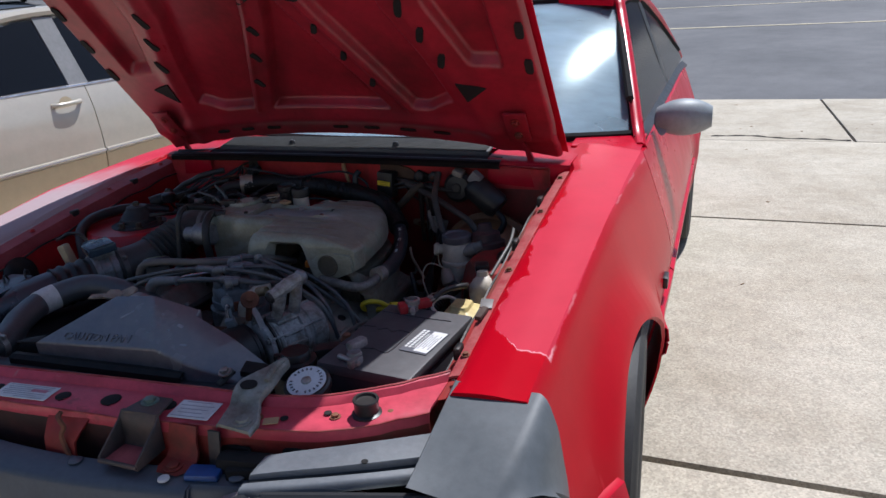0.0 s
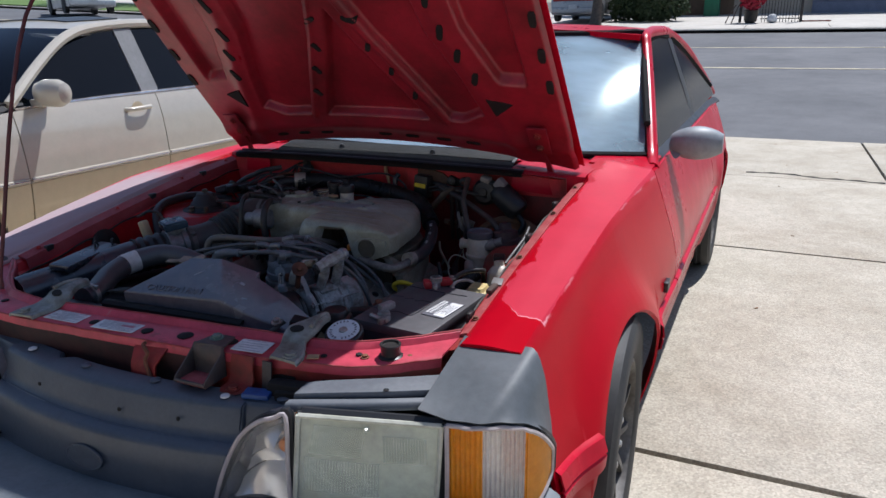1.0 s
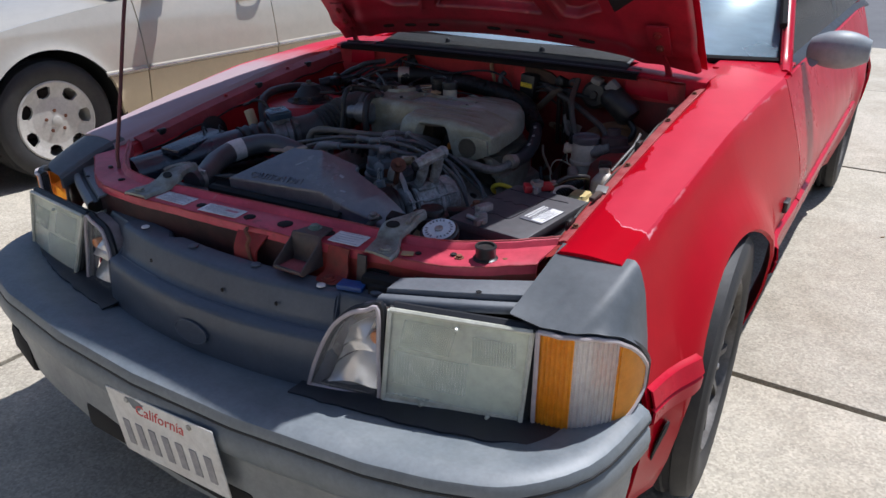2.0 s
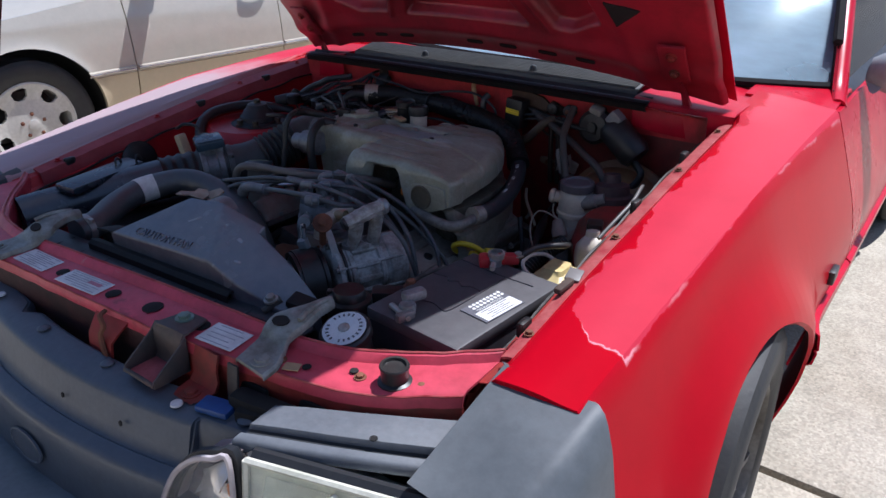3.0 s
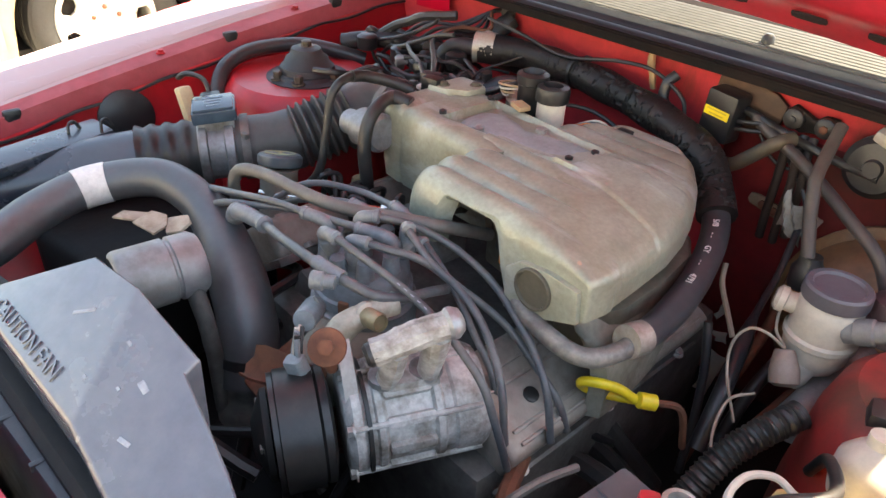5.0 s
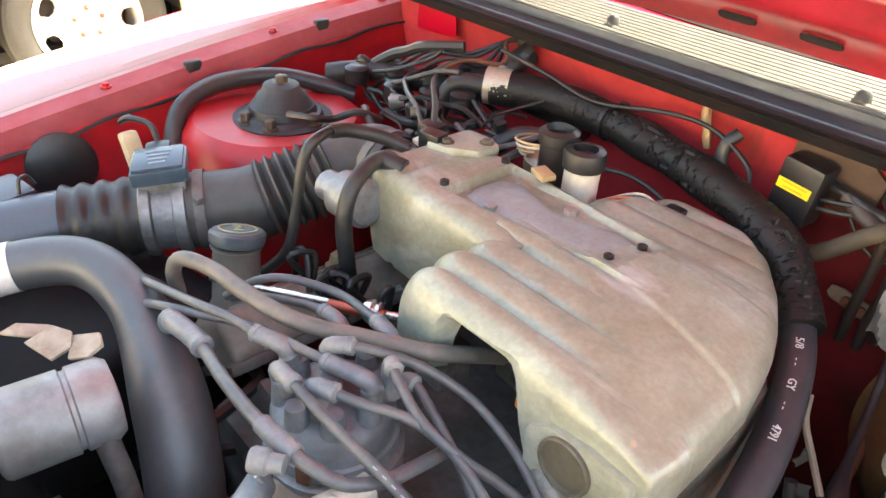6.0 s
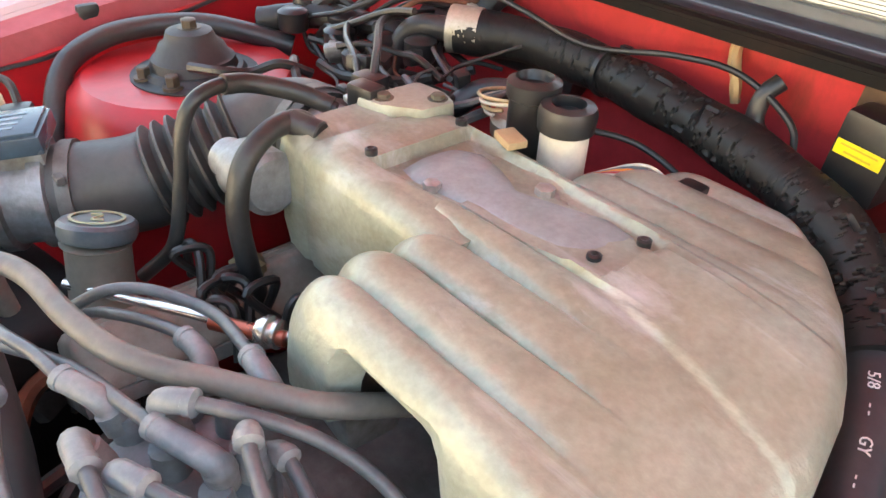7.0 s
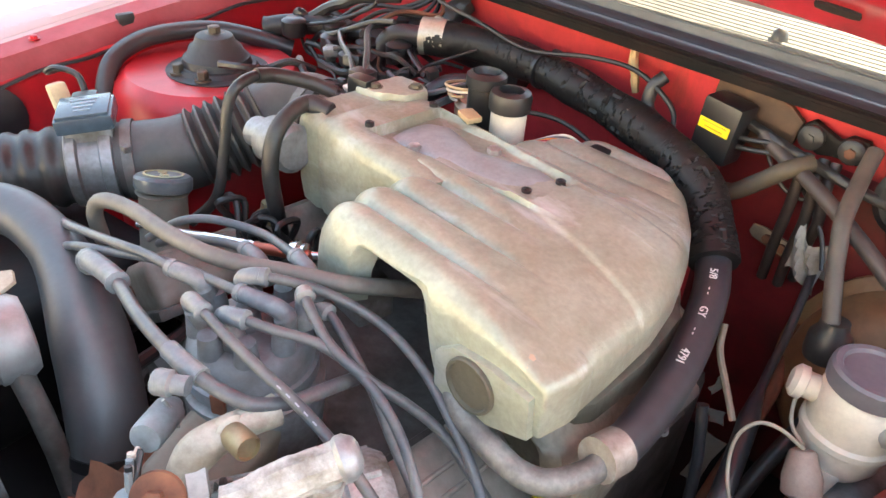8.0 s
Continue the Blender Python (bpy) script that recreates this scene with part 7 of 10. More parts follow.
lead([(0.034, 0.870, 0.728), (0.030, 0.867, 0.750), (0.012, 0.868, 0.755), (-0.015, 0.872, 0.750), (-0.055, 0.874, 0.744), (-0.087, 0.863, 0.743), (-0.112, 0.846, 0.744), (-0.130, 0.825, 0.740), (-0.15, 0.80, 0.72)])
lead([(-0.012, 0.845, 0.725), (-0.030, 0.852, 0.738), (-0.058, 0.850, 0.738), (-0.095, 0.840, 0.730), (-0.14, 0.825, 0.715), (-0.18, 0.82, 0.69)], 0.0043, 0.045)
# coil lead: a long boot at its far end, round the front of the cap and away to the back
lead([(-0.150, 0.745, 0.715), (-0.123, 0.739, 0.735), (-0.078, 0.742, 0.740), (-0.012, 0.733, 0.752), (0.038, 0.730, 0.758), (0.075, 0.732, 0.760), (0.105, 0.738, 0.757), (0.127, 0.752, 0.750), (0.136, 0.778, 0.742), (0.134, 0.81, 0.733), (0.128, 0.84, 0.72)], 0.0056, 0.085, "coil_lead")
part("coil_sleeve", tube([(0.052, 0.7305, 0.7595), (0.075, 0.732, 0.760), (0.092, 0.735, 0.759)], 0.0075, 4, 12), BOOT, dist)
part("cap_screw", turned([(0.0085, 0), (0.0095, 0.002), (0.0095, 0.012), (0.0070, 0.014), (0.0070, 0.024)], (0.078, 0.708, 0.762), (0.75, 0.6, 0.0), 14), BOOT, dist)
# thick braided line that runs across in front of the manifold
part("cross_hose", tube([(-0.205, 0.775, 0.70), (-0.200, 0.772, 0.735), (-0.184, 0.777, 0.755), (-0.147, 0.789, 0.759), (-0.092, 0.795, 0.761), (-0.045, 0.806, 0.760), (-0.015, 0.823, 0.757), (0.010, 0.843, 0.755), (0.037, 0.862, 0.754), (0.058, 0.882, 0.750), (0.070, 0.915, 0.738), (0.078, 0.955, 0.72)], 0.0078, 8, 12), mat("brown_dusty_hose", (0.13, 0.115, 0.10), 0.5, dark=(0.20, 0.17, 0.14), scale=14, amount=0.9, grain=120, bump=0.25), engine, "thick dusty brown hose")
# fuel rail
rail_ob = part("fuel_rail", rod((-0.225, 0.818, 0.692), (-0.03, 0.928, 0.708), 0.0042), CHROME, engine, "bright fuel rail with red tint")
part("rail_valve", turned([(0.005, -0.009), (0.010, -0.008), (0.0125, -0.003), (0.0125, 0.001), (0.009, 0.003), (0.011, 0.006), (0.011, 0.009), (0.005, 0.011)], (-0.060, 0.911, 0.7055), (0.195, 0.11, 0.016), 18), CHROME, rail_ob)
part("rail_sleeve", rod((-0.10, 0.885, 0.702), (-0.045, 0.916, 0.7065), 0.0062), mat("copper_red", (0.45, 0.12, 0.08), 0.3, metal=0.8), rail_ob)
part("injector", block((0.024, 0.03, 0.03), pose(0.118, 0.948, 0.735, 0, 10, 0), 0.006), BLACK_PLASTIC, engine)
part("injector", turned([(0.006, 0), (0.0065, 0.010), (0.004, 0.014)], (0.132, 0.922, 0.722), (0.1, 0, 1), 12), ORANGE, engine, "orange injector collar")

# compressor with clutch and belt pulley
DUSTALU = mat("chalky_alloy", (0.47, 0.455, 0.43), 0.6, metal=0.15, dark=(0.15, 0.12, 0.09), scale=34, amount=1.0, grain=150, bump=0.5, depth=0.003, gritty=0.3)
comp = thing("compressor", "oily chalk-grey air-conditioning compressor with black clutch", "compressor", (0.165, 0.74, 0.45))
ca, cd = Vector((0.128, 0.668, 0.634)), Vector((0.42, 0.90, 0.03)).normalized()
side, up = cd.cross(Vector((0, 0, 1))).normalized(), cd.cross(Vector((0, 0, 1))).cross(cd).normalized()
part("body", turned([(0.040, 0.028), (0.050, 0.030), (0.0555, 0.036), (0.0555, 0.044), (0.0520, 0.047), (0.0520, 0.056), (0.0550, 0.058), (0.0550, 0.064), (0.0505, 0.068), (0.0505, 0.112), (0.0550, 0.115), (0.0550, 0.121), (0.0515, 0.124), (0.0515, 0.132), (0.0545, 0.135), (0.0545, 0.160), (0.0500, 0.168), (0.0300, 0.172)], ca, cd, 40), DUSTALU, comp)
for k in range(9):
    a = -1.0 + k * 0.52
    rad = side * math.cos(a) + up * math.sin(a)
    q = ca + cd * 0.090 + rad * 0.0525
    part("lug", block((0.011, 0.046, 0.009), facing(q, rad.cross(cd), rad), 0.003), DUSTALU, comp)
    if k % 2:
        part("long_bolt", rod(ca + cd * 0.034 + rad * 0.0548, ca + cd * 0.16 + rad * 0.0548, 0.0030, 8), DUSTALU, comp)
        part("lug_bolt", hexbolt(ca + cd * 0.034 + rad * 0.0552, -cd, 0.0055, 0.006), STEEL, comp)
part("snap_ring", turned([(0.0556, 0.0475), (0.0575, 0.048), (0.0575, 0.0515), (0.0556, 0.052)], ca, cd, 40), RUBBER, comp)
pul = part("pulley", turned([(0.018, -0.050), (0.030, -0.050), (0.033, -0.044), (0.034, -0.038), (0.047, -0.036), (0.050, -0.034), (0.052, -0.036), (0.0575, -0.036), (0.0575, -0.031), (0.0535, -0.027), (0.0575, -0.023), (0.0535, -0.019), (0.0575, -0.015), (0.0535, -0.011), (0.0575, -0.007), (0.0535, -0.003), (0.0575, 0.001), (0.0535, 0.005), (0.0575, 0.009), (0.0575, 0.016), (0.040, 0.020)], ca, cd, 48), BLACK_PLASTIC, comp)
part("belt", turned([(0.0570, -0.030), (0.0600, -0.030), (0.0600, 0.006), (0.0570, 0.006)], ca, cd, 48), RUBBER, pul)
part("clutch_plate", turned([(0.010, -0.053), (0.016, -0.056), (0.044, -0.044), (0.045, -0.038), (0.030, -0.038)], ca, cd, 40), MATTE_BLACK, pul)
for k in range(3):
    a = k * 2.09 + 0.4
    part("clutch_rivet", hexbolt(ca - cd * 0.046 + (side * math.cos(a) + up * math.sin(a)) * 0.032, -cd, 0.005, 0.004), ALU_DARK, pul)
# twin-legged port casting on top
def casting(points, r, sides, seed, name, material, parent, label=""):
    """A roughly faceted cast arm through the points."""
    line = spline(points, 5)
    rows = []
    for i, (q, (t, u, w)) in enumerate(zip(line, frames(line))):
        rows.append([q + (u * math.cos(a) + w * math.sin(a)) * r(i / (len(line) - 1)) * (1 + 0.10 * noise.noise(q * 90 + Vector((seed, k % sides, 0)))) for k, a in enumerate(2 * math.pi * k / sides for k in range(sides))])
    return part(name, rings(rows), material, parent, label, angle=32)


head = casting([(0.186, 0.700, 0.747), (0.192, 0.712, 0.751), (0.199, 0.730, 0.757), (0.207, 0.748, 0.762), (0.213, 0.762, 0.765)], lambda t: 0.0130 if abs(t - 0.5) > 0.12 else 0.0138, 9, 1, "port_block", DUSTALU, comp, "lumpy chalk-grey twin port casting")
for j, (top, foot_s) in enumerate((((0.194, 0.718, 0.748), 0.072), ((0.210, 0.753, 0.757), 0.112))):
    top = Vector(top)
    foot = ca + cd * foot_s + up * 0.046 + side * 0.012
    casting([top, top.lerp(foot, 0.35) + side * 0.004, top.lerp(foot, 0.7) + side * 0.003, foot], lambda t: 0.0135 - 0.0035 * t + 0.004 * max(0, t - 0.75), 10, 5 + j, "port_column", DUSTALU, head)
    part("port_flange", turned([(0.012, 0), (0.0165, 0.002), (0.0165, 0.009), (0.012, 0.011)], foot + up * 0.004, up, 14), ALU_GREY, head)
part("dark_plug", turned([(0.0095, 0), (0.0115, 0.002), (0.0115, 0.014), (0.0085, 0.017)], (0.190, 0.708, 0.7495), (-0.35, -0.90, -0.25), 14), RUBBER, head)
part("end_cap", turned([(0.0125, 0), (0.0150, 0.003), (0.0150, 0.008), (0.0110, 0.014), (0.0060, 0.016)], (0.213, 0.760, 0.765), (0.35, 0.9, 0.2), 16), ALU_GREY, head)
part("port_saddle", block((0.040, 0.055, 0.016), facing(ca + cd * 0.096 + up * 0.050 + side * 0.008, cd.cross(up), up), 0.006), DUSTALU, head)
# sloping suction elbow with its brass plug
elb = part("suction_elbow", tube([(0.118, 0.700, 0.700), (0.120, 0.708, 0.722), (0.124, 0.722, 0.733), (0.128, 0.745, 0.737), (0.131, 0.768, 0.737)], lambda t: 0.0125 + 0.0015 * math.sin(6 * t), 6, 16, None, True, 0.08), mat("cream_alloy", (0.46, 0.42, 0.34), 0.6, metal=0.15, dark=(0.24, 0.20, 0.15), scale=28, amount=0.9, grain=130, bump=0.4), comp, "chalky suction elbow")
part("brass_plug", turned([(0.0085, 0), (0.0095, 0.002), (0.0095, 0.024), (0.0080, 0.026), (0.0080, 0.022), (0, 0.022)], (0.130, 0.733, 0.738), (0.85, -0.02, 0.22), 18), BRASS, elb)
part("plug_seat", turned([(0.013, 0), (0.013, 0.006), (0.010, 0.008)], (0.126, 0.734, 0.737), (0.85, -0.02, 0.22), 18), MATS["cream_alloy"], elb)
part("strap", sheet([[Vector((0.128, 0.706, 0.728)).lerp(Vector((0.168, 0.690, 0.676)), t) + Vector((0.4, 0.9, 0)) * 0.0065 * u + Vector((0.004, -0.002, 0.004)) * math.sin(math.pi * t) for u in (-1, -0.5, 0.5, 1)] for t in (0, 0.2, 0.4, 0.6, 0.8, 1)], thick=0.004, away=(-0.3, 0.4, -0.5)), mat("pale_strap", (0.50, 0.49, 0.47), 0.5, metal=0.2, dark=(0.30, 0.27, 0.24), scale=30, amount=0.8), comp, "pale bolted strap")
disc = part("rust_disc", turned([(0.0165, 0), (0.0175, 0.002), (0.0165, 0.004), (0.008, 0.006), (0.0065, 0.007), (0.0065, 0.013), (0.004, 0.014), (0, 0.014)], (0.158, 0.672, 0.750), (0.55, -0.55, 0.62), 26), RUST, comp, "rusty round dished washer")
part("hex_nut", turned([(0.0075, 0.006), (0.0075, 0.012), (0.006, 0.013)], (0.158, 0.672, 0.750), (0.55, -0.55, 0.62), 6), RUST, disc)
part("disc_stem", rod((0.158, 0.672, 0.750), (0.135, 0.690, 0.700), 0.006), RUST, disc)
plugb = part("loom_plug", turned([(0.011, 0), (0.012, 0.003), (0.012, 0.036), (0.009, 0.040), (0.006, 0.046)], (0.090, 0.690, 0.728), (-0.62, 0.74, -0.25), 14), mat("blue_grey_plug", (0.25, 0.28, 0.29), 0.5, dark=(0.12, 0.12, 0.12), scale=30, amount=0.8, bump=0.2), comp, "dirty blue-grey wiring plug")
part("plug_clip", tube([(0.074, 0.712, 0.738), (0.078, 0.716, 0.726), (0.082, 0.716, 0.714)], 0.0016, 4, 6), STEEL, plugb)
for k in range(6):
    part("plug_wire", tube([(0.094 + 0.002 * (k % 3), 0.684 - 0.002 * (k // 3), 0.728 - 0.004 * (k // 3)), (0.104 + 0.003 * (k % 3), 0.672, 0.722 - 0.003 * k), (0.106 + 0.002 * k, 0.668, 0.706 - 0.002 * k), (0.104 + 0.003 * k, 0.670, 0.68)], 0.0021, 5, 6), (CREAM, RUBBER, HOSE, WIRE)[k % 4], plugb)
term = part("terminal", prism([(-0.009, -0.007), (0.006, -0.007), (0.009, -0.003), (0.009, 0.007), (-0.006, 0.007), (-0.009, 0.003)], -0.020, 0.016, None, 0.002), MATS["blue_grey_plug"], plugb)
term.matrix_basis = pose(0.112, 0.668, 0.694, 10, -12, 30)
for k in range(7):
    part("torn_sheath", tube([(0.096 + 0.0022 * k, 0.679 - 0.0015 * k, 0.728 + 0.003 * (k % 2)), (0.098 + 0.0024 * k, 0.674 - 0.001 * k, 0.716), (0.101 + 0.0020 * k, 0.670, 0.704 + 0.002 * (k % 3))], 0.0026, 4, 6, None, True, 0.3), (MATS["blue_grey_plug"], CREAM, RUBBER)[k % 3], plugb)
part("rust_plate", sheet([[(0.035 + 0.085 * u + 0.004 * math.sin(9 * v), 0.642 + 0.030 * u + 0.022 * v, 0.652 + 0.026 * v * v + 0.010 * u - 0.004 * math.sin(7 * u + 3 * v)) for u in (0, 0.15, 0.4, 0.7, 0.9, 1)] for v in (0, 0.2, 0.5, 0.8, 1)], thick=0.004), RUST, comp, "rusty bent bracket")
part("mount", block((0.075, 0.10, 0.05), pose(0.065, 0.745, 0.640, 5, 10, 25), 0.012, None, 3), mat("tan_grey_casting", (0.22, 0.19, 0.145), 0.6, metal=0.2, dark=(0.17, 0.13, 0.1), scale=20, bump=0.3), comp)

# belt tensioner and its bracket in front
tens = thing("idler_bracket", "light grey cast idler housing with a rounded nose", "engine bracket", (-0.11, 0.64, 0.5))
part("barrel", turned([(0.012, 0.012), (0.026, 0.010), (0.030, -0.002), (0.034, 0.0), (0.036, 0.004), (0.036, 0.053), (0.0335, 0.0545), (0.0335, 0.0575), (0.036, 0.059), (0.036, 0.082), (0.031, 0.089), (0.015, 0.091)], (-0.104, 0.584, 0.708), (0.10, 1.0, 0.0), 32), mat("light_cast", (0.36, 0.365, 0.37), 0.5, metal=0.5, dark=(0.22, 0.2, 0.18), scale=14, amount=0.8, bump=0.25), tens)
part("leg", rings([[(x + w * math.cos(a), y + 0.010 * math.sin(a), z) for a in [2 * math.pi * k / 14 for k in range(14)]] for x, y, z, w in ((-0.082, 0.652, 0.705, 0.018), (-0.076, 0.654, 0.680, 0.014), (-0.066, 0.656, 0.650, 0.010), (-0.060, 0.658, 0.60, 0.009), (-0.058, 0.658, 0.52, 0.012))]), ALU_DARK, tens)
TORN = mat("torn_tan_cover", (0.40, 0.33, 0.25), 0.7, dark=(0.2, 0.14, 0.1), scale=40, amount=0.9, bump=0.3)
for x, y, z, w, h, t in ((-0.150, 0.648, 0.742, 0.034, 0.028, 25), (-0.128, 0.668, 0.742, 0.028, 0.030, -30), (-0.178, 0.640, 0.738, 0.050, 0.014, 60)):
    part("broken_cover", prism([(-w / 2, -h / 2), (w * 0.35, -h / 2), (w / 2, h * 0.1), (w * 0.2, h / 2), (-w * 0.3, h * 0.35)], -0.002, 0.002, None, 0.001), TORN, tens).matrix_basis = pose(x, y, z, 20, 15, t)
part("bolt_head", hexbolt((-0.1025, 0.596, 0.708), (0, -1, 0), 0.010, 0.010), STEEL, tens)
part("idler_pulley", turned([(0.02, -0.02), (0.045, -0.02), (0.045, 0.012), (0.02, 0.012)], (-0.075, 0.60, 0.585), (0, 1, 0), 32), BLACK_PLASTIC, tens)

# ---- hoses ----
rh = thing("radiator_hose", "thick black upper radiator hose with a white band", "hose", (-0.2, 0.65, 0.66))
rpts = [(-0.285, 0.462, 0.690), (-0.292, 0.505, 0.692), (-0.322, 0.570, 0.704), (-0.330, 0.640, 0.714), (-0.288, 0.712, 0.720), (-0.208, 0.733, 0.703), (-0.125, 0.722, 0.667), (-0.066, 0.705, 0.612), (-0.046, 0.690, 0.552)]
part("hose", tube(rpts, lambda t: 0.0255 + 0.0095 * min(1, max(0, (t - 0.58) / 0.2)), 8, 22), mat("sheen_hose", (0.048, 0.051, 0.056), 0.46, dark=(0.100, 0.097, 0.093), scale=8, amount=0.7, grain=120, bump=0.2, spec=1.0), rh)
bl = spline(rpts, 8)
part("white_band", tube([bl[22] + (bl[22] - bl[21]) * 0, bl[23], bl[24], bl[25], bl[26]], 0.0265, 2, 20), mat("white_tape", (0.72, 0.70, 0.66), 0.5, dark=(0.5, 0.46, 0.42), scale=25, amount=0.7), rh)
part("hose_clamp", clamp_band(bl[-5], bl[-5] - bl[-4], 0.0354), RUBBER, rh)
part("hose_clamp", clamp_band(bl[4], bl[4] - bl[3], 0.0262), STEEL, rh)
part("outlet", turned([(0.042, 0), (0.042, 0.02), (0.036, 0.03), (0.034, 0.06)], (-0.05, 0.690, 0.50), (-0.15, 0.1, 1), 24), ALU_DARK, rh)

DUCT = mat("blue_black_duct", (0.030, 0.036, 0.050), 0.28, dark=(0.055, 0.060, 0.072), scale=9, amount=0.6, grain=80, bump=0.15, spec=0.8)
it = thing("intake_duct", "black intake duct with airflow meter and corrugated elbow", "air duct", (-0.4, 0.8, 0.65))
part("front_duct", tube([(-0.50, 0.455, 0.668), (-0.485, 0.53, 0.672), (-0.455, 0.62, 0.680), (-0.430, 0.70, 0.688), (-0.412, 0.752, 0.692)], 0.044, 6, 24), DUCT, it)
part("duct_lid", block((0.055, 0.19, 0.016), pose(-0.462, 0.62, 0.722, 1, 4, 12), 0.006), DUCT, it)
for x, y in ((-0.47, 0.66), (-0.455, 0.70)):
    part("duct_clip", tube([(x, y, 0.728), (x - 0.006, y + 0.004, 0.742), (x - 0.012, y + 0.014, 0.742), (x - 0.012, y + 0.02, 0.73)], 0.0025, 4, 6), BLACK_PLASTIC, it)
part("rubber_boot", tube([(-0.418, 0.735, 0.692), (-0.404, 0.765, 0.694), (-0.392, 0.792, 0.696), (-0.381, 0.815, 0.697)], lambda t: 0.046 + 0.0022 * math.cos(t * 25), 10, 28), RUBBER, it)
mafx, mafd = Vector((-0.383, 0.812, 0.697)), Vector((0.45, 0.89, 0.03)).normalized()
meter = part("airflow_meter", turned([(0.048, 0), (0.050, 0.002), (0.050, 0.012), (0.044, 0.014), (0.044, 0.036), (0.050, 0.038), (0.050, 0.050), (0.046, 0.052)], mafx, mafd, 36), ALU_GREY, it, "cast airflow meter with a blue-grey sensor box")
mm = facing(mafx + mafd * 0.026 + Vector((0, 0, 0.058)), mafd, (0, -0.1, 1))
part("sensor_foot", block((0.05, 0.045, 0.016), mm @ pose(0, 0, -0.014), 0.002), ALU_GREY, meter)
part("sensor_box", block((0.062, 0.058, 0.018), mm @ pose(0, 0, 0.004), 0.003), mat("blue_grey_box", (0.045, 0.070, 0.098), 0.24, dark=(0.03, 0.04, 0.05), scale=20, amount=0.6), meter)
part("sensor_lid", block((0.056, 0.052, 0.004), mm @ pose(0, 0, 0.0145), 0.0015), MATS["blue_grey_box"], meter)
for k in range(4):
    part("lid_print", block((0.03 - 0.004 * k, 0.003, 0.0008), mm @ pose(0, 0.014 - 0.009 * k, 0.0168), 0), mat("pale_print", (0.22, 0.28, 0.33), 0.5), meter)
part("sensor_plug", block((0.03, 0.03, 0.026), mm @ pose(-0.005, 0.042, -0.002), 0.006), BLACK_PLASTIC, meter)
part("sensor_cable", tube([mm @ Vector((-0.005, 0.055, 0)), mm @ Vector((-0.012, 0.075, 0.022)), mm @ Vector((-0.035, 0.085, 0.03)), mm @ Vector((-0.05, 0.10, 0.02)), (-0.53, 0.86, 0.76)], 0.004, 6, 8), RUBBER, meter)
part("clamp", clamp_band(mafx + mafd * 0.066, mafd, 0.0475), ALU_DARK, it)
epts = [mafx + mafd * 0.05, mafx + mafd * 0.085, (-0.318, 0.925, 0.708), (-0.295, 0.985, 0.728), (-0.278, 1.03, 0.744), (-0.255, 1.058, 0.752), (-0.222, 1.062, 0.750)]
part("elbow", tube(epts, lambda t: 0.046 + (0.0045 * math.cos((t - 0.36) * 2 * math.pi * 20) if 0.34 < t < 0.66 else 0), 26, 32), mat("dusty_elbow", (0.040, 0.038, 0.037), 0.5, dark=(0.085, 0.078, 0.070), scale=10, amount=0.8, grain=110, bump=0.25), it)
part("clamp", clamp_band((-0.236, 1.062, 0.750), (1, 0.05, 0), 0.047), ALU_DARK, it)
part("snorkel_hose", tube([(-0.485, 0.885, 0.66), (-0.495, 0.895, 0.71), (-0.525, 0.925, 0.755), (-0.545, 0.975, 0.772), (-0.545, 1.03, 0.776), (-0.525, 1.085, 0.775), (-0.49, 1.13, 0.765), (-0.46, 1.17, 0.75)], 0.0125, 8, 14), HOSE, it, "black corrugated hose over the tower")
part("tan_plug", block((0.022, 0.022, 0.075), pose(-0.485, 0.845, 0.720, 4, -16, 0), 0.005), mat("cream_tan_plug", (0.62, 0.50, 0.32), 0.55, dark=(0.45, 0.34, 0.2), scale=25), it, "cream plug")

part("air_box", block((0.22, 0.25, 0.16), pose(-0.345, 0.715, 0.555, 0, 0, 12), 0.02, None, 3), MATTE_BLACK, it, "grimy black air box under the duct")
vac = thing("vacuum_hoses", "two black vacuum hoses arched over the throttle", "hose", (-0.2, 0.95, 0.7))
part("hose", tube([(-0.180, 1.052, 0.798), (-0.205, 1.030, 0.810), (-0.225, 0.990, 0.822), (-0.214, 0.948, 0.824), (-0.214, 0.930, 0.800), (-0.212, 0.920, 0.755), (-0.214, 0.905, 0.700), (-0.235, 0.880, 0.665)], 0.0062, 8, 12), RUBBER, vac)
part("sleeve", tube([(-0.183, 1.05, 0.800), (-0.205, 1.03, 0.810), (-0.222, 0.998, 0.820), (-0.222, 0.972, 0.825)], 0.0085, 6, 12), RUBBER, vac)
part("hose", tube([(-0.150, 1.010, 0.803), (-0.165, 1.005, 0.806), (-0.160, 0.978, 0.806), (-0.152, 0.950, 0.790), (-0.147, 0.937, 0.755), (-0.142, 0.937, 0.710), (-0.146, 0.945, 0.66)], 0.0092, 8, 12), RUBBER, vac)
part("fitting", rod((-0.140, 1.012, 0.801), (-0.166, 1.0, 0.806), 0.011), RUBBER, vac)
part("switch", block((0.03, 0.02, 0.024), pose(-0.168, 1.075, 0.808, 0, 0, 10), 0.004), BLACK_PLASTIC, vac)
part("switch", block((0.03, 0.022, 0.02), pose(-0.205, 1.105, 0.800, 0, 0, 10), 0.004), BLACK_PLASTIC, vac)
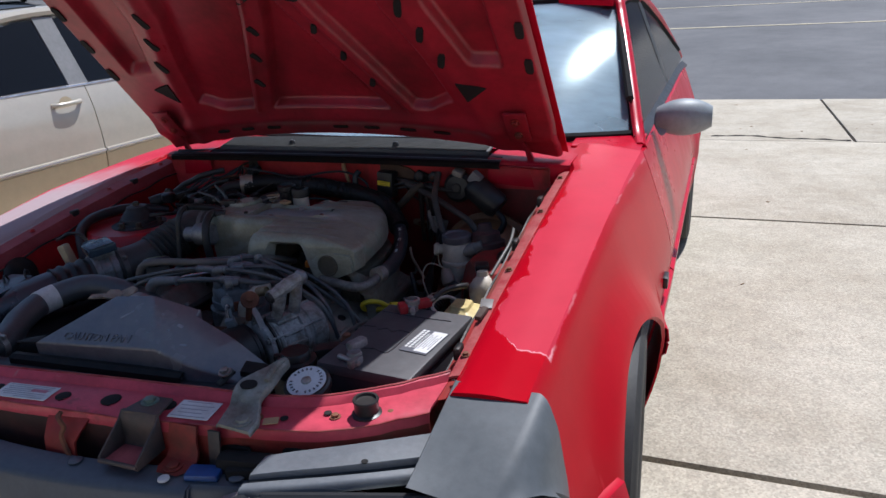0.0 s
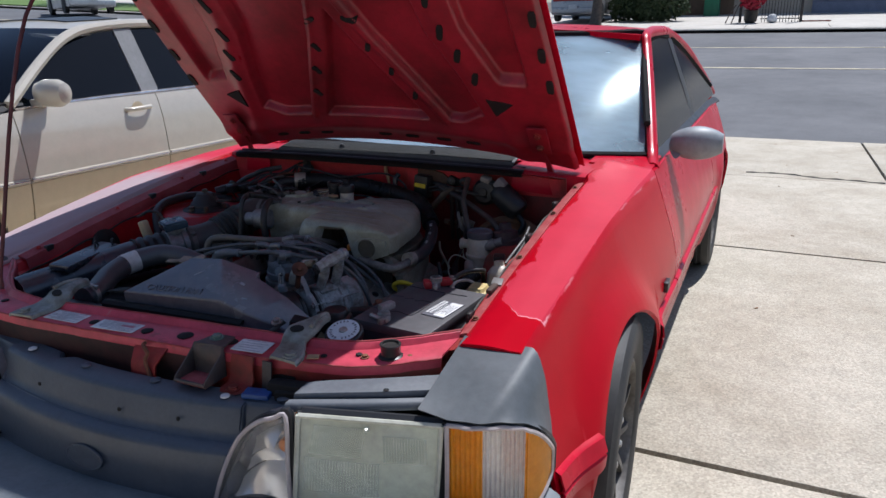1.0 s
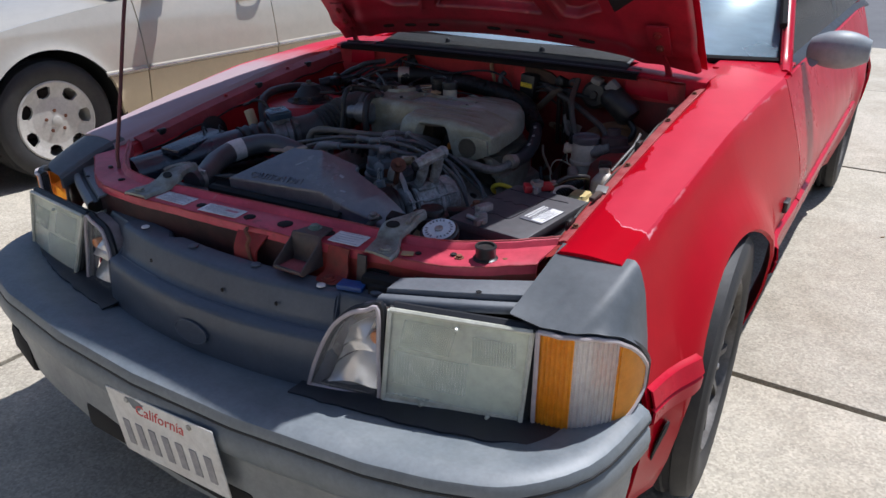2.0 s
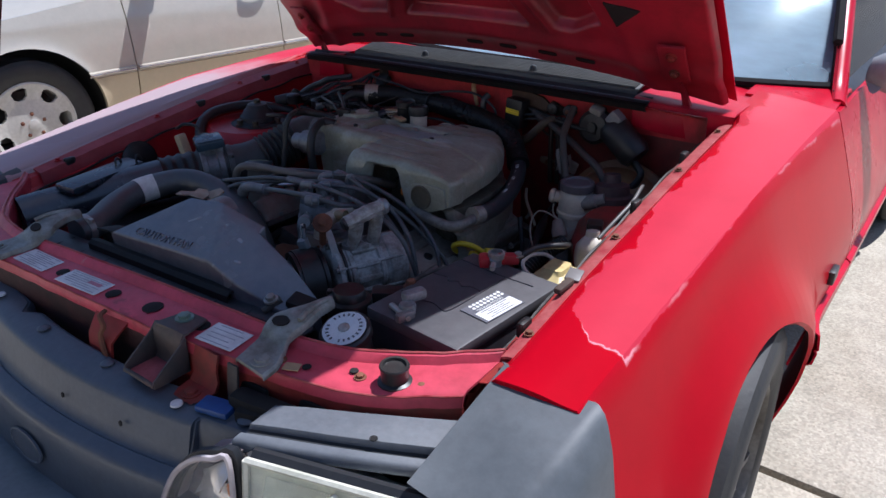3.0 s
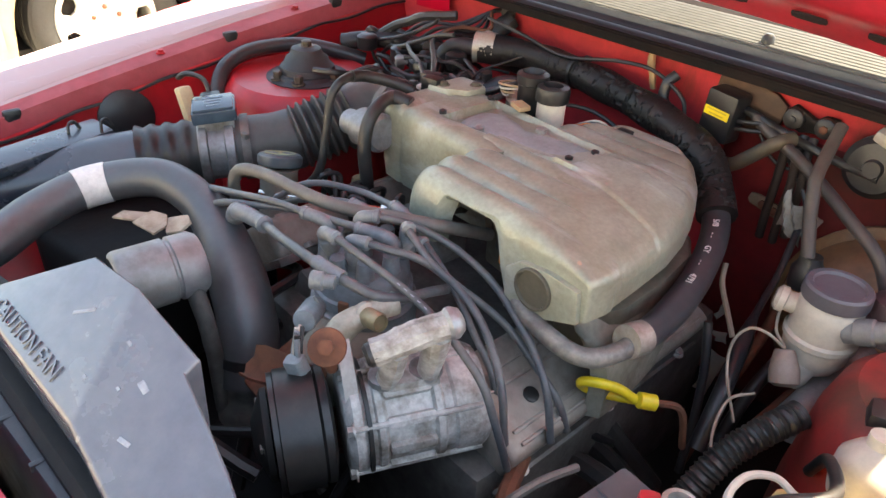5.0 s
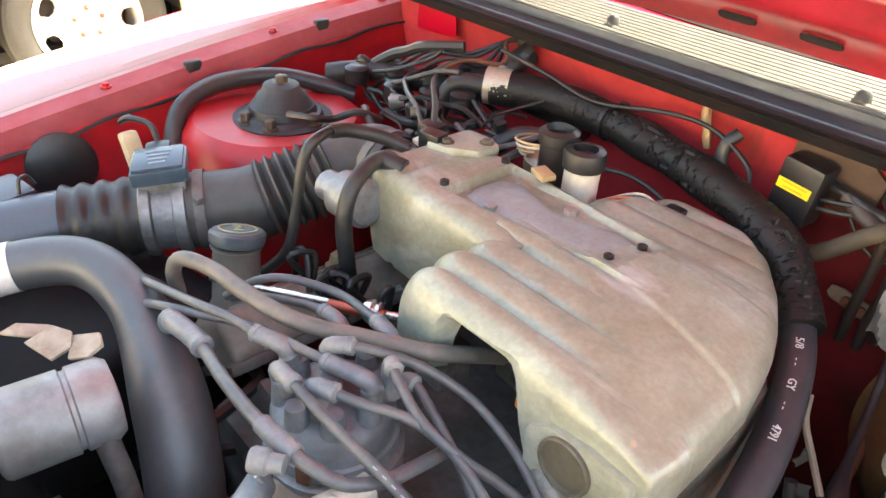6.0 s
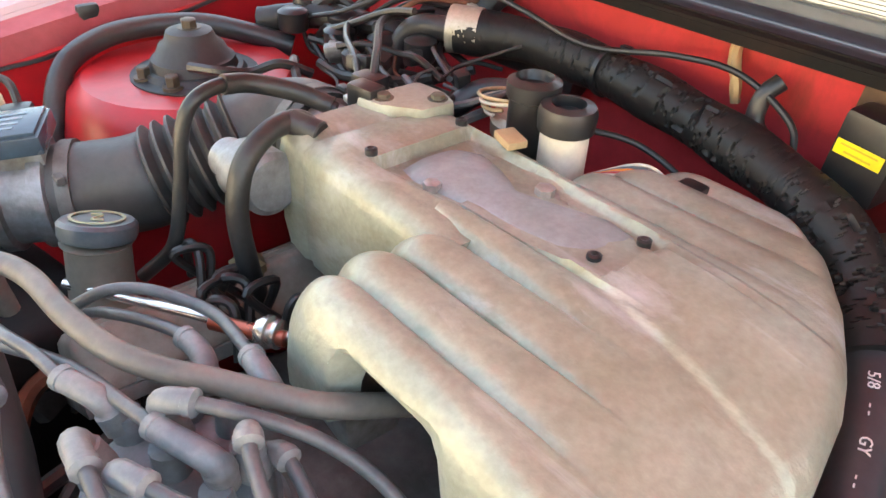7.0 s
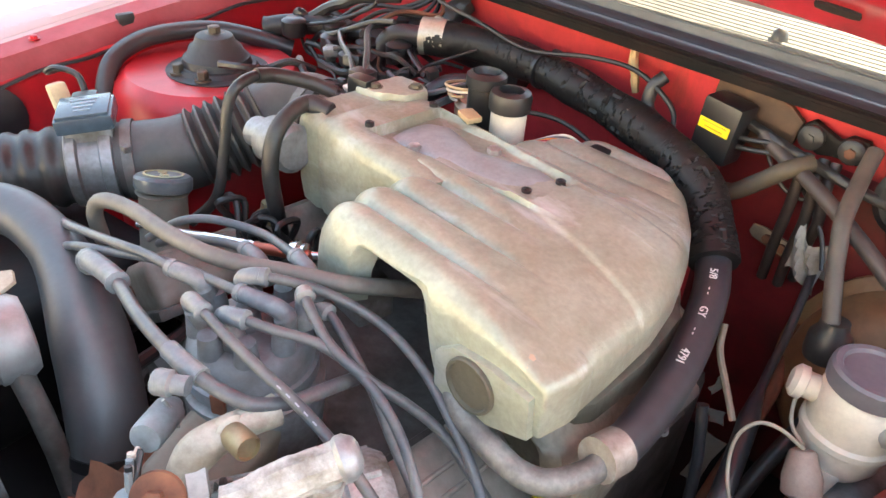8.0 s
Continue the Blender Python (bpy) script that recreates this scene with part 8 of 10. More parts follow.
for k in range(9):
    a = random.uniform(0, 6.28)
    x0, y0 = random.uniform(-0.18, -0.08), random.uniform(0.89, 0.94)
    part("loom_wire", tube([(x0, y0, 0.665), (x0 + 0.02 * math.cos(a), y0 + 0.01, 0.70), (x0 + 0.035 * math.cos(a), y0 + 0.02 * math.sin(a), 0.702), (x0 + 0.05 * math.cos(a), y0 + 0.01, 0.66)], 0.004, 6, 8), RUBBER, vac)
part("brass_sensor", turned([(0.014, 0), (0.014, 0.006), (0.017, 0.008), (0.017, 0.016), (0.012, 0.02), (0.010, 0.03)], (-0.185, 0.955, 0.66), (0, 0, 1), 6), BRASS, vac)

# heater hose with cracked wrap
hh = thing("heater_hose", "black heater hose with cracked foam wrap and steel clamps", "hose", (0.1, 1.2, 0.7))
CRACK = mat("cracked_wrap", (0.0105, 0.0100, 0.0100), 0.50, dark=(0.026, 0.021, 0.018), scale=14, amount=0.6, grain=60, bump=0.25, spec=0.35)


def cracked_tube(points, r, seed):
    """A foam sleeve split into flakes by a net of mostly crosswise cracks, deepest on its outer bend."""
    rnd = random.Random(seed)
    line = spline(points, 64)
    n, seg, cs = len(line), 48, 0.0185
    gone, total = [0.0], 0.0
    for a, b in zip(line, line[1:]):
        total += (b - a).length
        gone.append(total)
    turns = 5
    cells = [[(rnd.uniform(0.15, 0.85), rnd.uniform(0.1, 0.9)) for j in range(turns)] for i in range(int(total / cs) + 3)]
    rows = []
    for i, (q, (t, u, w)) in enumerate(zip(line, frames(line))):
        sv = gone[i] / cs
        row = []
        for k in range(seg):
            a = 2 * math.pi * k / seg
            sw = sv + 0.55 * noise.noise(q * 55 + Vector((3 * math.cos(a), 3 * math.sin(a), 0)))
            av = k / seg * turns
            d = []
            for di in (-1, 0, 1):
                for dj in (-1, 0, 1):
                    ci, cj = int(sw) + di, int(av) + dj
                    if 0 <= ci < len(cells):
                        jx, jy = cells[ci][cj % turns]
                        d.append(math.hypot(ci + jx - sw, 0.62 * (cj + jy - av)))
            d.sort()
            gap = d[1] - d[0]
            worn = 0.15 + 0.85 * min(1, max(0, 3.0 * (noise.noise(q * 16 + Vector((math.cos(a), math.sin(a), 0))) + 0.40)))
            worn *= min(1.0, max(0.2, gone[i] / total * 2.0 - 0.1))
            dip = min(1.0, max(0.0, 1.30 - gap / 0.040)) * worn
            rr = r + 0.0012 * math.sin(gone[i] * 60) - 0.0042 * dip + 0.0005 * noise.noise(q * 120 + Vector((k, 0, 0)))
            row.append(q + (u * math.cos(a) + w * math.sin(a)) * rr)
        rows.append(row)
    return rings(rows)


hpts = [(-0.262, 1.262, 0.806), (-0.205, 1.298, 0.806), (-0.130, 1.318, 0.800), (-0.04, 1.312, 0.796), (0.05, 1.296, 0.790), (0.125, 1.274, 0.783), (0.180, 1.250, 0.768), (0.213, 1.222, 0.745), (0.232, 1.200, 0.730)]
part("wrapped_hose", cracked_tube(hpts, 0.0236, 4), CRACK, hh, angle=28)
ppts = [(0.222, 1.215, 0.734), (0.248, 1.172, 0.718), (0.272, 1.103, 0.705), (0.288, 1.034, 0.702), (0.297, 0.976, 0.706), (0.301, 0.940, 0.713)]
part("plain_hose", tube(ppts, lambda t: 0.0172 - 0.0022 * max(0, (t - 0.7) / 0.3), 8, 18), mat("violet_black_hose", (0.030, 0.031, 0.036), 0.38, dark=(0.070, 0.064, 0.064), scale=9, amount=0.7, bump=0.1), hh)
part("hose_clamp", clamp_band((0.2985, 0.937, 0.712), (-0.10, -0.95, 0.15), 0.0160, 0.024), mat("dull_clamp", (0.42, 0.38, 0.33), 0.5, metal=0.5, dark=(0.25, 0.2, 0.15), scale=40, amount=0.8, bump=0.3), hh)
part("metal_pipe", tube([(0.300, 0.940, 0.713), (0.297, 0.918, 0.706), (0.281, 0.893, 0.700), (0.257, 0.882, 0.702), (0.220, 0.882, 0.708), (0.190, 0.890, 0.712), (0.165, 0.908, 0.713)], 0.0102, 8, 16, None, True, 0.03), mat("dusty_pipe", (0.15, 0.135, 0.12), 0.55, metal=0.3, dark=(0.30, 0.275, 0.24), scale=34, amount=0.95, grain=160, bump=0.35, gritty=0.3), hh)
part("sleeve", clamp_band((-0.256, 1.268, 0.807), (0.8, 0.5, 0), 0.0240, 0.034), mat("cream_steel_sleeve", (0.50, 0.46, 0.38), 0.4, metal=0.4, dark=(0.30, 0.25, 0.18), scale=30, amount=0.8, bump=0.2), hh)
part("elbow_hose", tube([(-0.27, 1.258, 0.806), (-0.305, 1.24, 0.802), (-0.32, 1.225, 0.775), (-0.315, 1.21, 0.73), (-0.30, 1.2, 0.68)], 0.0135, 8, 14), HOSE, hh)
part("tie", clamp_band((-0.098, 1.317, 0.799), (1, -0.1, 0), 0.0235, 0.005), BLACK_PLASTIC, hh)
hl2 = spline(ppts, 8)
HN = Vector((0.05, -0.45, 0.85)).normalized()
for body, k in (("5/8", 7), ("- -", 10), ("GY", 13), ("- -", 16), ("4791", 20)):
    t = (hl2[k + 1] - hl2[k - 1]).normalized()
    n_ = (HN - t * t.dot(HN)).normalized()
    writing("hose_print", body, 0.0105, facing(hl2[k] + n_ * 0.0174, t, n_), WHITE_INK, hh, 0.0004)
part("bypass_pipe", tube([(-0.36, 1.30, 0.79), (-0.30, 1.31, 0.785), (-0.22, 1.335, 0.775), (-0.15, 1.345, 0.765)], 0.020, 6, 14), HOSE, hh)
part("lower_hose", tube([(-0.17, 1.17, 0.77), (-0.15, 1.20, 0.79), (-0.10, 1.215, 0.793), (-0.05, 1.20, 0.775), (-0.03, 1.19, 0.74)], 0.012, 8, 12), HOSE, hh)
part("thin_line", tube([(-0.285, 1.30, 0.845), (-0.20, 1.30, 0.835), (-0.12, 1.305, 0.822), (-0.03, 1.318, 0.836), (0.03, 1.325, 0.836), (0.085, 1.318, 0.815), (0.10, 1.312, 0.79)], 0.003, 8, 8), RUBBER, hh)
part("thin_line", tube([(-0.06, 1.20, 0.79), (0.0, 1.235, 0.785), (0.06, 1.245, 0.76), (0.10, 1.24, 0.73)], 0.003, 8, 8), RUBBER, hh)

# control box on the firewall
relay = thing("control_box", "black control box with a yellow label on a rusty plate", "control box", (0.14, 1.33, 0.78))
part("back_plate", prism([(0.118, 0.800), (0.215, 0.790), (0.222, 0.838), (0.205, 0.850), (0.150, 0.862), (0.122, 0.858)], 1.342, 1.350, None, 0.003, "xz"), mat("rusty_plate", (0.085, 0.040, 0.020), 0.6, dark=(0.04, 0.018, 0.010), scale=14, amount=0.9, bump=0.3), relay)
part("box", block((0.047, 0.034, 0.068), pose(0.150, 1.322, 0.810, 0, 4, -6), 0.005), BLACK_PLASTIC, relay)
yl = part("label", block((0.038, 0.001, 0.012), pose(0.1475, 1.3042, 0.815, 0, 4, -6), 0.0003, None, 1), YELLOW, relay)
for dz, w in ((0.003, 0.030), (-0.0025, 0.022)):
    part("label_print", block((w, 0.0006, 0.0016), pose(0.1475, 1.3035, 0.815 + dz, 0, 4, -6), 0), mat("dim_yellow_print", (0.50, 0.37, 0.03), 0.6, bump=0), yl)
for k, (x, z) in enumerate(((0.178, 0.808), (0.182, 0.798))):
    part("cable", tube([(x - 0.010, 1.318, z), (x + 0.010, 1.316, z + 0.004), (x + 0.030, 1.322, z + 0.006), (x + 0.05, 1.33, z)], 0.0030, 6, 8), RUBBER, relay)
part("plate_bolt", hexbolt((0.192, 1.341, 0.812), (0, -1, 0), 0.0055, 0.005), RUST, relay)

# bits on the firewall
fwb = thing("firewall_harness", "black wiring harness and grommets on the red firewall", "wiring", (-0.3, 1.3, 0.78))
for k in range(14):
    a = [(-0.46 + random.uniform(-0.03, 0.03), 1.22 + random.uniform(-0.04, 0.04), 0.765 + random.uniform(-0.01, 0.02))]
    for j in range(4):
        p = a[-1]
        a.append((p[0] + random.uniform(0.015, 0.055), p[1] + random.uniform(-0.012, 0.035), p[2] + random.uniform(-0.028, 0.030)))
    part("wire", tube(a, random.choice((0.0028, 0.004, 0.0055, 0.008)), 6, 8), random.choice((RUBBER, RUBBER, HOSE, BLACK_PLASTIC)), fwb)
part("loom", tube([(-0.50, 1.15, 0.775), (-0.45, 1.20, 0.785), (-0.39, 1.235, 0.782), (-0.33, 1.262, 0.776), (-0.29, 1.29, 0.79), (-0.28, 1.32, 0.82), (-0.27, 1.345, 0.84)], 0.016, 8, 12, None, True, 0.15), RUBBER, fwb)
for k in range(5):
    z = random.uniform(-0.01, 0.01)
    part("wire", tube([(-0.45 + 0.02 * k, 1.24, 0.79 + z), (-0.41 + 0.02 * k, 1.27, 0.822 + z), (-0.36 + 0.02 * k, 1.30, 0.826 + z), (-0.31, 1.335, 0.845), (-0.285, 1.35, 0.85)], 0.0032, 8, 8), random.choice((RUBBER, RUST, BLACK_PLASTIC)), fwb)
for x, y, z in ((-0.40, 1.205, 0.79), (-0.37, 1.18, 0.785), (-0.445, 1.165, 0.79), (-0.28, 1.225, 0.79), (-0.335, 1.215, 0.78)):
    part("relay", turned([(0.016, 0), (0.018, 0.004), (0.018, 0.022), (0.012, 0.026), (0, 0.026)], (x, y, z - 0.015), (0, 0, 1), 16), BLACK_PLASTIC, fwb)
part("grommet", turned([(0.014, 0), (0.016, 0.005), (0.009, 0.012), (0, 0.012)], (-0.285, 1.352, 0.846), (0, -1, 0), 16), RUBBER, fwb)
part("frayed_strap", tube([(0.012, 1.345, 0.862), (0.014, 1.338, 0.846), (0.022, 1.336, 0.826), (0.026, 1.34, 0.806)], 0.0055, 6, 8, None, True, 0.5), TAN, fwb, "frayed tan strap")
part("clip_hose", tube([(0.062, 1.335, 0.838), (0.055, 1.325, 0.825), (0.058, 1.32, 0.80), (0.085, 1.318, 0.785)], 0.008, 8, 10), HOSE, fwb)
fit = part("fitting_plate", prism([(0.222, 0.836), (0.232, 0.846), (0.246, 0.840), (0.262, 0.834), (0.270, 0.842), (0.288, 0.842), (0.294, 0.826), (0.284, 0.814), (0.262, 0.816), (0.246, 0.812), (0.228, 0.818)], 1.338, 1.348, None, 0.003, "xz"), MATS["grimy_black_flange"], fwb, "oily black clamp plate with two bolts")
for x, z, m_ in ((0.236, 0.829, RUBBER), (0.277, 0.829, RUST)):
    part("fitting", turned([(0.013, 0), (0.013, 0.006), (0.009, 0.009), (0, 0.009)], (x, 1.338, z), (0, -1, 0), 16), RUBBER, fit)
    part("fitting_bolt", hexbolt((x, 1.330, z), (0, -1, 0), 0.0055, 0.004), m_, fit)
part("cross_loom", tube([(0.175, 1.33, 0.822), (0.215, 1.325, 0.815), (0.26, 1.320, 0.808), (0.31, 1.315, 0.802), (0.36, 1.31, 0.80)], 0.0058, 8, 10, None, True, 0.1), RUBBER, fwb)
for x0, x1, z1 in ((0.240, 0.243, 0.70), (0.256, 0.262, 0.70), (0.268, 0.275, 0.715)):
    part("pipe", tube([(x0, 1.335, 0.812), (x0 + 0.003, 1.322, 0.790), (x1, 1.325, 0.750), (x1 - 0.004, 1.335, z1), (x1 - 0.006, 1.345, z1 - 0.05)], 0.0058, 8, 10), mat("brown_black_pipe", (0.030, 0.022, 0.019), 0.5, dark=(0.060, 0.042, 0.034), scale=18, amount=0.8, bump=0.2), fwb)
part("long_hose", tube([(0.192, 1.328, 0.818), (0.212, 1.322, 0.809), (0.265, 1.300, 0.797), (0.312, 1.275, 0.785), (0.361, 1.250, 0.768), (0.41, 1.23, 0.745), (0.44, 1.22, 0.70)], 0.0078, 8, 12), mat("grey_brown_hose", (0.048, 0.038, 0.034), 0.5, dark=(0.085, 0.068, 0.058), scale=12, amount=0.8, bump=0.15), fwb, "dusty grey-brown hose")
part("tan_pipe", tube([(0.172, 1.305, 0.752), (0.190, 1.300, 0.757), (0.214, 1.300, 0.780), (0.236, 1.302, 0.803), (0.250, 1.32, 0.81)], 0.0095, 8, 12), mat("ochre_spotted_pipe", (0.055, 0.048, 0.040), 0.6, dark=(0.11, 0.075, 0.035), scale=16, amount=0.9, bump=0.2), fwb, "dark pipe spotted with ochre")
for k, pts in enumerate(([(0.20, 1.33, 0.80), (0.225, 1.325, 0.775), (0.25, 1.33, 0.765), (0.275, 1.335, 0.78)], [(0.235, 1.33, 0.79), (0.262, 1.325, 0.765), (0.285, 1.32, 0.74), (0.30, 1.31, 0.71)])):
    part("thin_wire", tube(pts, 0.0024, 6, 7), (RUBBER, HOSE)[k], fwb)
part("foil_scrap", block((0.03, 0.004, 0.032), pose(0.292, 1.34, 0.70, 10, 20, 10), 0.002), STEEL, fwb)


# throttle cables, vacuum lines and plugs behind the throttle
tangle = thing("throttle_harness", "tangle of dusty cables and plugs behind the throttle", "wiring", (-0.25, 1.15, 0.72))
for k in range(22):
    p = Vector((random.uniform(-0.36, -0.17), random.uniform(1.09, 1.20), random.uniform(0.765, 0.80)))
    a = random.uniform(0, 6.28)
    pts = [p]
    for j in range(4):
        a += random.uniform(-0.9, 0.9)
        p = p + Vector((0.035 * math.cos(a), 0.030 * math.sin(a), random.uniform(-0.012, 0.014)))
        pts.append(p)
    part("cable", tube(pts, random.choice((0.0018, 0.0025, 0.0035, 0.005)), 6, 7), random.choice((RUBBER, RUBBER, HOSE, BLACK_PLASTIC, WIRE, RUST)), tangle)
for k in range(7):
    part("plug", block((random.uniform(0.014, 0.026), random.uniform(0.014, 0.022), random.uniform(0.012, 0.02)), pose(random.uniform(-0.34, -0.17), random.uniform(1.10, 1.20), random.uniform(0.78, 0.805), random.uniform(-20, 20), random.uniform(-20, 20), random.uniform(0, 90)), 0.003), random.choice((BLACK_PLASTIC, BLACK_PLASTIC, RUBBER, ALU_GREY)), tangle)
part("throttle_cable", tube([(-0.195, 1.10, 0.802), (-0.235, 1.135, 0.818), (-0.29, 1.18, 0.822), (-0.33, 1.235, 0.810), (-0.34, 1.30, 0.80)], 0.0042, 8, 8), RUBBER, tangle)
part("throttle_cable", tube([(-0.20, 1.09, 0.795), (-0.25, 1.12, 0.808), (-0.31, 1.15, 0.808), (-0.37, 1.20, 0.80), (-0.40, 1.28, 0.79)], 0.0036, 8, 8), HOSE, tangle)
part("linkage", prism([(-0.205, 1.075), (-0.175, 1.07), (-0.168, 1.10), (-0.19, 1.115), (-0.21, 1.10)], 0.792, 0.797, None, 0.001), STEEL, tangle)
# lines and scraps low by the near apron
gut = thing("apron_lines", "rusty pipes and torn brackets beside the red apron", "pipes", (0.36, 1.1, 0.5))
for pts, r in (([(0.300, 1.10, 0.655), (0.318, 1.085, 0.60), (0.330, 1.07, 0.53), (0.335, 1.06, 0.46)], 0.0055), ([(0.365, 1.31, 0.66), (0.362, 1.24, 0.60), (0.35, 1.17, 0.54), (0.345, 1.12, 0.46)], 0.0085), ([(0.30, 1.34, 0.62), (0.315, 1.26, 0.57), (0.318, 1.18, 0.52), (0.32, 1.10, 0.44)], 0.0075), ([(0.40, 1.22, 0.58), (0.385, 1.12, 0.55), (0.375, 1.03, 0.53), (0.38, 0.95, 0.47)], 0.006)):
    part("pipe", tube(pts, r, 8, 10), random.choice((RUST, HOSE, MATS["tan_grey_hose"] if "tan_grey_hose" in MATS else HOSE)), gut)
SCRAP = mat("grey_scrap", (0.11, 0.10, 0.085), 0.65, metal=0.2, dark=(0.10, 0.06, 0.045), scale=40)
for x, y, z, w, h, t in ((0.303, 1.13, 0.562, 0.030, 0.060, 12), (0.300, 1.14, 0.612, 0.024, 0.014, -15), (0.290, 1.15, 0.64, 0.013, 0.020, 40)):
    part("torn_bracket", prism([(-w / 2, h / 2), (w * 0.1, h * 0.46), (w / 2, h * 0.5), (w * 0.42, h * 0.1), (w * 0.5, -h * 0.5), (w * 0.3, -h * 0.38), (-w * 0.1, -h * 0.42), (-w * 0.05, -h * 0.05), (-w * 0.42, h * 0.25)], -0.0015, 0.0015, None, 0.0005, "xz"), SCRAP, gut).matrix_basis = pose(x, y, z, -25, t, 10)
part("thin_rod", tube([(0.270, 1.175, 0.690), (0.279, 1.160, 0.671), (0.300, 1.145, 0.650), (0.321, 1.130, 0.630)], 0.0034, 6, 8), MATS.get("tan_rod") or mat("tan_rod", (0.30, 0.24, 0.17), 0.6, dark=(0.1, 0.07, 0.05), scale=20), gut)
part("brake_hose", tube([(0.291, 1.322, 0.700), (0.300, 1.285, 0.676), (0.308, 1.250, 0.655), (0.321, 1.180, 0.638), (0.340, 1.11, 0.62), (0.353, 1.06, 0.60), (0.36, 1.02, 0.55)], lambda t: 0.0045 + 0.0055 * min(1, max(0, t * 9 - 4.0)), 10, 12), HOSE, gut)
part("strap", prism([(-0.032, -0.006), (-0.026, -0.010), (0.02, -0.009), (0.032, -0.004), (0.032, 0.006), (0.022, 0.010), (-0.02, 0.008), (-0.032, 0.004)], -0.002, 0.002, None, 0.001, "xz"), mat("brown_strap", (0.26, 0.19, 0.13), 0.6, metal=0.3, dark=(0.14, 0.08, 0.05), scale=30, amount=0.8), gut).matrix_basis = pose(0.239, 1.345, 0.697, -8, 14, 0)
for dx in (0.004, 0.022):
    part("bolt", turned([(0.0055, 0), (0.0055, 0.003), (0.003, 0.004), (0, 0.004)], (0.239 - 0.014 + dx, 1.342, 0.700 - 0.2 * dx), (0, -1, 0), 10), RUST, gut)
part("crumpled_shield", sheet([[(0.262 + 0.036 * u, 1.322 - 0.012 * math.sin(3.1 * u) + 0.005 * math.sin(9 * u + 7 * v), 0.690 + 0.050 * v + 0.010 * math.sin(4 * u + 2 * v) - 0.012 * u * (1 - v)) for u in [k / 8 for k in range(9)]] for v in [k / 8 for k in range(9)]], thick=0.002), mat("crumpled_grey", (0.34, 0.32, 0.29), 0.6, dark=(0.17, 0.14, 0.11), scale=30, amount=0.8), gut, "crumpled grey metal scrap")

# brake booster, cylinder and wiper motor
brake = thing("brake_cylinder", "brake master cylinder with a cloudy reservoir and grey cap", "brake cylinder", (0.40, 1.15, 0.62))
part("booster", turned([(0.135, 0), (0.142, 0.006), (0.142, 0.016), (0.128, 0.022), (0.122, 0.05), (0.10, 0.078), (0.05, 0.092), (0.03, 0.094)], (0.425, 1.345, 0.595), (-0.05, -1, 0.10), 48), mat("rusty_gold_booster", (0.30, 0.155, 0.070), 0.5, metal=0.15, dark=(0.15, 0.065, 0.035), scale=7, amount=0.9, bump=0.2), brake, "rusty brown brake booster")
part("cylinder", rod((0.43, 1.27, 0.605), (0.43, 1.06, 0.615), 0.022), ALU_GREY, brake)
res = part("reservoir", turned([(0.018, 0.610), (0.027, 0.618), (0.034, 0.632), (0.0355, 0.650), (0.0385, 0.653), (0.0385, 0.659), (0.0355, 0.662), (0.0350, 0.688), (0.0330, 0.700), (0.030, 0.704)], (0.402, 1.150, 0.020), (0, 0, 1), 32), CREAM, brake)
part("cap", turned([(0.030, 0.703), (0.0345, 0.705), (0.0350, 0.711), (0.0345, 0.720), (0.032, 0.7225), (0.027, 0.722), (0.025, 0.719), (0, 0.719)], (0.402, 1.150, 0.020), (0, 0, 1), 28), mat("purple_grey_cap", (0.11, 0.10, 0.11), 0.4, dark=(0.17, 0.155, 0.16), scale=20), brake)
part("side_port", turned([(0.012, 0), (0.012, 0.012), (0.015, 0.013), (0.015, 0.02), (0.010, 0.024)], (0.372, 1.140, 0.704), (-0.85, -0.3, 0.1), 14), CREAM, res)
part("outlet_neck", turned([(0.020, 0), (0.018, 0.02), (0.014, 0.028)], (0.398, 1.130, 0.645), (-0.1, -0.4, -0.8), 18), CREAM, res)
part("level_plug", turned([(0.009, 0), (0.011, 0.002), (0.016, 0.022), (0.016, 0.036), (0.010, 0.040), (0, 0.040)], (0.386, 1.105, 0.668), (0.40, -0.40, -0.75), 12), mat("pink_white_plug", (0.30, 0.24, 0.20), 0.55, dark=(0.19, 0.13, 0.10), scale=30, amount=0.8), brake)
for pts in ([(0.386, 1.106, 0.668), (0.366, 1.095, 0.683), (0.350, 1.085, 0.684), (0.342, 1.075, 0.665), (0.352, 1.058, 0.638), (0.385, 1.03, 0.605)], [(0.384, 1.108, 0.669), (0.366, 1.122, 0.674), (0.358, 1.140, 0.694), (0.366, 1.148, 0.704), (0.380, 1.142, 0.698), (0.392, 1.128, 0.682)], [(0.386, 1.06, 0.63), (0.372, 1.03, 0.628), (0.378, 1.0, 0.60), (0.40, 0.98, 0.57)]):
    part("sensor_wire", tube(pts, 0.0017, 8, 8), mat("dirty_cream_wire", (0.40, 0.34, 0.26), 0.55, dark=(0.2, 0.15, 0.1), scale=30, amount=0.9), brake)
part("corrugated_sleeve", tube([(0.44, 1.03, 0.66), (0.425, 0.99, 0.650), (0.41, 0.95, 0.63), (0.40, 0.91, 0.59)], lambda t: 0.014 + 0.0016 * math.cos(t * 150), 24, 12), RUBBER, brake)
vh = part("vacuum_pipe", tube([(0.300, 1.315, 0.845), (0.304, 1.288, 0.826), (0.312, 1.250, 0.804), (0.320, 1.235, 0.785), (0.328, 1.225, 0.764), (0.338, 1.214, 0.744), (0.347, 1.205, 0.725)], 0.0078, 8, 14), mat("tan_grey_hose", (0.075, 0.060, 0.048), 0.55, dark=(0.045, 0.034, 0.027), scale=16, amount=0.8, bump=0.15), brake, "dusty tan vacuum pipe")
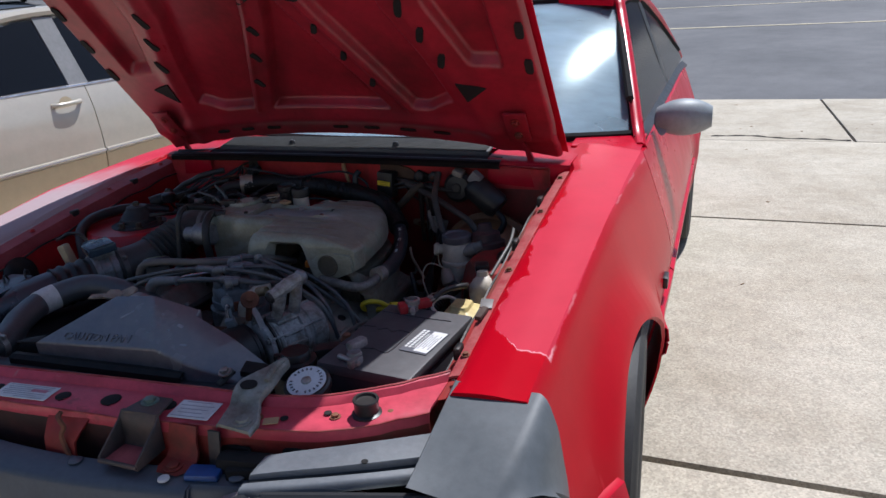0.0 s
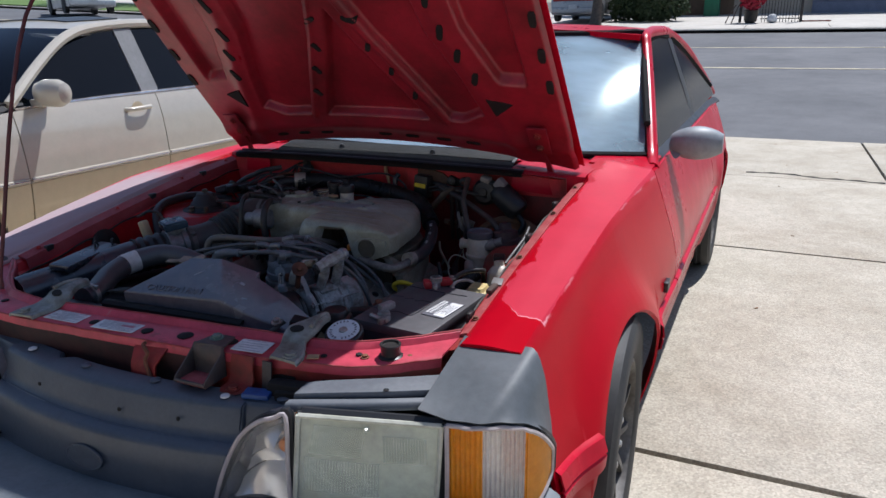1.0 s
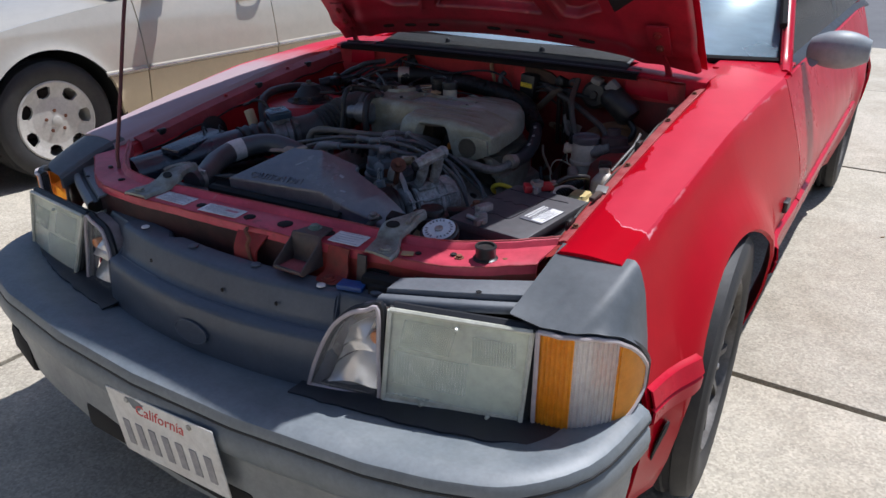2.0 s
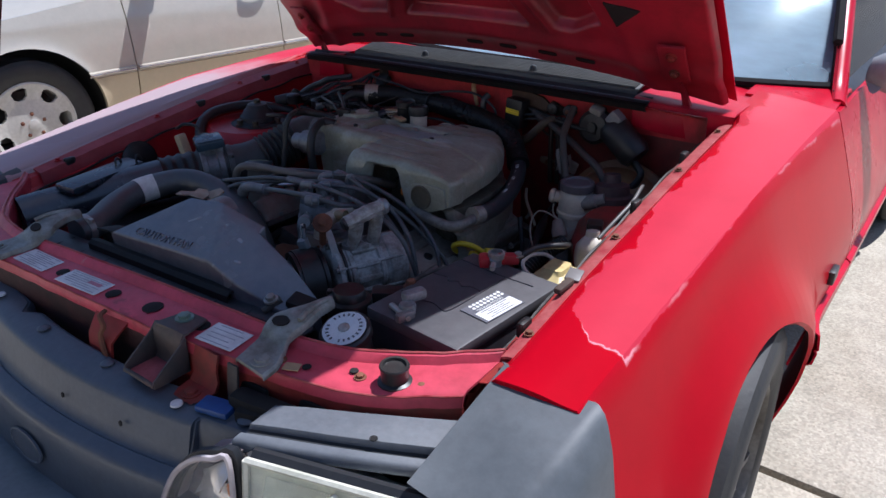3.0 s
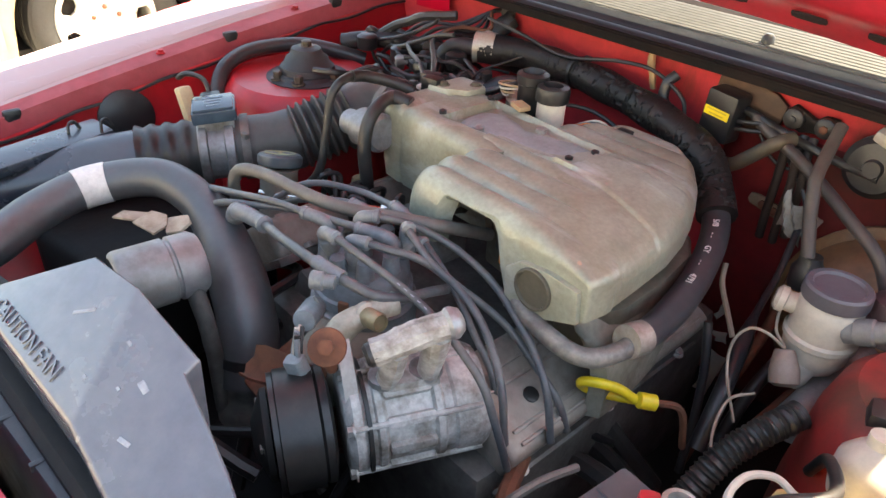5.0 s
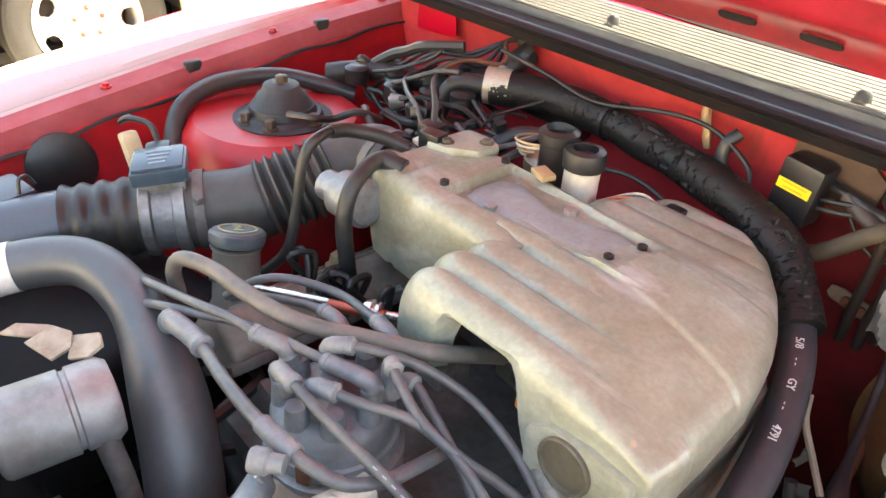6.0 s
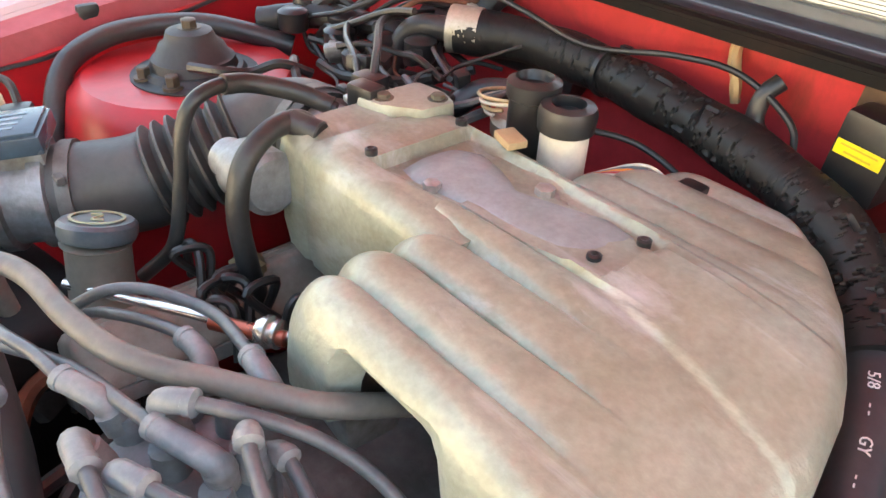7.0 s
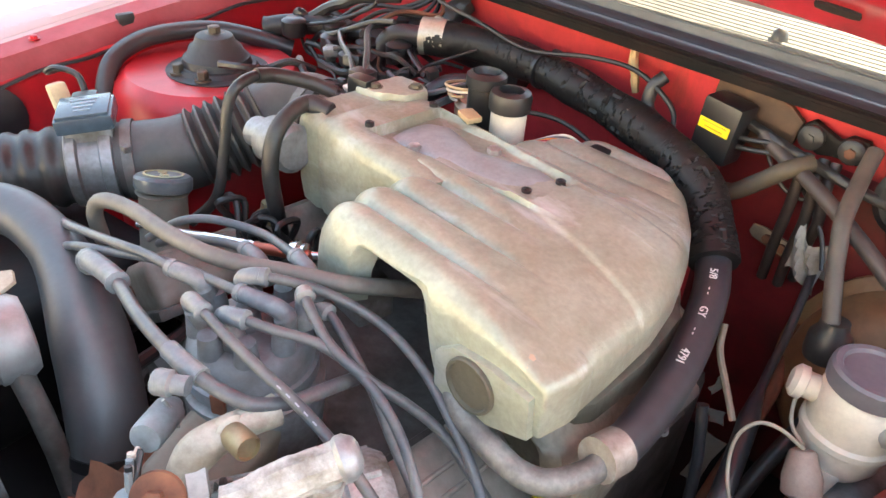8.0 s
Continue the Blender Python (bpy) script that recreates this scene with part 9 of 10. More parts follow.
part("check_valve", turned([(0.0185, -0.012), (0.0200, -0.006), (0.0190, 0.012), (0.0135, 0.020), (0.0125, 0.028)], (0.352, 1.208, 0.700), (-0.10, 0.05, 1), 20), RUBBER, vh)
part("port_plug", turned([(0.010, 0), (0.013, 0.002), (0.013, 0.012), (0.0145, 0.013), (0.0145, 0.03), (0.012, 0.032), (0.011, 0.05)], (0.424, 1.135, 0.702), (0.9, 0.1, 0.42), 20), mat("dusty_grey_plug", (0.22, 0.21, 0.20), 0.6, dark=(0.16, 0.14, 0.13), scale=30, amount=0.8), brake, "dusty grey plug")
part("valve_block", turned([(0.045, 0), (0.045, 0.018), (0.036, 0.022), (0.034, 0.04), (0.018, 0.046), (0.016, 0.062), (0, 0.064)], (0.468, 1.175, 0.700), (-0.1, 0.1, 1), 20), mat("purple_rust", (0.075, 0.04, 0.045), 0.6, dark=(0.03, 0.02, 0.02), scale=16, amount=0.9, bump=0.2), brake)
wiper = thing("wiper_motor", "dusty black wiper motor on the firewall", "wiper motor", (0.40, 1.33, 0.75))
part("motor", turned([(0.026, 0), (0.030, 0.006), (0.034, 0.012), (0.035, 0.085), (0.029, 0.097), (0, 0.098)], (0.386, 1.318, 0.822), (0.78, -0.1, -0.62), 28), RUBBER, wiper)
part("gear_case", turned([(0.034, 0), (0.038, 0.006), (0.038, 0.026), (0.030, 0.034), (0.012, 0.036), (0.010, 0.042), (0, 0.042)], (0.350, 1.345, 0.806), (0, -1, 0.1), 28), RUBBER, wiper)
part("foil_cap", block((0.030, 0.03, 0.016), pose(0.352, 1.325, 0.846, 10, 18, 0), 0.006), mat("dirty_cream_foil", (0.30, 0.27, 0.23), 0.5, dark=(0.2, 0.16, 0.12), scale=30, amount=0.8), wiper)
part("plug", block((0.03, 0.03, 0.03), pose(0.402, 1.308, 0.838, 0, 40, 0), 0.006), MATS["dusty_grey_plug"], wiper)
part("cable", tube([(0.45, 1.31, 0.755), (0.475, 1.30, 0.73), (0.46, 1.29, 0.70), (0.42, 1.28, 0.69)], 0.008, 8, 10), RUBBER, wiper)

# tanks by the near fender
tank = thing("washer_tank", "yellowed plastic tank with a looped white tube", "fluid tank", (0.50, 0.87, 0.60))
part("body", rings([[(0.505 + w * sx, 0.880 + l * sy, z) for sx, sy in ((-1, -0.75), (-0.75, -1), (0.75, -1), (1, -0.75), (1, 0.75), (0.75, 1), (-0.75, 1), (-1, 0.75))] for w, l, z in ((0.032, 0.042, 0.60), (0.036, 0.046, 0.655), (0.034, 0.044, 0.672), (0.020, 0.026, 0.682), (0.018, 0.022, 0.690))]), YELLOWED, tank)
part("tube", tube([(0.485, 0.85, 0.672), (0.468, 0.84, 0.682), (0.452, 0.855, 0.690), (0.452, 0.885, 0.692), (0.468, 0.905, 0.690), (0.488, 0.905, 0.684)], 0.0035, 8, 8), CREAM, tank)
bulb = thing("vacuum_reservoir", "white round reservoir beside the fender rail", "reservoir", (0.52, 0.98, 0.6))
part("bulb", turned([(0.016, 0), (0.030, 0.010), (0.033, 0.030), (0.030, 0.050), (0.020, 0.062), (0.013, 0.068), (0.012, 0.078)], (0.522, 0.985, 0.640), (-0.1, 0.1, 1), 28), CREAM, bulb)
part("clip", block((0.03, 0.025, 0.02), pose(0.505, 1.02, 0.715, 10, 0, 20), 0.006), BLACK_PLASTIC, bulb)
lamp_rod = thing("rail_tube", "grey tube lying along the fender rail", "tube", (0.57, 1.05, 0.76))
part("tube", tube([(0.553, 0.93, 0.735), (0.562, 0.98, 0.757), (0.566, 1.03, 0.772), (0.560, 1.08, 0.782), (0.545, 1.13, 0.770)], 0.0034, 8, 10), mat("grey_tube", (0.12, 0.115, 0.11), 0.5), lamp_rod)

# battery
BM = pose(0.464, 0.667, 0.013, 0, 0, -5)
bat = thing("battery", "dusty black car battery with a printed white label", "battery", (0.464, 0.667, 0.49))
CASE = mat("battery_case", (0.026, 0.023, 0.030), 0.42, dark=(0.06, 0.055, 0.06), scale=7, amount=0.7, grain=60, bump=0.1)
part("case", block((0.172, 0.244, 0.195), BM @ pose(0, 0, 0.585), 0.006), CASE, bat)
LID = mat("dusty_battery_lid", (0.080, 0.077, 0.082), 0.5, dark=(0.046, 0.042, 0.049), scale=9, amount=0.8, grain=60, bump=0.1)
top = part("lid", block((0.176, 0.248, 0.020), BM @ pose(0, 0, 0.690), 0.005), LID, bat)
for pts in (((-0.082, -0.055), (-0.050, -0.060), (-0.020, -0.052), (0.000, -0.058), (0.012, -0.050), (0.012, 0.030), (0.010, 0.085)), ((-0.084, 0.020), (-0.060, 0.024), (-0.050, 0.016), (-0.036, 0.024), (-0.022, 0.016), (-0.010, 0.024), (0.012, 0.022)), ((-0.084, 0.088), (-0.030, 0.085), (0.010, 0.085), (0.060, 0.088))):
    part("lid_seam", tube([BM @ Vector((x, y, 0.7002)) for x, y in pts], 0.0013, 4, 6), CASE, top)
LB = BM @ pose(0.052, -0.002, 0, 0, 0, -3)
lab = part("label", block((0.052, 0.084, 0.0012), LB @ pose(0, 0, 0.7012), 0.0003, None, 1), INK, bat, "black and white printed label")
part("label_white", block((0.026, 0.076, 0.0006), LB @ pose(0.0115, 0.001, 0.7020), 0), PAPER, lab)
for i in range(2):
    for k in range(9):
        part("pictogram", turned([(0.0029, 0), (0.0029, 0.0006), (0, 0.0006)], LB @ Vector((-0.021 + 0.0075 * i, -0.026 + 0.0078 * k, 0.7017)), (0, 0, 1), 8), WHITE_INK, lab)
writing("label_text", "DANGER/POISON", 0.0070, LB @ pose(-0.0055, 0.0, 0.7021, 0, 0, 90), WHITE_INK, lab, 0.0002)
for k in range(5):
    part("print_line", block((0.0013, random.uniform(0.02, 0.06), 0.0004), LB @ pose(0.002 + 0.0045 * k, 0.0, 0.7024), 0), INK, lab)
neg = part("negative_clamp", turned([(0.012, 0), (0.013, 0.012), (0.011, 0.016), (0, 0.017)], BM @ Vector((-0.028, -0.098, 0.700)), (0, 0, 1), 20), ALU_GREY, bat, "corroded grey lead terminal clamp")
part("clamp_ear", block((0.036, 0.018, 0.016), BM @ pose(-0.036, -0.076, 0.718, 0, 0, 75), 0.005), ALU_GREY, neg)
part("clamp_ear", block((0.012, 0.03, 0.014), BM @ pose(-0.018, -0.113, 0.706, 0, 0, -10), 0.004), ALU_GREY, neg)
part("clamp_bolt", rod(BM @ Vector((-0.055, -0.104, 0.706)), BM @ Vector((-0.008, -0.116, 0.706)), 0.0045), STEEL, neg)
pos = part("positive_clamp", turned([(0.013, 0), (0.014, 0.012), (0.011, 0.016), (0, 0.017)], BM @ Vector((-0.032, 0.110, 0.700)), (0, 0, 1), 20), ALU_GREY, bat, "red covered terminal clamp")
part("red_cover", block((0.036, 0.018, 0.018), BM @ pose(-0.016, 0.126, 0.710, 0, 0, 40), 0.006), RED_PLASTIC, pos)
part("red_cover", block((0.030, 0.018, 0.018), BM @ pose(-0.044, 0.098, 0.708, 0, 0, -50), 0.006), RED_PLASTIC, pos)
part("clamp_ring", turned([(0.010, 0), (0.014, 0.001), (0.014, 0.010), (0.010, 0.011)], BM @ Vector((-0.030, 0.112, 0.712)), (0, 0, 1), 20, None, True), STEEL, pos)
part("clamp_bolt", rod(BM @ Vector((-0.020, 0.092, 0.712)), BM @ Vector((-0.012, 0.078, 0.710)), 0.0045), STEEL, pos)
part("clamp_bolt", hexbolt(BM @ Vector((-0.004, 0.136, 0.716)), (0, 0, 1), 0.006, 0.006), STEEL, pos)
part("cable", tube([BM @ Vector((-0.005, 0.132, 0.710)), BM @ Vector((0.01, 0.17, 0.722)), BM @ Vector((0.03, 0.22, 0.715)), BM @ Vector((0.0, 0.29, 0.68)), BM @ Vector((-0.02, 0.33, 0.62))], 0.0055, 8, 10), RUBBER, pos)
part("hold_down", tube([(0.330, 0.60, 0.66), (0.335, 0.66, 0.68), (0.34, 0.74, 0.685), (0.345, 0.80, 0.67)], 0.004, 6, 8), ALU_DARK, bat)

# dipstick
dip = thing("dipstick", "yellow looped dipstick handle", "dipstick", (0.30, 0.92, 0.6))
part("loop", tube([(0.310, 0.946, 0.634), (0.298, 0.932, 0.648), (0.284, 0.914, 0.657), (0.269, 0.908, 0.652), (0.264, 0.916, 0.638), (0.274, 0.930, 0.628), (0.294, 0.941, 0.629), (0.312, 0.948, 0.634)], 0.0055, 8, 10), YELLOW, dip)
part("collar", turned([(0.006, 0), (0.009, 0.002), (0.009, 0.02), (0.006, 0.022)], (0.312, 0.948, 0.634), (0.6, 0.7, -0.2), 14), YELLOW, dip)
part("shaft", tube([(0.325, 0.963, 0.630), (0.345, 0.985, 0.620), (0.352, 1.0, 0.56)], 0.004, 6, 8), RUST, dip)

# power steering reservoir and radiator cap
ps = thing("steering_reservoir", "tan fluid reservoir with a black screw cap", "fluid tank", (0.29, 0.575, 0.5))
part("body", turned([(0.045, 0.52), (0.046, 0.62), (0.043, 0.655), (0.030, 0.672), (0.028, 0.684)], (0.318, 0.566, 0), (0, 0, 1), 28), TAN, ps)
part("cap", turned([(0.032, 0.676), (0.035, 0.680), (0.035, 0.700), (0.034, 0.704), (0.026, 0.706), (0.025, 0.716), (0.023, 0.719), (0.0, 0.719)], (0.318, 0.566, 0), (0, 0, 1), 28), BLACK_PLASTIC, ps)
part("cap_grip", block((0.020, 0.012, 0.012), pose(0.284, 0.566, 0.702, 0, 0, 35), 0.004), BLACK_PLASTIC, ps)
part("connector", block((0.06, 0.03, 0.03), pose(0.350, 0.625, 0.690, 0, 0, 35), 0.006), BLACK_PLASTIC, ps)
part("rusty_bolt", hexbolt((0.372, 0.648, 0.706), (0, 0, 1), 0.008, 0.012), RUST, ps)
rc = part("filler_cap", turned([(0.020, -0.044), (0.020, -0.020)], (0.392, 0.480, 0.716), (0.02, -0.30, 0.95), 20), BLACK_PLASTIC, radiator, "round cap with a white printed warning disc")
CN = Vector((0.02, -0.30, 0.95))
part("cap_body", turned([(0.030, -0.045), (0.032, -0.012), (0.037, -0.010), (0.037, 0.0), (0.034, 0.003), (0.0, 0.004)], (0.392, 0.480, 0.716), CN, 32), BLACK_PLASTIC, rc)
disc = part("disc", turned([(0.031, 0.0042), (0.031, 0.0052), (0.0, 0.0056)], (0.392, 0.480, 0.716), CN, 32), mat("pale_blue_disc", (0.62, 0.66, 0.70), 0.4, dark=(0.5, 0.5, 0.52), scale=30), rc)
part("rivet", turned([(0.008, 0.0055), (0.008, 0.0075), (0.005, 0.0085), (0, 0.0085)], (0.392, 0.480, 0.716), CN, 20), STEEL, rc)
dm = facing(Vector((0.392, 0.480, 0.716)) + CN.normalized() * 0.0062, (1, 0, 0), CN)
for k in range(22):
    a = 2 * math.pi * k / 22
    if k % 6 != 5:
        part("print_mark", block((0.0026, 0.0045, 0.0004), dm @ pose(0.024 * math.cos(a), 0.024 * math.sin(a), 0, 0, 0, math.degrees(a) - 90), 0), INK, disc)
part("neck", turned([(0.026, 0.60), (0.026, 0.675)], (0.40, 0.485, 0), (0, 0, 1), 24), BLACK_PLASTIC, rc)
part("neck_hose", tube([(0.405, 0.485, 0.67), (0.43, 0.51, 0.672), (0.445, 0.53, 0.66), (0.44, 0.56, 0.62)], 0.012, 6, 10), mat("tan_brown_hose", (0.22, 0.12, 0.07), 0.6), rc)

# dark clutter low in the bay
low = thing("lower_bay_clutter", "dark grimy pipes and brackets low in the bay", "pipes", (0.2, 0.8, 0.5))
for k in range(26):
    x, y = random.uniform(-0.42, 0.36), random.uniform(0.62, 1.25)
    a = random.uniform(0, 6.28)
    l = random.uniform(0.06, 0.16)
    z = random.uniform(0.48, 0.62)
    if -0.02 < x < 0.3 and 0.86 < y < 1.2:
        z = 0.55
    part("pipe", tube([(x, y, z), (x + l * math.cos(a), y + l * math.sin(a), z + random.uniform(-0.02, 0.04)), (x + 1.6 * l * math.cos(a + 0.6), y + 1.6 * l * math.sin(a + 0.6), z - 0.04), (x + 2 * l * math.cos(a + 1), y + 2 * l * math.sin(a + 1), z - 0.12)], random.uniform(0.004, 0.014), 6, 8), random.choice((RUBBER, HOSE, ALU_DARK, RUST, BLACK_PLASTIC)), low)
for k in range(14):
    part("bracket", block((random.uniform(0.03, 0.08), random.uniform(0.03, 0.08), random.uniform(0.02, 0.06)), pose(random.uniform(-0.35, 0.35), random.uniform(0.62, 0.86), random.uniform(0.48, 0.60), random.uniform(-30, 30), random.uniform(-30, 30), random.uniform(0, 90)), 0.006), random.choice((ALU_DARK, RUST, BLACK_PLASTIC, ALU_DARK)), low)

# ---- ground ----
CONCRETE = mat("concrete", (0.445, 0.40, 0.32), 0.85, dark=(0.33, 0.285, 0.215), scale=1.6, amount=0.8, grain=70, bump=0.7, vary=0.05, depth=0.004)
ASPHALT = mat("asphalt", (0.115, 0.116, 0.122), 0.85, dark=(0.080, 0.082, 0.088), scale=0.5, amount=0.8, grain=40, bump=0.4, depth=0.004)
EARTH = mat("bare_ground", (0.12, 0.105, 0.085), 0.95, dark=(0.07, 0.06, 0.05), scale=1.0, amount=0.8, grain=30, bump=0.5, depth=0.006)
KERB = mat("kerb_concrete", (0.48, 0.45, 0.40), 0.85, dark=(0.36, 0.33, 0.28), scale=1.2, grain=40, bump=0.3)
for cm, sc in ((CONCRETE, 160.0),):
    # exposed sand grains
    nt = cm.node_tree
    spk = nt.nodes.new("ShaderNodeTexVoronoi")
    spk.inputs["Scale"].default_value = sc
    tco = nt.nodes.new("ShaderNodeTexCoord")
    nt.links.new(tco.outputs["Object"], spk.inputs["Vector"])
    rmp = nt.nodes.new("ShaderNodeMapRange")
    rmp.inputs["To Min"].default_value, rmp.inputs["To Max"].default_value = 0.72, 1.22
    nt.links.new(spk.outputs["Color"], rmp.inputs["Value"])
    hs = nt.nodes.new("ShaderNodeHueSaturation")
    bs = nt.nodes["Principled BSDF"]
    nt.links.new(bs.inputs["Base Color"].links[0].from_socket, hs.inputs["Color"])
    nt.links.new(rmp.outputs["Result"], hs.inputs["Value"])
    nt.links.new(hs.outputs["Color"], bs.inputs["Base Color"])
RISE = math.tan(radians(4.0))
ROAD_Y0, ROAD_Y1 = 8.72, 24.1


def lie(y, x=0.0):
    """Height of the land: level on the drive, rising beyond its foot and uphill along the street."""
    z = 0.0 if y < ROAD_Y0 else (min(y, ROAD_Y1) - ROAD_Y0) * RISE + max(0, y - ROAD_Y1) * 0.06
    return z + max(0.0, -x - 7) * 0.055 * min(1.0, max(0.0, (y - 7) / 6))


def crown(y):
    return 0.05 * math.sin(math.pi * (y - ROAD_Y0) / (ROAD_Y1 - ROAD_Y0)) - 0.012


gy = [-400, -60, -20, -6, 0, 4, 7, 8.6, ROAD_Y0, 10, 13, 16, 20, 24.1, 30, 40, 80, 300, 1500]
gx = [-1500, -300, -80, -30, -18, -12, -7, -3, 0, 3, 6, 12, 30, 80, 300, 1500]
tagged(part("ground", sheet([[(x, y, lie(min(y, 60), max(x, -90)) - 0.06) for x in gx] for y in gy]), EARTH), "brown bare ground around the drive", "ground", kind="structure")

drive = tagged(new("drive"), "sunlit broom-finished concrete drive with dark joints", "drive", kind="structure")
drive.empty_display_size = 0.1


def concrete_slab(x0, x1, y0, y1, parent, z=0.0, mat_=None, pitch=0.0):
    g = 0.011
    bm = block((x1 - x0 - 2 * g, y1 - y0 - 2 * g, 0.06), pose((x0 + x1) / 2, (y0 + y1) / 2, z - 0.03 + random.uniform(-0.002, 0.002), pitch), 0.006, None, 2)
    return part("concrete_slab", bm, mat_ or CONCRETE, parent)


for y0, y1 in ((-4.9, -3.4), (-3.4, -0.98), (-0.98, 1.445), (1.445, 3.85), (3.85, 6.17)):
    for x0, x1 in ((-5.6, -3.3), (-3.3, -1.1), (-1.1, 3.4), (3.4, 6.0)):
        concrete_slab(x0, x1, y0, y1, drive)
for x0, x1 in ((-7, -2.4), (-2.4, 2.03), (2.03, 4.6), (4.6, 7.2), (7.2, 14), (14, 30)):
    concrete_slab(x0, x1, 6.17, 8.62, drive)
part("joint_filler", block((37, 13.6, 0.02), pose(11.4, 1.8, -0.045), 0.0), mat("joint_dirt", (0.05, 0.045, 0.04), 0.95, scale=8, bump=0.4), drive)
crack = [(0.93, 6.33, 0.001), (1.25, 6.36, 0.001), (1.5, 6.27, 0.001), (1.75, 6.25, 0.001), (2.0, 6.2, 0.001)]
part("crack", tube(crack, lambda t: 0.008 + 0.004 * math.sin(t * 40), 8, 6, flat=0.35), MATS["joint_dirt"], drive)
LEAF = mat("dry_leaf", (0.22, 0.12, 0.05), 0.8, scale=30)
for k in range(14):
    x, y = random.uniform(0.95, 2.6), random.uniform(1.6, 8.2)
    part("dry_leaf", block((random.uniform(0.01, 0.035), random.uniform(0.006, 0.014), 0.003), pose(x, y, 0.004, random.uniform(-10, 10), random.uniform(-10, 10), random.uniform(0, 180)), 0.0012, None, 1), LEAF, drive)

xs = [-90, -60, -40, -28, -20, -14, -10, -7, -3, 0, 4, 8, 20, 40, 90]
road = tagged(part("road", sheet([[(x, y, lie(y, x) + crown(y)) for x in xs] for y in (8.62, 8.72, 10, 12, 14, 16, 18, 20, 22, 24.1)]), ASPHALT), "grey asphalt street with two thin pale lines", "road", kind="structure")
LINE = mat("road_line", (0.50, 0.44, 0.30), 0.8, dark=(0.25, 0.23, 0.2), scale=3, amount=0.8, bump=0.2)
for y in (15.0, 19.1):
    part("road_line", sheet([[(x, q, lie(q, x) + crown(q) + 0.006) for x in xs] for q in (y - 0.06, y + 0.06)], thick=0.004), LINE, road)
kerb = tagged(new("far_pavement"), "pale concrete kerb and pavement across the street", "pavement", kind="structure")
part("kerb", sheet([[(x, y, lie(24.1, x) + z) for y, z in ((24.1, -0.03), (24.1, 0.09), (24.12, 0.11), (24.28, 0.115), (24.28, 0.05))] for x in xs], thick=0.02), KERB, kerb)
for k in range(-4, 9):
    concrete_slab(k * 2.4, k * 2.4 + 2.4, 24.29, 26.2, kerb, lie(25.2) + 0.115, KERB, 3.4)
part("forecourt", sheet([[(x, y, lie(y, x) + 0.10) for x in xs] for y in (26.22, 28, 31, 36)], thick=0.05), KERB, kerb)

# ---- far side of the street ----
FZ = lie(28) + 0.10
HEDGE = mat("hedge_green", (0.055, 0.085, 0.03), 0.8, dark=(0.03, 0.05, 0.02), scale=10, amount=0.9, bump=0.2, vary=0.2)
BARK = mat("bark", (0.16, 0.125, 0.10), 0.9, dark=(0.08, 0.06, 0.05), scale=12, amount=0.9, bump=0.5)
BLOOM = mat("red_bloom", (0.45, 0.02, 0.05), 0.6, dark=(0.3, 0.01, 0.03), scale=30)


def leaf_mass(centre, size, count, leaf, seed):
    """Many small bent leaves strewn through a rounded, uneven volume."""
    rnd = random.Random(seed)
    bm = bmesh.new()
    for _ in range(count):
        while True:
            p = Vector((rnd.uniform(-1, 1), rnd.uniform(-1, 1), rnd.uniform(-1, 1)))
            if 0.35 < p.length < 1.0 + 0.25 * noise.noise(p * 2 + Vector((seed, 0, 0))):
                break
        q = Vector(centre) + Vector((p.x * size[0], p.y * size[1], p.z * size[2]))
        m = Matrix.Translation(q) @ Euler((rnd.uniform(0, 6.3), rnd.uniform(0, 6.3), rnd.uniform(0, 6.3))).to_matrix().to_4x4()
        w, l = leaf * rnd.uniform(0.3, 0.5), leaf * rnd.uniform(0.7, 1.2)
        v = [bm.verts.new(m @ Vector(c)) for c in ((0, 0, 0), (w, l * 0.5, l * 0.12), (0, l, 0), (-w, l * 0.5, l * 0.12))]
        bm.faces.new((v[0], v[1], v[2]))
        bm.faces.new((v[0], v[2], v[3]))
    return bm


def tree(x, y, h, r, seed):
    z = lie(y, x) + 0.1
    t = thing("street_tree", "tree with grey-brown trunk and green crown across the street", "tree", (x, y, z), "trees across the street")
    trunk = tube([(x, y, z - 0.1), (x + 0.05, y, z + h * 0.2), (x - 0.04, y, z + h * 0.4), (x, y, z + h * 0.55)], lambda s: 0.20 * (1 - 0.5 * s) + 0.08 * max(0, 0.1 - s) * 10, 6, 12, None, True, 0.08)
    rnd = random.Random(seed)
    for k in range(6):
        a = k * 1.05 + rnd.uniform(-0.3, 0.3)
        tube([(x, y, z + h * 0.45), (x + 0.5 * r * math.cos(a), y + 0.5 * r * math.sin(a), z + h * 0.62), (x + 0.9 * r * math.cos(a), y + 0.9 * r * math.sin(a), z + h * 0.78)], lambda s: 0.08 * (1 - 0.8 * s), 5, 8, trunk)
    part("trunk", trunk, BARK, t)
    part("crown", leaf_mass((x, y, z + h * 0.75), (r, r, h * 0.28), 3800, 0.22, seed), HEDGE, t)


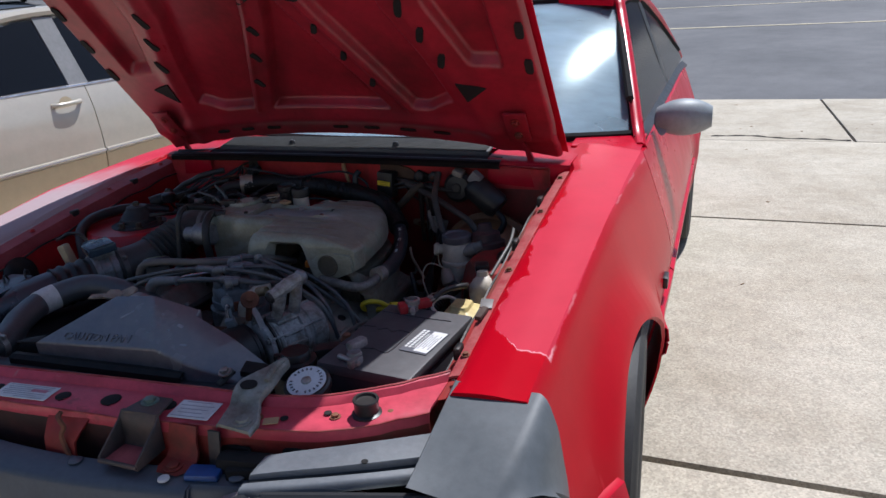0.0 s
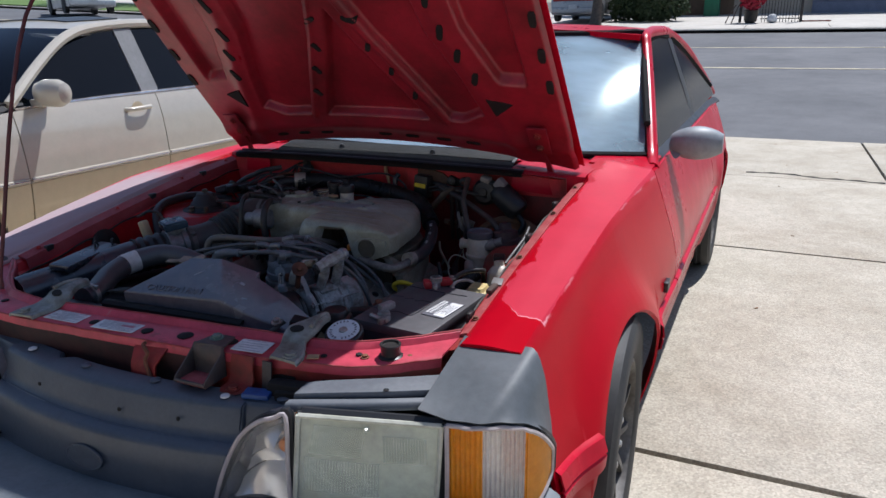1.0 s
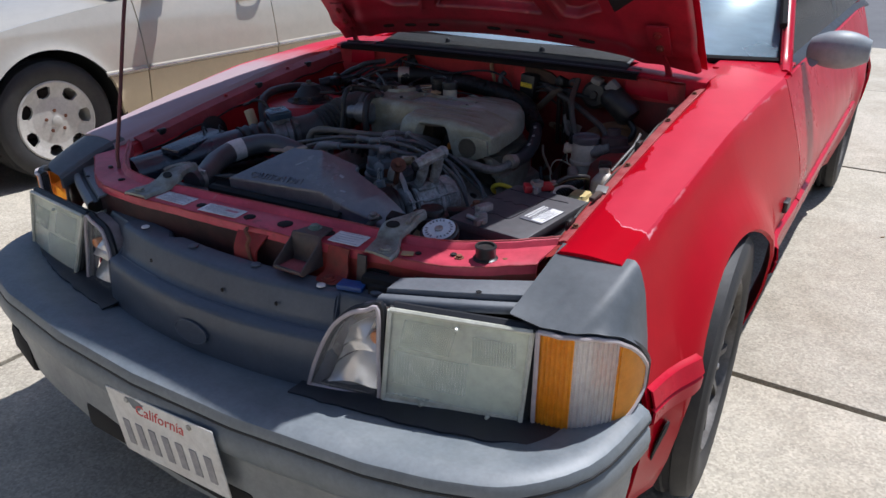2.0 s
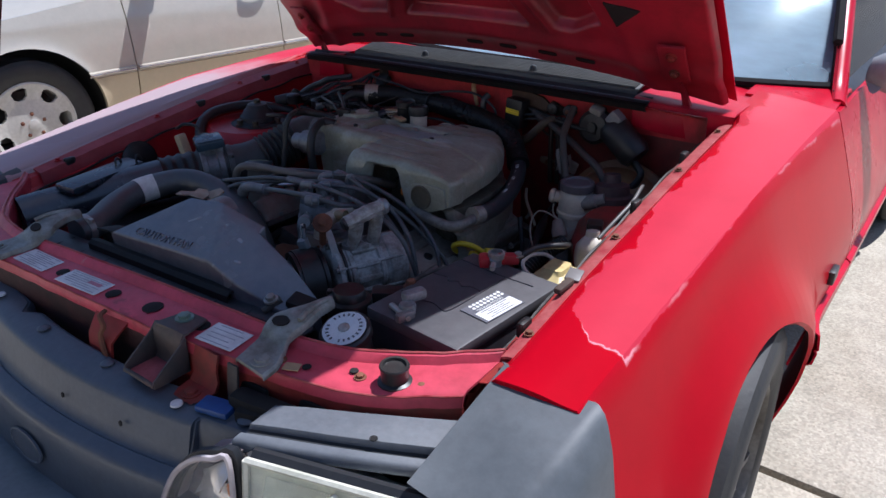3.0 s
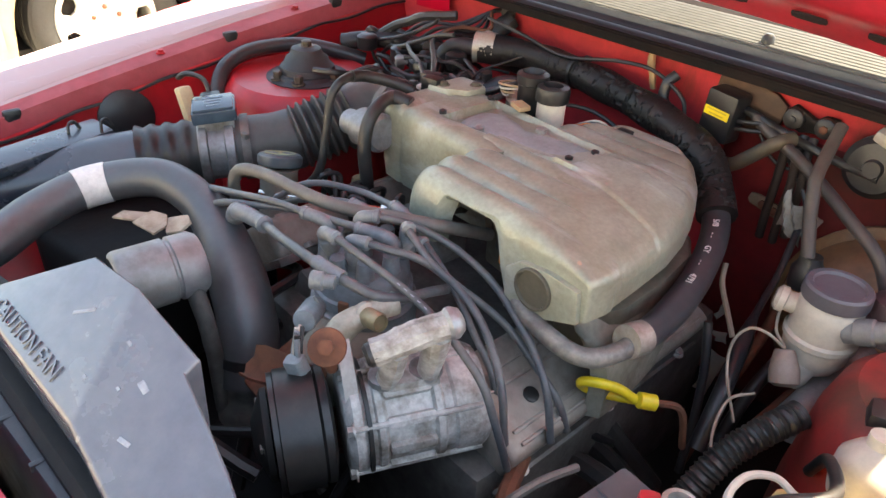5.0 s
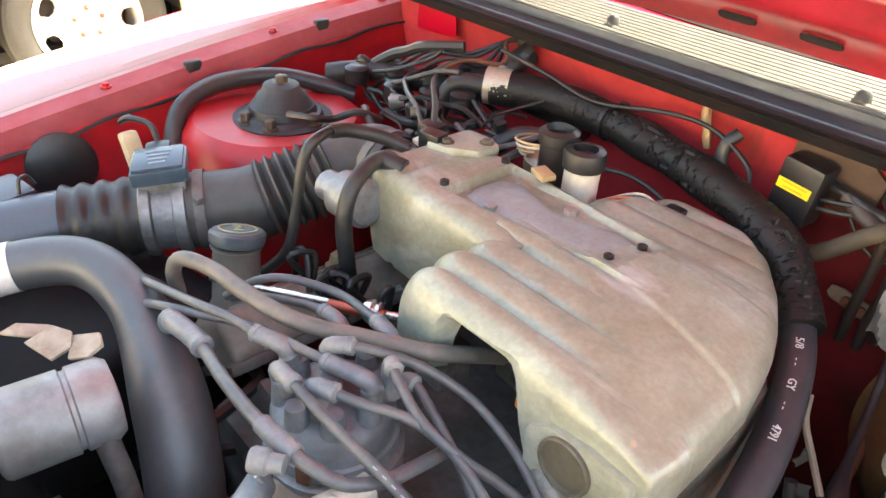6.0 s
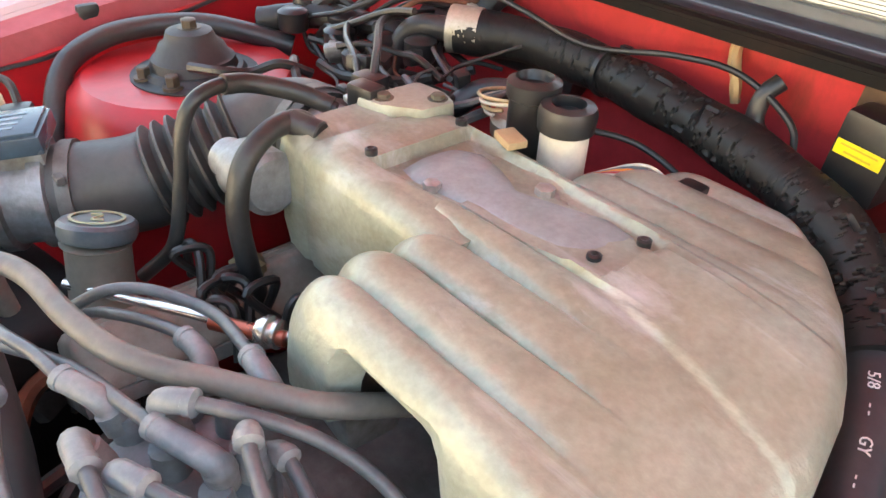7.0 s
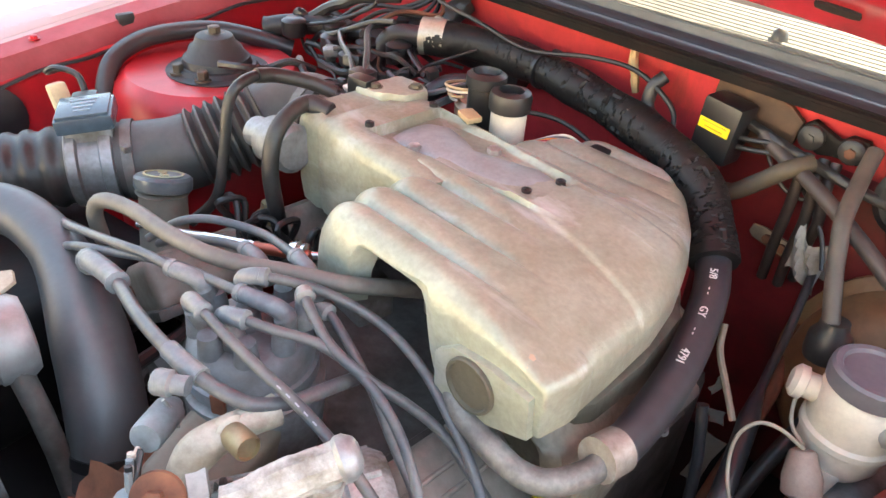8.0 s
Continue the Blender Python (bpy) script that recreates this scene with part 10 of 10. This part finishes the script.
tree(-5.3, 27.2, 5.5, 2.2, 3)
tree(-30.0, 30.0, 6.5, 3.0, 5)
hedge = thing("hedge", "dense dark green clipped hedge beside the far drive", "hedge", (-3.6, 29, FZ))
part("foliage", leaf_mass((-3.4, 29.2, lie(29.2) + 0.75), (1.2, 0.9, 0.75), 4200, 0.12, 8), HEDGE, hedge)
part("foliage", leaf_mass((-4.5, 29.8, lie(29.8) + 0.9), (0.9, 0.8, 0.9), 3000, 0.12, 9), HEDGE, hedge)
grass = thing("grass_strip", "strip of bright green lawn across the street", "grass", (-30, 26, lie(26, -30)), kind="stuff")
part("turf", sheet([[(x, y, lie(y, x) + 0.13 + 0.02 * math.sin(x * 7)) for x in [-60 + k * 2 for k in range(23)]] for y in (24.5, 25.5, 27, 29)], thick=0.05), mat("lawn", (0.10, 0.17, 0.03), 0.9, dark=(0.07, 0.12, 0.03), scale=4, amount=0.8, grain=60, bump=0.6), grass)

shrub = thing("potted_shrub", "red flowering shrub in a dark pot by the fence", "potted plant", (0.0, 27.3, lie(27.3) + 0.1))
sz = lie(27.3) + 0.1
part("pot", turned([(0.14, 0), (0.20, 0.05), (0.24, 0.38), (0.26, 0.40), (0.22, 0.42), (0, 0.38)], (0.05, 27.3, sz)), RUBBER, shrub)
part("stems", tube([(0.05, 27.3, sz + 0.3), (0.1, 27.3, sz + 0.8), (0.0, 27.3, sz + 1.3)], 0.03, 5, 6), BARK, shrub)
part("blossom", leaf_mass((0.05, 27.3, sz + 1.0), (0.42, 0.4, 0.65), 1500, 0.10, 12), BLOOM, shrub)
for k, (x, h) in enumerate(((-0.75, 0.6), (-0.55, 0.8))):
    part("cane", tube([(x, 27.2, sz), (x + 0.15, 27.25, sz + h * 0.6), (x + 0.3, 27.3, sz + h)], 0.02, 5, 6), BARK, shrub)
stone = thing("garden_stone", "pale rounded stone beside the pot", "stone", (0.72, 27.2, sz))
part("stone", turned([(0.10, 0), (0.17, 0.06), (0.16, 0.18), (0.09, 0.27), (0, 0.29)], (0.72, 27.2, sz), (0.1, 0, 1), 14), PAPER, stone)

fence = thing("iron_fence", "dark iron fence with thin upright bars", "fence", (1.0, 27.6, lie(27.6) + 0.1))
IRON = mat("iron_paint", (0.035, 0.03, 0.03), 0.6, scale=20)
fz = lie(27.6) + 0.1
for k in range(13):
    part("bar", rod((0.40 + 0.095 * k, 27.6, fz), (0.40 + 0.095 * k, 27.6, fz + 1.15), 0.010, 6), IRON, fence)
for z in (0.12, 1.05):
    part("rail", block((1.25, 0.03, 0.03), pose(0.98, 27.6, fz + z), 0.004), IRON, fence)
for x in (-0.30, 1.62):
    part("post", block((0.09, 0.09, 2.3), pose(x, 27.6, fz + 1.15), 0.01), IRON, fence)
part("brick_pier", block((0.9, 0.5, 0.06), pose(2.1, 27.9, fz + 0.02), 0.01), mat("brick_paving", (0.35, 0.17, 0.13), 0.85, scale=8, bump=0.3), fence)

house2 = thing("far_house", "single-storey house with tan walls and blue-grey garage door", "house", (0, 33, lie(33)))
hz = lie(32.5)
STUCCO = mat("stucco", (0.46, 0.40, 0.33), 0.9, dark=(0.38, 0.33, 0.27), scale=1.5, amount=0.7, grain=30, bump=0.5, depth=0.005)
part("wall", block((16, 0.3, 3.0), pose(1.0, 34.0, hz + 1.5), 0.02), STUCCO, house2)
part("roof", prism([(33.3, hz + 2.8), (38, hz + 4.6), (42.5, hz + 2.8)], -8.0, 10.0, None, 0.0, "yz"), mat("roof_shingle", (0.13, 0.11, 0.10), 0.9, scale=6, bump=0.4), house2)
gd = part("garage_door", block((5.0, 0.10, 2.3), pose(4.6, 33.80, hz + 1.15), 0.02), mat("blue_grey_door", (0.20, 0.22, 0.30), 0.6, scale=3, bump=0.1), house2)
for k in range(4):
    part("door_panel", block((4.8, 0.03, 0.50), pose(4.6, 33.74, hz + 0.32 + 0.56 * k), 0.015), MATS["blue_grey_door"], gd)
part("wooden_gate", block((4.6, 0.08, 1.9), pose(-3.2, 33.78, hz + 0.95), 0.01), mat("brown_boards", (0.16, 0.10, 0.06), 0.8, scale=5, bump=0.3), house2)
part("green_bin", block((0.6, 0.6, 1.0), pose(-1.7, 32.9, hz + 0.5), 0.05), mat("bin_green", (0.02, 0.16, 0.08), 0.5, scale=8), house2)

# ---- unseen house behind the walk, at the drive's head, added to bounce light ----
home = thing("home", "beige stucco house front with a white garage door", "house", (0, -5.2, 0))
part("wall", block((7.0, 0.3, 3.0), pose(-6.2, -5.2, 1.5), 0.02), STUCCO, home)
part("wall", block((6.0, 0.3, 3.0), pose(6.0, -5.2, 1.5), 0.02), STUCCO, home)
part("wall", block((5.7, 0.3, 0.7), pose(0.15, -5.2, 2.65), 0.02), STUCCO, home)
WHITE_DOOR = mat("white_door", (0.74, 0.72, 0.68), 0.5, dark=(0.64, 0.62, 0.57), scale=2, bump=0.05)
gdoor = part("garage_door", block((5.65, 0.08, 2.3), pose(0.15, -5.25, 1.15), 0.02), WHITE_DOOR, home)
for j in range(4):
    for k in range(8):
        part("door_panel", block((0.58, 0.03, 0.42), pose(-2.3 + 0.70 * k, -5.20, 0.32 + 0.56 * j), 0.012), WHITE_DOOR, gdoor)
part("roof", prism([(-4.6, 2.95), (-9.0, 4.9), (-13.5, 2.95)], -10.0, 9.5, None, 0.0, "yz"), mat("roof_shingle"  , (0.13, 0.11, 0.10)), home)

# ---- pale sedan on the next strip ----
GOLD = mat("pale_gold_paint", (0.51, 0.47, 0.395), 0.30, metal=0.20, dark=(0.47, 0.43, 0.355), scale=2, amount=0.25, coat=0.6, bump=0.0, rough_var=0.06, gritty=0.015)
# Same paint with the golden sun reflection on the lower panels mixed in.
GOLD_BOUNCE = mat("lower_gold_paint", (0.51, 0.415, 0.27), 0.36, metal=0.15, dark=(0.46, 0.37, 0.235), scale=2, amount=0.3, coat=0.5, bump=0.0, gritty=0.015)
SED_X, SED_W = -2.545, 0.90
SMID = SED_X - SED_W
SW_Y, SR_Y, SW_R, SW_Z = 1.415, 4.22, 0.312, 0.308
sedan = thing("pale_sedan", "pale gold four-door sedan parked beside the coupe", "car", (SMID, 2.9, 0))
S_TOP = [(0.60, 0.66), (0.9, 0.72), (1.4, 0.80), (1.95, 0.865), (2.3, 0.885), (4.0, 0.90), (5.0, 0.87), (5.4, 0.80)]


def sedan_out(y, z):
    """Inset of the sedan's flank from its widest line."""
    d = lerp_table([(0.16, 0.06), (0.25, 0.03), (0.34, 0.012), (0.46, 0.0), (0.52, 0.0), (0.62, 0.006), (0.75, 0.022), (0.84, 0.045), (0.92, 0.075)], z)
    if y < 1.05:
        d += 0.20 * ((1.05 - y) / 0.45) ** 2.2
    if y > 4.6:
        d += 0.18 * ((y - 4.6) / 0.8) ** 2
    for wy in (SW_Y, SR_Y):
        r = math.hypot(y - wy, z - SW_Z)
        d -= 0.012 * math.exp(-max(0, r - 0.36) / 0.03)
    return d


def sedan_low(y):
    low = 0.175
    for wy in (SW_Y, SR_Y):
        if abs(y - wy) < 0.36:
            low = max(low, SW_Z + math.sqrt(0.36 ** 2 - (y - wy) ** 2))
    return low


def sedan_stations(a, b):
    ys = {round(a, 4), round(b, 4)}
    k = a
    while k < b:
        ys.add(round(k, 4))
        k += 0.06
    for wy in (SW_Y, SR_Y):
        for t in range(0, 181, 8):
            q = wy + 0.3599 * math.cos(radians(t))
            if a < q < b:
                ys.add(round(q, 4))
    return sorted(ys)


def sedan_flank(s, a, b, top, low, material, name, rows=14):
    out = []
    for y in sedan_stations(a, b):
        zt, zb = top(y), low(y)
        zt = max(zt, zb + 0.001)
        out.append([(SMID + s * (SED_W - sedan_out(y, zt + (zb - zt) * j / rows)), y, zt + (zb - zt) * j / rows) for j in range(rows + 1)])
    return part(name, sheet(out, thick=0.02, away=(-s, 0, 0)), material, sedan)


def s_top(y):
    return soft_table(S_TOP, y)


for s in (1, -1):
    for nm, a, b in (("fender", 0.99, 1.965), ("door", 1.972, 2.975), ("door", 2.982, 3.90), ("quarter_panel", 3.907, 5.38)):
        sedan_flank(s, a, b, s_top, lambda y: max(0.485, sedan_low(y)), GOLD, nm)
        sedan_flank(s, a, b, lambda y: max(0.483, sedan_low(y)), sedan_low, GOLD_BOUNCE, nm + "_lower", 8)
    for a, b in ((1.70, 1.96), (1.975, 2.97), (2.985, 3.86)):
        part("chrome_moulding", sheet([[(SMID + s * (SED_W - sedan_out(y, 0.5) + o), y, z) for z, o in ((0.516, 0.001), (0.512, 0.012), (0.494, 0.012), (0.490, 0.001))] for y in [a + (b - a) * k / 8 for k in range(9)]], thick=0.003, away=(-s, 0, 0)), GOLD, sedan)
        part("chrome_strip", tube([(SMID + s * (SED_W - sedan_out(y, 0.5) + 0.012), y, 0.503) for y in [a + (b - a) * k / 8 for k in range(9)]], 0.004, 2, 6), CHROME, sedan)
    for y in (2.80, 3.72):
        hx = SMID + s * (SED_W - sedan_out(y, 0.80))
        hd = part("door_handle", tube([(hx - s * 0.004, y - 0.10, 0.806), (hx + s * 0.028, y - 0.07, 0.808), (hx + s * 0.030, y + 0.06, 0.812), (hx - s * 0.004, y + 0.10, 0.812)], 0.013, 6, 10), GOLD, sedan)
        part("handle_cup", turned([(0.05, 0), (0.05, 0.003), (0.03, 0.004), (0, 0.003)], (hx - s * 0.003, y, 0.80), (s, 0, 0.1), 20), GOLD_BOUNCE, hd)

    def roof_x(z):
        return SMID + s * (0.825 - 0.20 * max(0.0, (z - 0.885) / 0.42))

    s_roof = [(1.98, 0.90), (2.25, 1.09), (2.5, 1.235), (2.75, 1.300), (3.2, 1.325), (3.7, 1.285), (4.05, 1.18), (4.5, 0.93)]
    for nm, a, b in (("front_window", 2.07, 2.90), ("rear_window", 3.02, 3.80)):
        rows = []
        for k in range(15):
            y = a + (b - a) * k / 14
            zt = lerp_table(s_roof, y) - 0.035
            rows.append([(roof_x(z) - s * 0.006, y, z) for z in (0.888 + (max(zt, 0.892) - 0.888) * j / 4 for j in range(5))])
        w = part(nm, sheet(rows, thick=0.004, away=(-s, 0, 0)), glass("sedan_glass", (0.20, 0.24, 0.30)), sedan, "dark blue tinted side glass")
        w.visible_shadow = False
    part("roof_rail", tube([(roof_x(z) + s * 0.0, y, z) for y, z in s_roof], 0.030, 5, 8), GOLD, sedan)
    part("centre_pillar", sheet([[(roof_x(z) + s * 0.002, y, z) for z in (0.88, 1.0, 1.15, 1.29)] for y in (2.89, 3.03)], thick=0.02, away=(-s, 0, 0)), mat("grey_pillar", (0.20, 0.20, 0.20), 0.4), sedan)
    part("window_strip", tube([(SMID + s * 0.83, y, s_top(y) + 0.006) for y in (2.0, 2.5, 3.0, 3.5, 3.9)], 0.010, 4, 6), CHROME, sedan)
    mir = part("wing_mirror", rings([[(SMID + s * (0.84 + 0.21 * u), 2.16 + 0.055 * hlf * math.cos(a) - 0.03 * (1 - u), 0.955 + 0.075 * hlf * math.sin(a)) for a in [2 * math.pi * k / 18 for k in range(18)]] for u, hlf in ((0, 0.35), (0.12, 0.75), (0.4, 1.0), (0.75, 1.0), (0.95, 0.75), (1.0, 0.35))]), GOLD, sedan, "rounded gold door mirror")
    part("mirror_foot", block((0.10, 0.08, 0.04), pose(SMID + s * 0.85, 2.15, 0.90), 0.012), GOLD, mir)
    wa = spoked_wheel(SMID + s * (SED_W - 0.135), SW_Y, SW_Z, s, SW_R, 0.208, 0.21, "silver")
    wb = spoked_wheel(SMID + s * (SED_W - 0.135), SR_Y, SW_Z, s, SW_R, 0.208, 0.21, "silver")
    for w in (wa, wb):
        w.parent = sedan
        w.matrix_parent_inverse = sedan.matrix_basis.inverted()
    for y in (SW_Y, SR_Y):
        part("wheel_arch_liner", sheet([[(SMID + s * x, y + 0.375 * math.cos(a), SW_Z + 0.375 * math.sin(a)) for x in (0.55, 0.865)] for a in [math.pi * k / 16 for k in range(17)]], thick=0.01, away=(0, 0, 1)), VOID, sedan)
    part("mud_flap", block((0.16, 0.012, 0.16), pose(SMID + s * 0.80, SW_Y + 0.385, 0.24), 0.004), RUBBER, sedan)

# front end
FL = spline([(0.893, 1.0, 0), (0.875, 0.86, 0), (0.80, 0.70, 0), (0.66, 0.58, 0), (0.36, 0.48, 0), (0.0, 0.455, 0)], 6)
FL = [(p.x, p.y) for p in FL]
FL = FL + [(-x, y) for x, y in FL[-2::-1]]


def nose_sheet(profile, name, material, lo=0, hi=None, label="", thick=0.012):
    rows = []
    for i, (x, y) in list(enumerate(FL))[lo:hi]:
        a, b = FL[max(i - 1, 0)], FL[min(i + 1, len(FL) - 1)]
        t = Vector((b[0] - a[0], b[1] - a[1])).normalized()
        inn = Vector((-t.y, t.x)) * -1
        inn = inn if inn.y > 0 or (abs(inn.y) < 0.3 and inn.x * x < 0) else -inn
        rows.append([(SMID + x + inn.x * d, y + inn.y * d, z) for d, z in profile])
    return part(name, sheet(rows, thick=thick, away=(0, 1, -0.2)), material, sedan, label)


nose_sheet([(0.03, 0.525), (0.012, 0.515), (0.0, 0.495), (0.0, 0.478)], "bumper_top", GOLD)
nose_sheet([(0.002, 0.477), (-0.008, 0.472), (-0.008, 0.455), (0.002, 0.450)], "chrome_band", CHROME)
nose_sheet([(0.0, 0.449), (-0.004, 0.36), (0.0, 0.27), (0.02, 0.19), (0.05, 0.165)], "bumper_cover", GOLD_BOUNCE)
n2 = len(FL)
nose_sheet([(0.10, 0.655), (0.055, 0.640), (0.022, 0.59), (0.018, 0.53)], "headlamp_lens", lens_mat("sedan_lens", (0.78, 0.74, 0.55), 0.12, (0.7, 0.6, 0.35)), 4, 17, "yellowed headlamp glass")
nose_sheet([(0.105, 0.66), (0.058, 0.642), (0.022, 0.59), (0.018, 0.53)], "amber_marker", AMBER, 1, 5, "amber side marker")
nose_sheet([(0.13, 0.655), (0.10, 0.60), (0.09, 0.53)], "headlamp_reflector", REFLECT, 2, 17)
nose_sheet([(0.08, 0.655), (0.05, 0.640), (0.022, 0.59), (0.018, 0.53)], "headlamp_lens", MATS["sedan_lens"], n2 - 17, n2 - 2)
nose_sheet([(0.07, 0.63), (0.04, 0.58), (0.03, 0.53)], "grille", BLACK_PLASTIC, 18, n2 - 18)
for d, z in ((0.018, 0.528), (0.098, 0.657)):
    rows = []
    for i, (x, y) in list(enumerate(FL))[1:17]:
        a, b = FL[max(i - 1, 0)], FL[min(i + 1, len(FL) - 1)]
        t = Vector((b[0] - a[0], b[1] - a[1])).normalized()
        inn = Vector((-t.y, t.x)) * -1
        inn = inn if inn.y > 0 or (abs(inn.y) < 0.3 and inn.x * x < 0) else -inn
        rows.append((SMID + x + inn.x * d, y + inn.y * d, z))
    part("lamp_seal", tube(rows, 0.005, 2, 6), RUBBER, sedan)
nose_sheet([(-0.003, 0.255), (0.004, 0.235)], "air_slot", VOID, 9, n2 - 9)
nose_sheet([(-0.004, 0.235), (0.004, 0.205)], "air_slot", VOID, 10, n2 - 10)
for sg in (1, -1):
    rows = []
    for x, y in FL[:17]:
        yy = max(y + 0.06, 0.64)
        w = lerp_table([(0.62, 0.70), (0.70, 0.76), (0.85, 0.80), (1.05, 0.825)], yy)
        a = (SMID + sg * (abs(x) - 0.055), y + 0.05, 0.652)
        b = (SMID + sg * min(w, abs(x) - 0.05), yy + 0.04, s_top(yy) + 0.004)
        rows.append([tuple(p + (q - p) * t for p, q in zip(a, b)) for t in (-0.12, 0, 0.3, 0.6, 1.0, 1.15)])
    part("lamp_brow", sheet(rows, thick=0.012), GOLD, sedan)
hood_rows = []
for y in (0.62, 0.70, 0.85, 1.05, 1.3, 1.6, 1.85, 1.95):
    w = lerp_table([(0.62, 0.70), (0.70, 0.76), (0.85, 0.80), (1.05, 0.825), (1.95, 0.83)], y)
    hood_rows.append([(SMID + w * u, y - 0.10 * (1 - u * u) * max(0, (1.0 - y) / 0.4), s_top(y) - 0.010 + 0.075 * (1 - abs(u) ** 2.6) - 0.02 * max(0, (0.75 - y) / 0.13)) for u in [k / 8 - 1 for k in range(17)]])
part("hood", sheet(hood_rows, thick=0.004), GOLD, sedan)


def sedan_screen(u, v):
    return (SMID + u * (0.80 - 0.16 * v), 1.80 + 0.72 * v + (0.20 - 0.08 * v) * u * u, 0.915 + 0.375 * v + 0.03 * math.sin(math.pi * v) + 0.012 * (1 - u * u))


sw = part("windscreen", sheet([[sedan_screen(k / 8 - 1, j / 8) for k in range(17)] for j in range(9)], thick=0.005, away=(0, 0.5, -0.8)), glass("sedan_glass"), sedan)
sw.visible_shadow = False
part("cowl", sheet([[(SMID + u * 0.81, y + 0.2 * u * u, 0.91) for u in [k / 8 - 1 for k in range(17)]] for y in (1.70, 1.80)], thick=0.01), BLACK_PLASTIC, sedan)
part("roof", sheet([[(SMID + 0.63 * u, y, lerp_table(s_roof, y) + 0.045 * (1 - u * u) + 0.005) for u in [k / 6 - 1 for k in range(13)]] for y in (2.50, 2.6, 2.75, 3.0, 3.2, 3.45, 3.7)], thick=0.02), GOLD, sedan)
part("sunroof", sheet([[(SMID + 0.40 * u, y, lerp_table(s_roof, y) + 0.045 * (1 - (0.40 * u / 0.63) ** 2) + 0.012) for u in [k / 4 - 1 for k in range(9)]] for y in (2.75, 3.0, 3.15)], thick=0.006), BLACK_PLASTIC, sedan)
part("rear_glass", sheet([[(SMID + (0.63 + 0.05 * j) * u, 3.72 + 0.35 * j, lerp_table(s_roof, 3.72 + 0.35 * j) + 0.04 * (1 - u * u)) for u in [k / 4 - 1 for k in range(9)]] for j in range(3)], thick=0.006), glass("sedan_glass"), sedan)
part("trunk", sheet([[(SMID + 0.82 * u, y, z + 0.03 * (1 - u * u)) for u in [k / 4 - 1 for k in range(9)]] for y, z in ((4.42, 0.93), (4.9, 0.90), (5.35, 0.84), (5.42, 0.6), (5.40, 0.2))], thick=0.02), GOLD, sedan)
part("interior", block((1.5, 2.3, 0.55), pose(SMID, 3.1, 0.60), 0.05), FABRIC, sedan)
for x in (-0.38, 0.38):
    part("seat_back", block((0.5, 0.16, 0.60), pose(SMID + x, 3.02, 0.95, -12), 0.06, None, 3), FABRIC, sedan)
part("underbody", block((1.6, 4.4, 0.05), pose(SMID, 2.95, 0.20), 0.01), VOID, sedan)


# ---- cars across the street ----
def far_car(name, label, x, y, turn, colour, length, height, tail_red):
    """A parked car, built as body, glasshouse, wheels and lamps."""
    z = lie(y, x) + 0.10
    M = pose(x, y, z, 0, 0, turn)
    c = thing(name, label, "car", (x, y, z), "cars across the street")
    paint = mat(name + "_paint", colour, 0.3, metal=0.3, coat=0.6, scale=2, bump=0)
    l = length / 2
    side = [(-l, 0.35), (-l + 0.02, 0.75), (-l + 0.15, 0.95), (-l * 0.55, 1.0), (l * 0.35, 0.98), (l * 0.9, 0.80), (l, 0.62), (l, 0.30), (l * 0.9, 0.22), (-l * 0.95, 0.24)]
    bm = prism(side, -0.88, 0.88, None, 0.05, "yz")
    part("body", join(bm, M), paint, c)
    cab = [(-l * 0.92, 0.96), (-l * 0.72, height - 0.10), (-l * 0.45, height), (l * 0.12, height - 0.02), (l * 0.48, 0.96)]
    part("glasshouse", join(prism(cab, -0.74, 0.74, None, 0.05, "yz"), M), glass("sedan_glass"), c)
    top = [(-l * 0.70, height - 0.10), (-l * 0.45, height + 0.02), (l * 0.12, height), (l * 0.14, height - 0.06), (-l * 0.45, height - 0.06)]
    part("roof", join(prism(top, -0.72, 0.72, None, 0.02, "yz"), M), paint, c)
    for sx in (-1, 1):
        for wy in (-l * 0.60, l * 0.62):
            p = M @ Vector((sx * 0.86, wy, 0.33))
            ax = M.to_3x3() @ Vector((sx, 0, 0))
            w = part("wheel", turned([(0.20, -0.10), (0.33, -0.10), (0.335, 0.0), (0.33, 0.06), (0.24, 0.07)], p, ax, 28), TYRE, c)
            part("rim", turned([(0.22, 0.04), (0.22, 0.066), (0.10, 0.05), (0.05, 0.07), (0, 0.07)], p, ax, 20), STEEL, w)
        part("tail_lamp", join(block((0.30, 0.06, 0.16), pose(sx * 0.66, -l + 0.05, 0.80), 0.02), M), mat("tail_red", (0.35, 0.01, 0.01), 0.25, bump=0), c)
    if tail_red:
        part("tail_lamp", join(block((1.5, 0.05, 0.13), pose(0, -l + 0.02, 0.80), 0.02), M), MATS["tail_red"], c)
    part("rear_bumper", join(block((1.70, 0.16, 0.22), pose(0, -l + 0.02, 0.40), 0.05, None, 3), M), paint, c)
    part("rear_plate", join(block((0.32, 0.02, 0.16), pose(0, -l - 0.07, 0.52), 0.004), M), PAPER, c)


far_car("silver_coupe", "silver coupe with a full-width red tail lamp, parked nose-in", -6.3, 30.0, 0, (0.42, 0.42, 0.44), 4.6, 1.42, True)
far_car("white_hatchback", "white sport utility parked across the street", -26.0, 22.0, 62, (0.72, 0.72, 0.70), 4.6, 1.70, False)
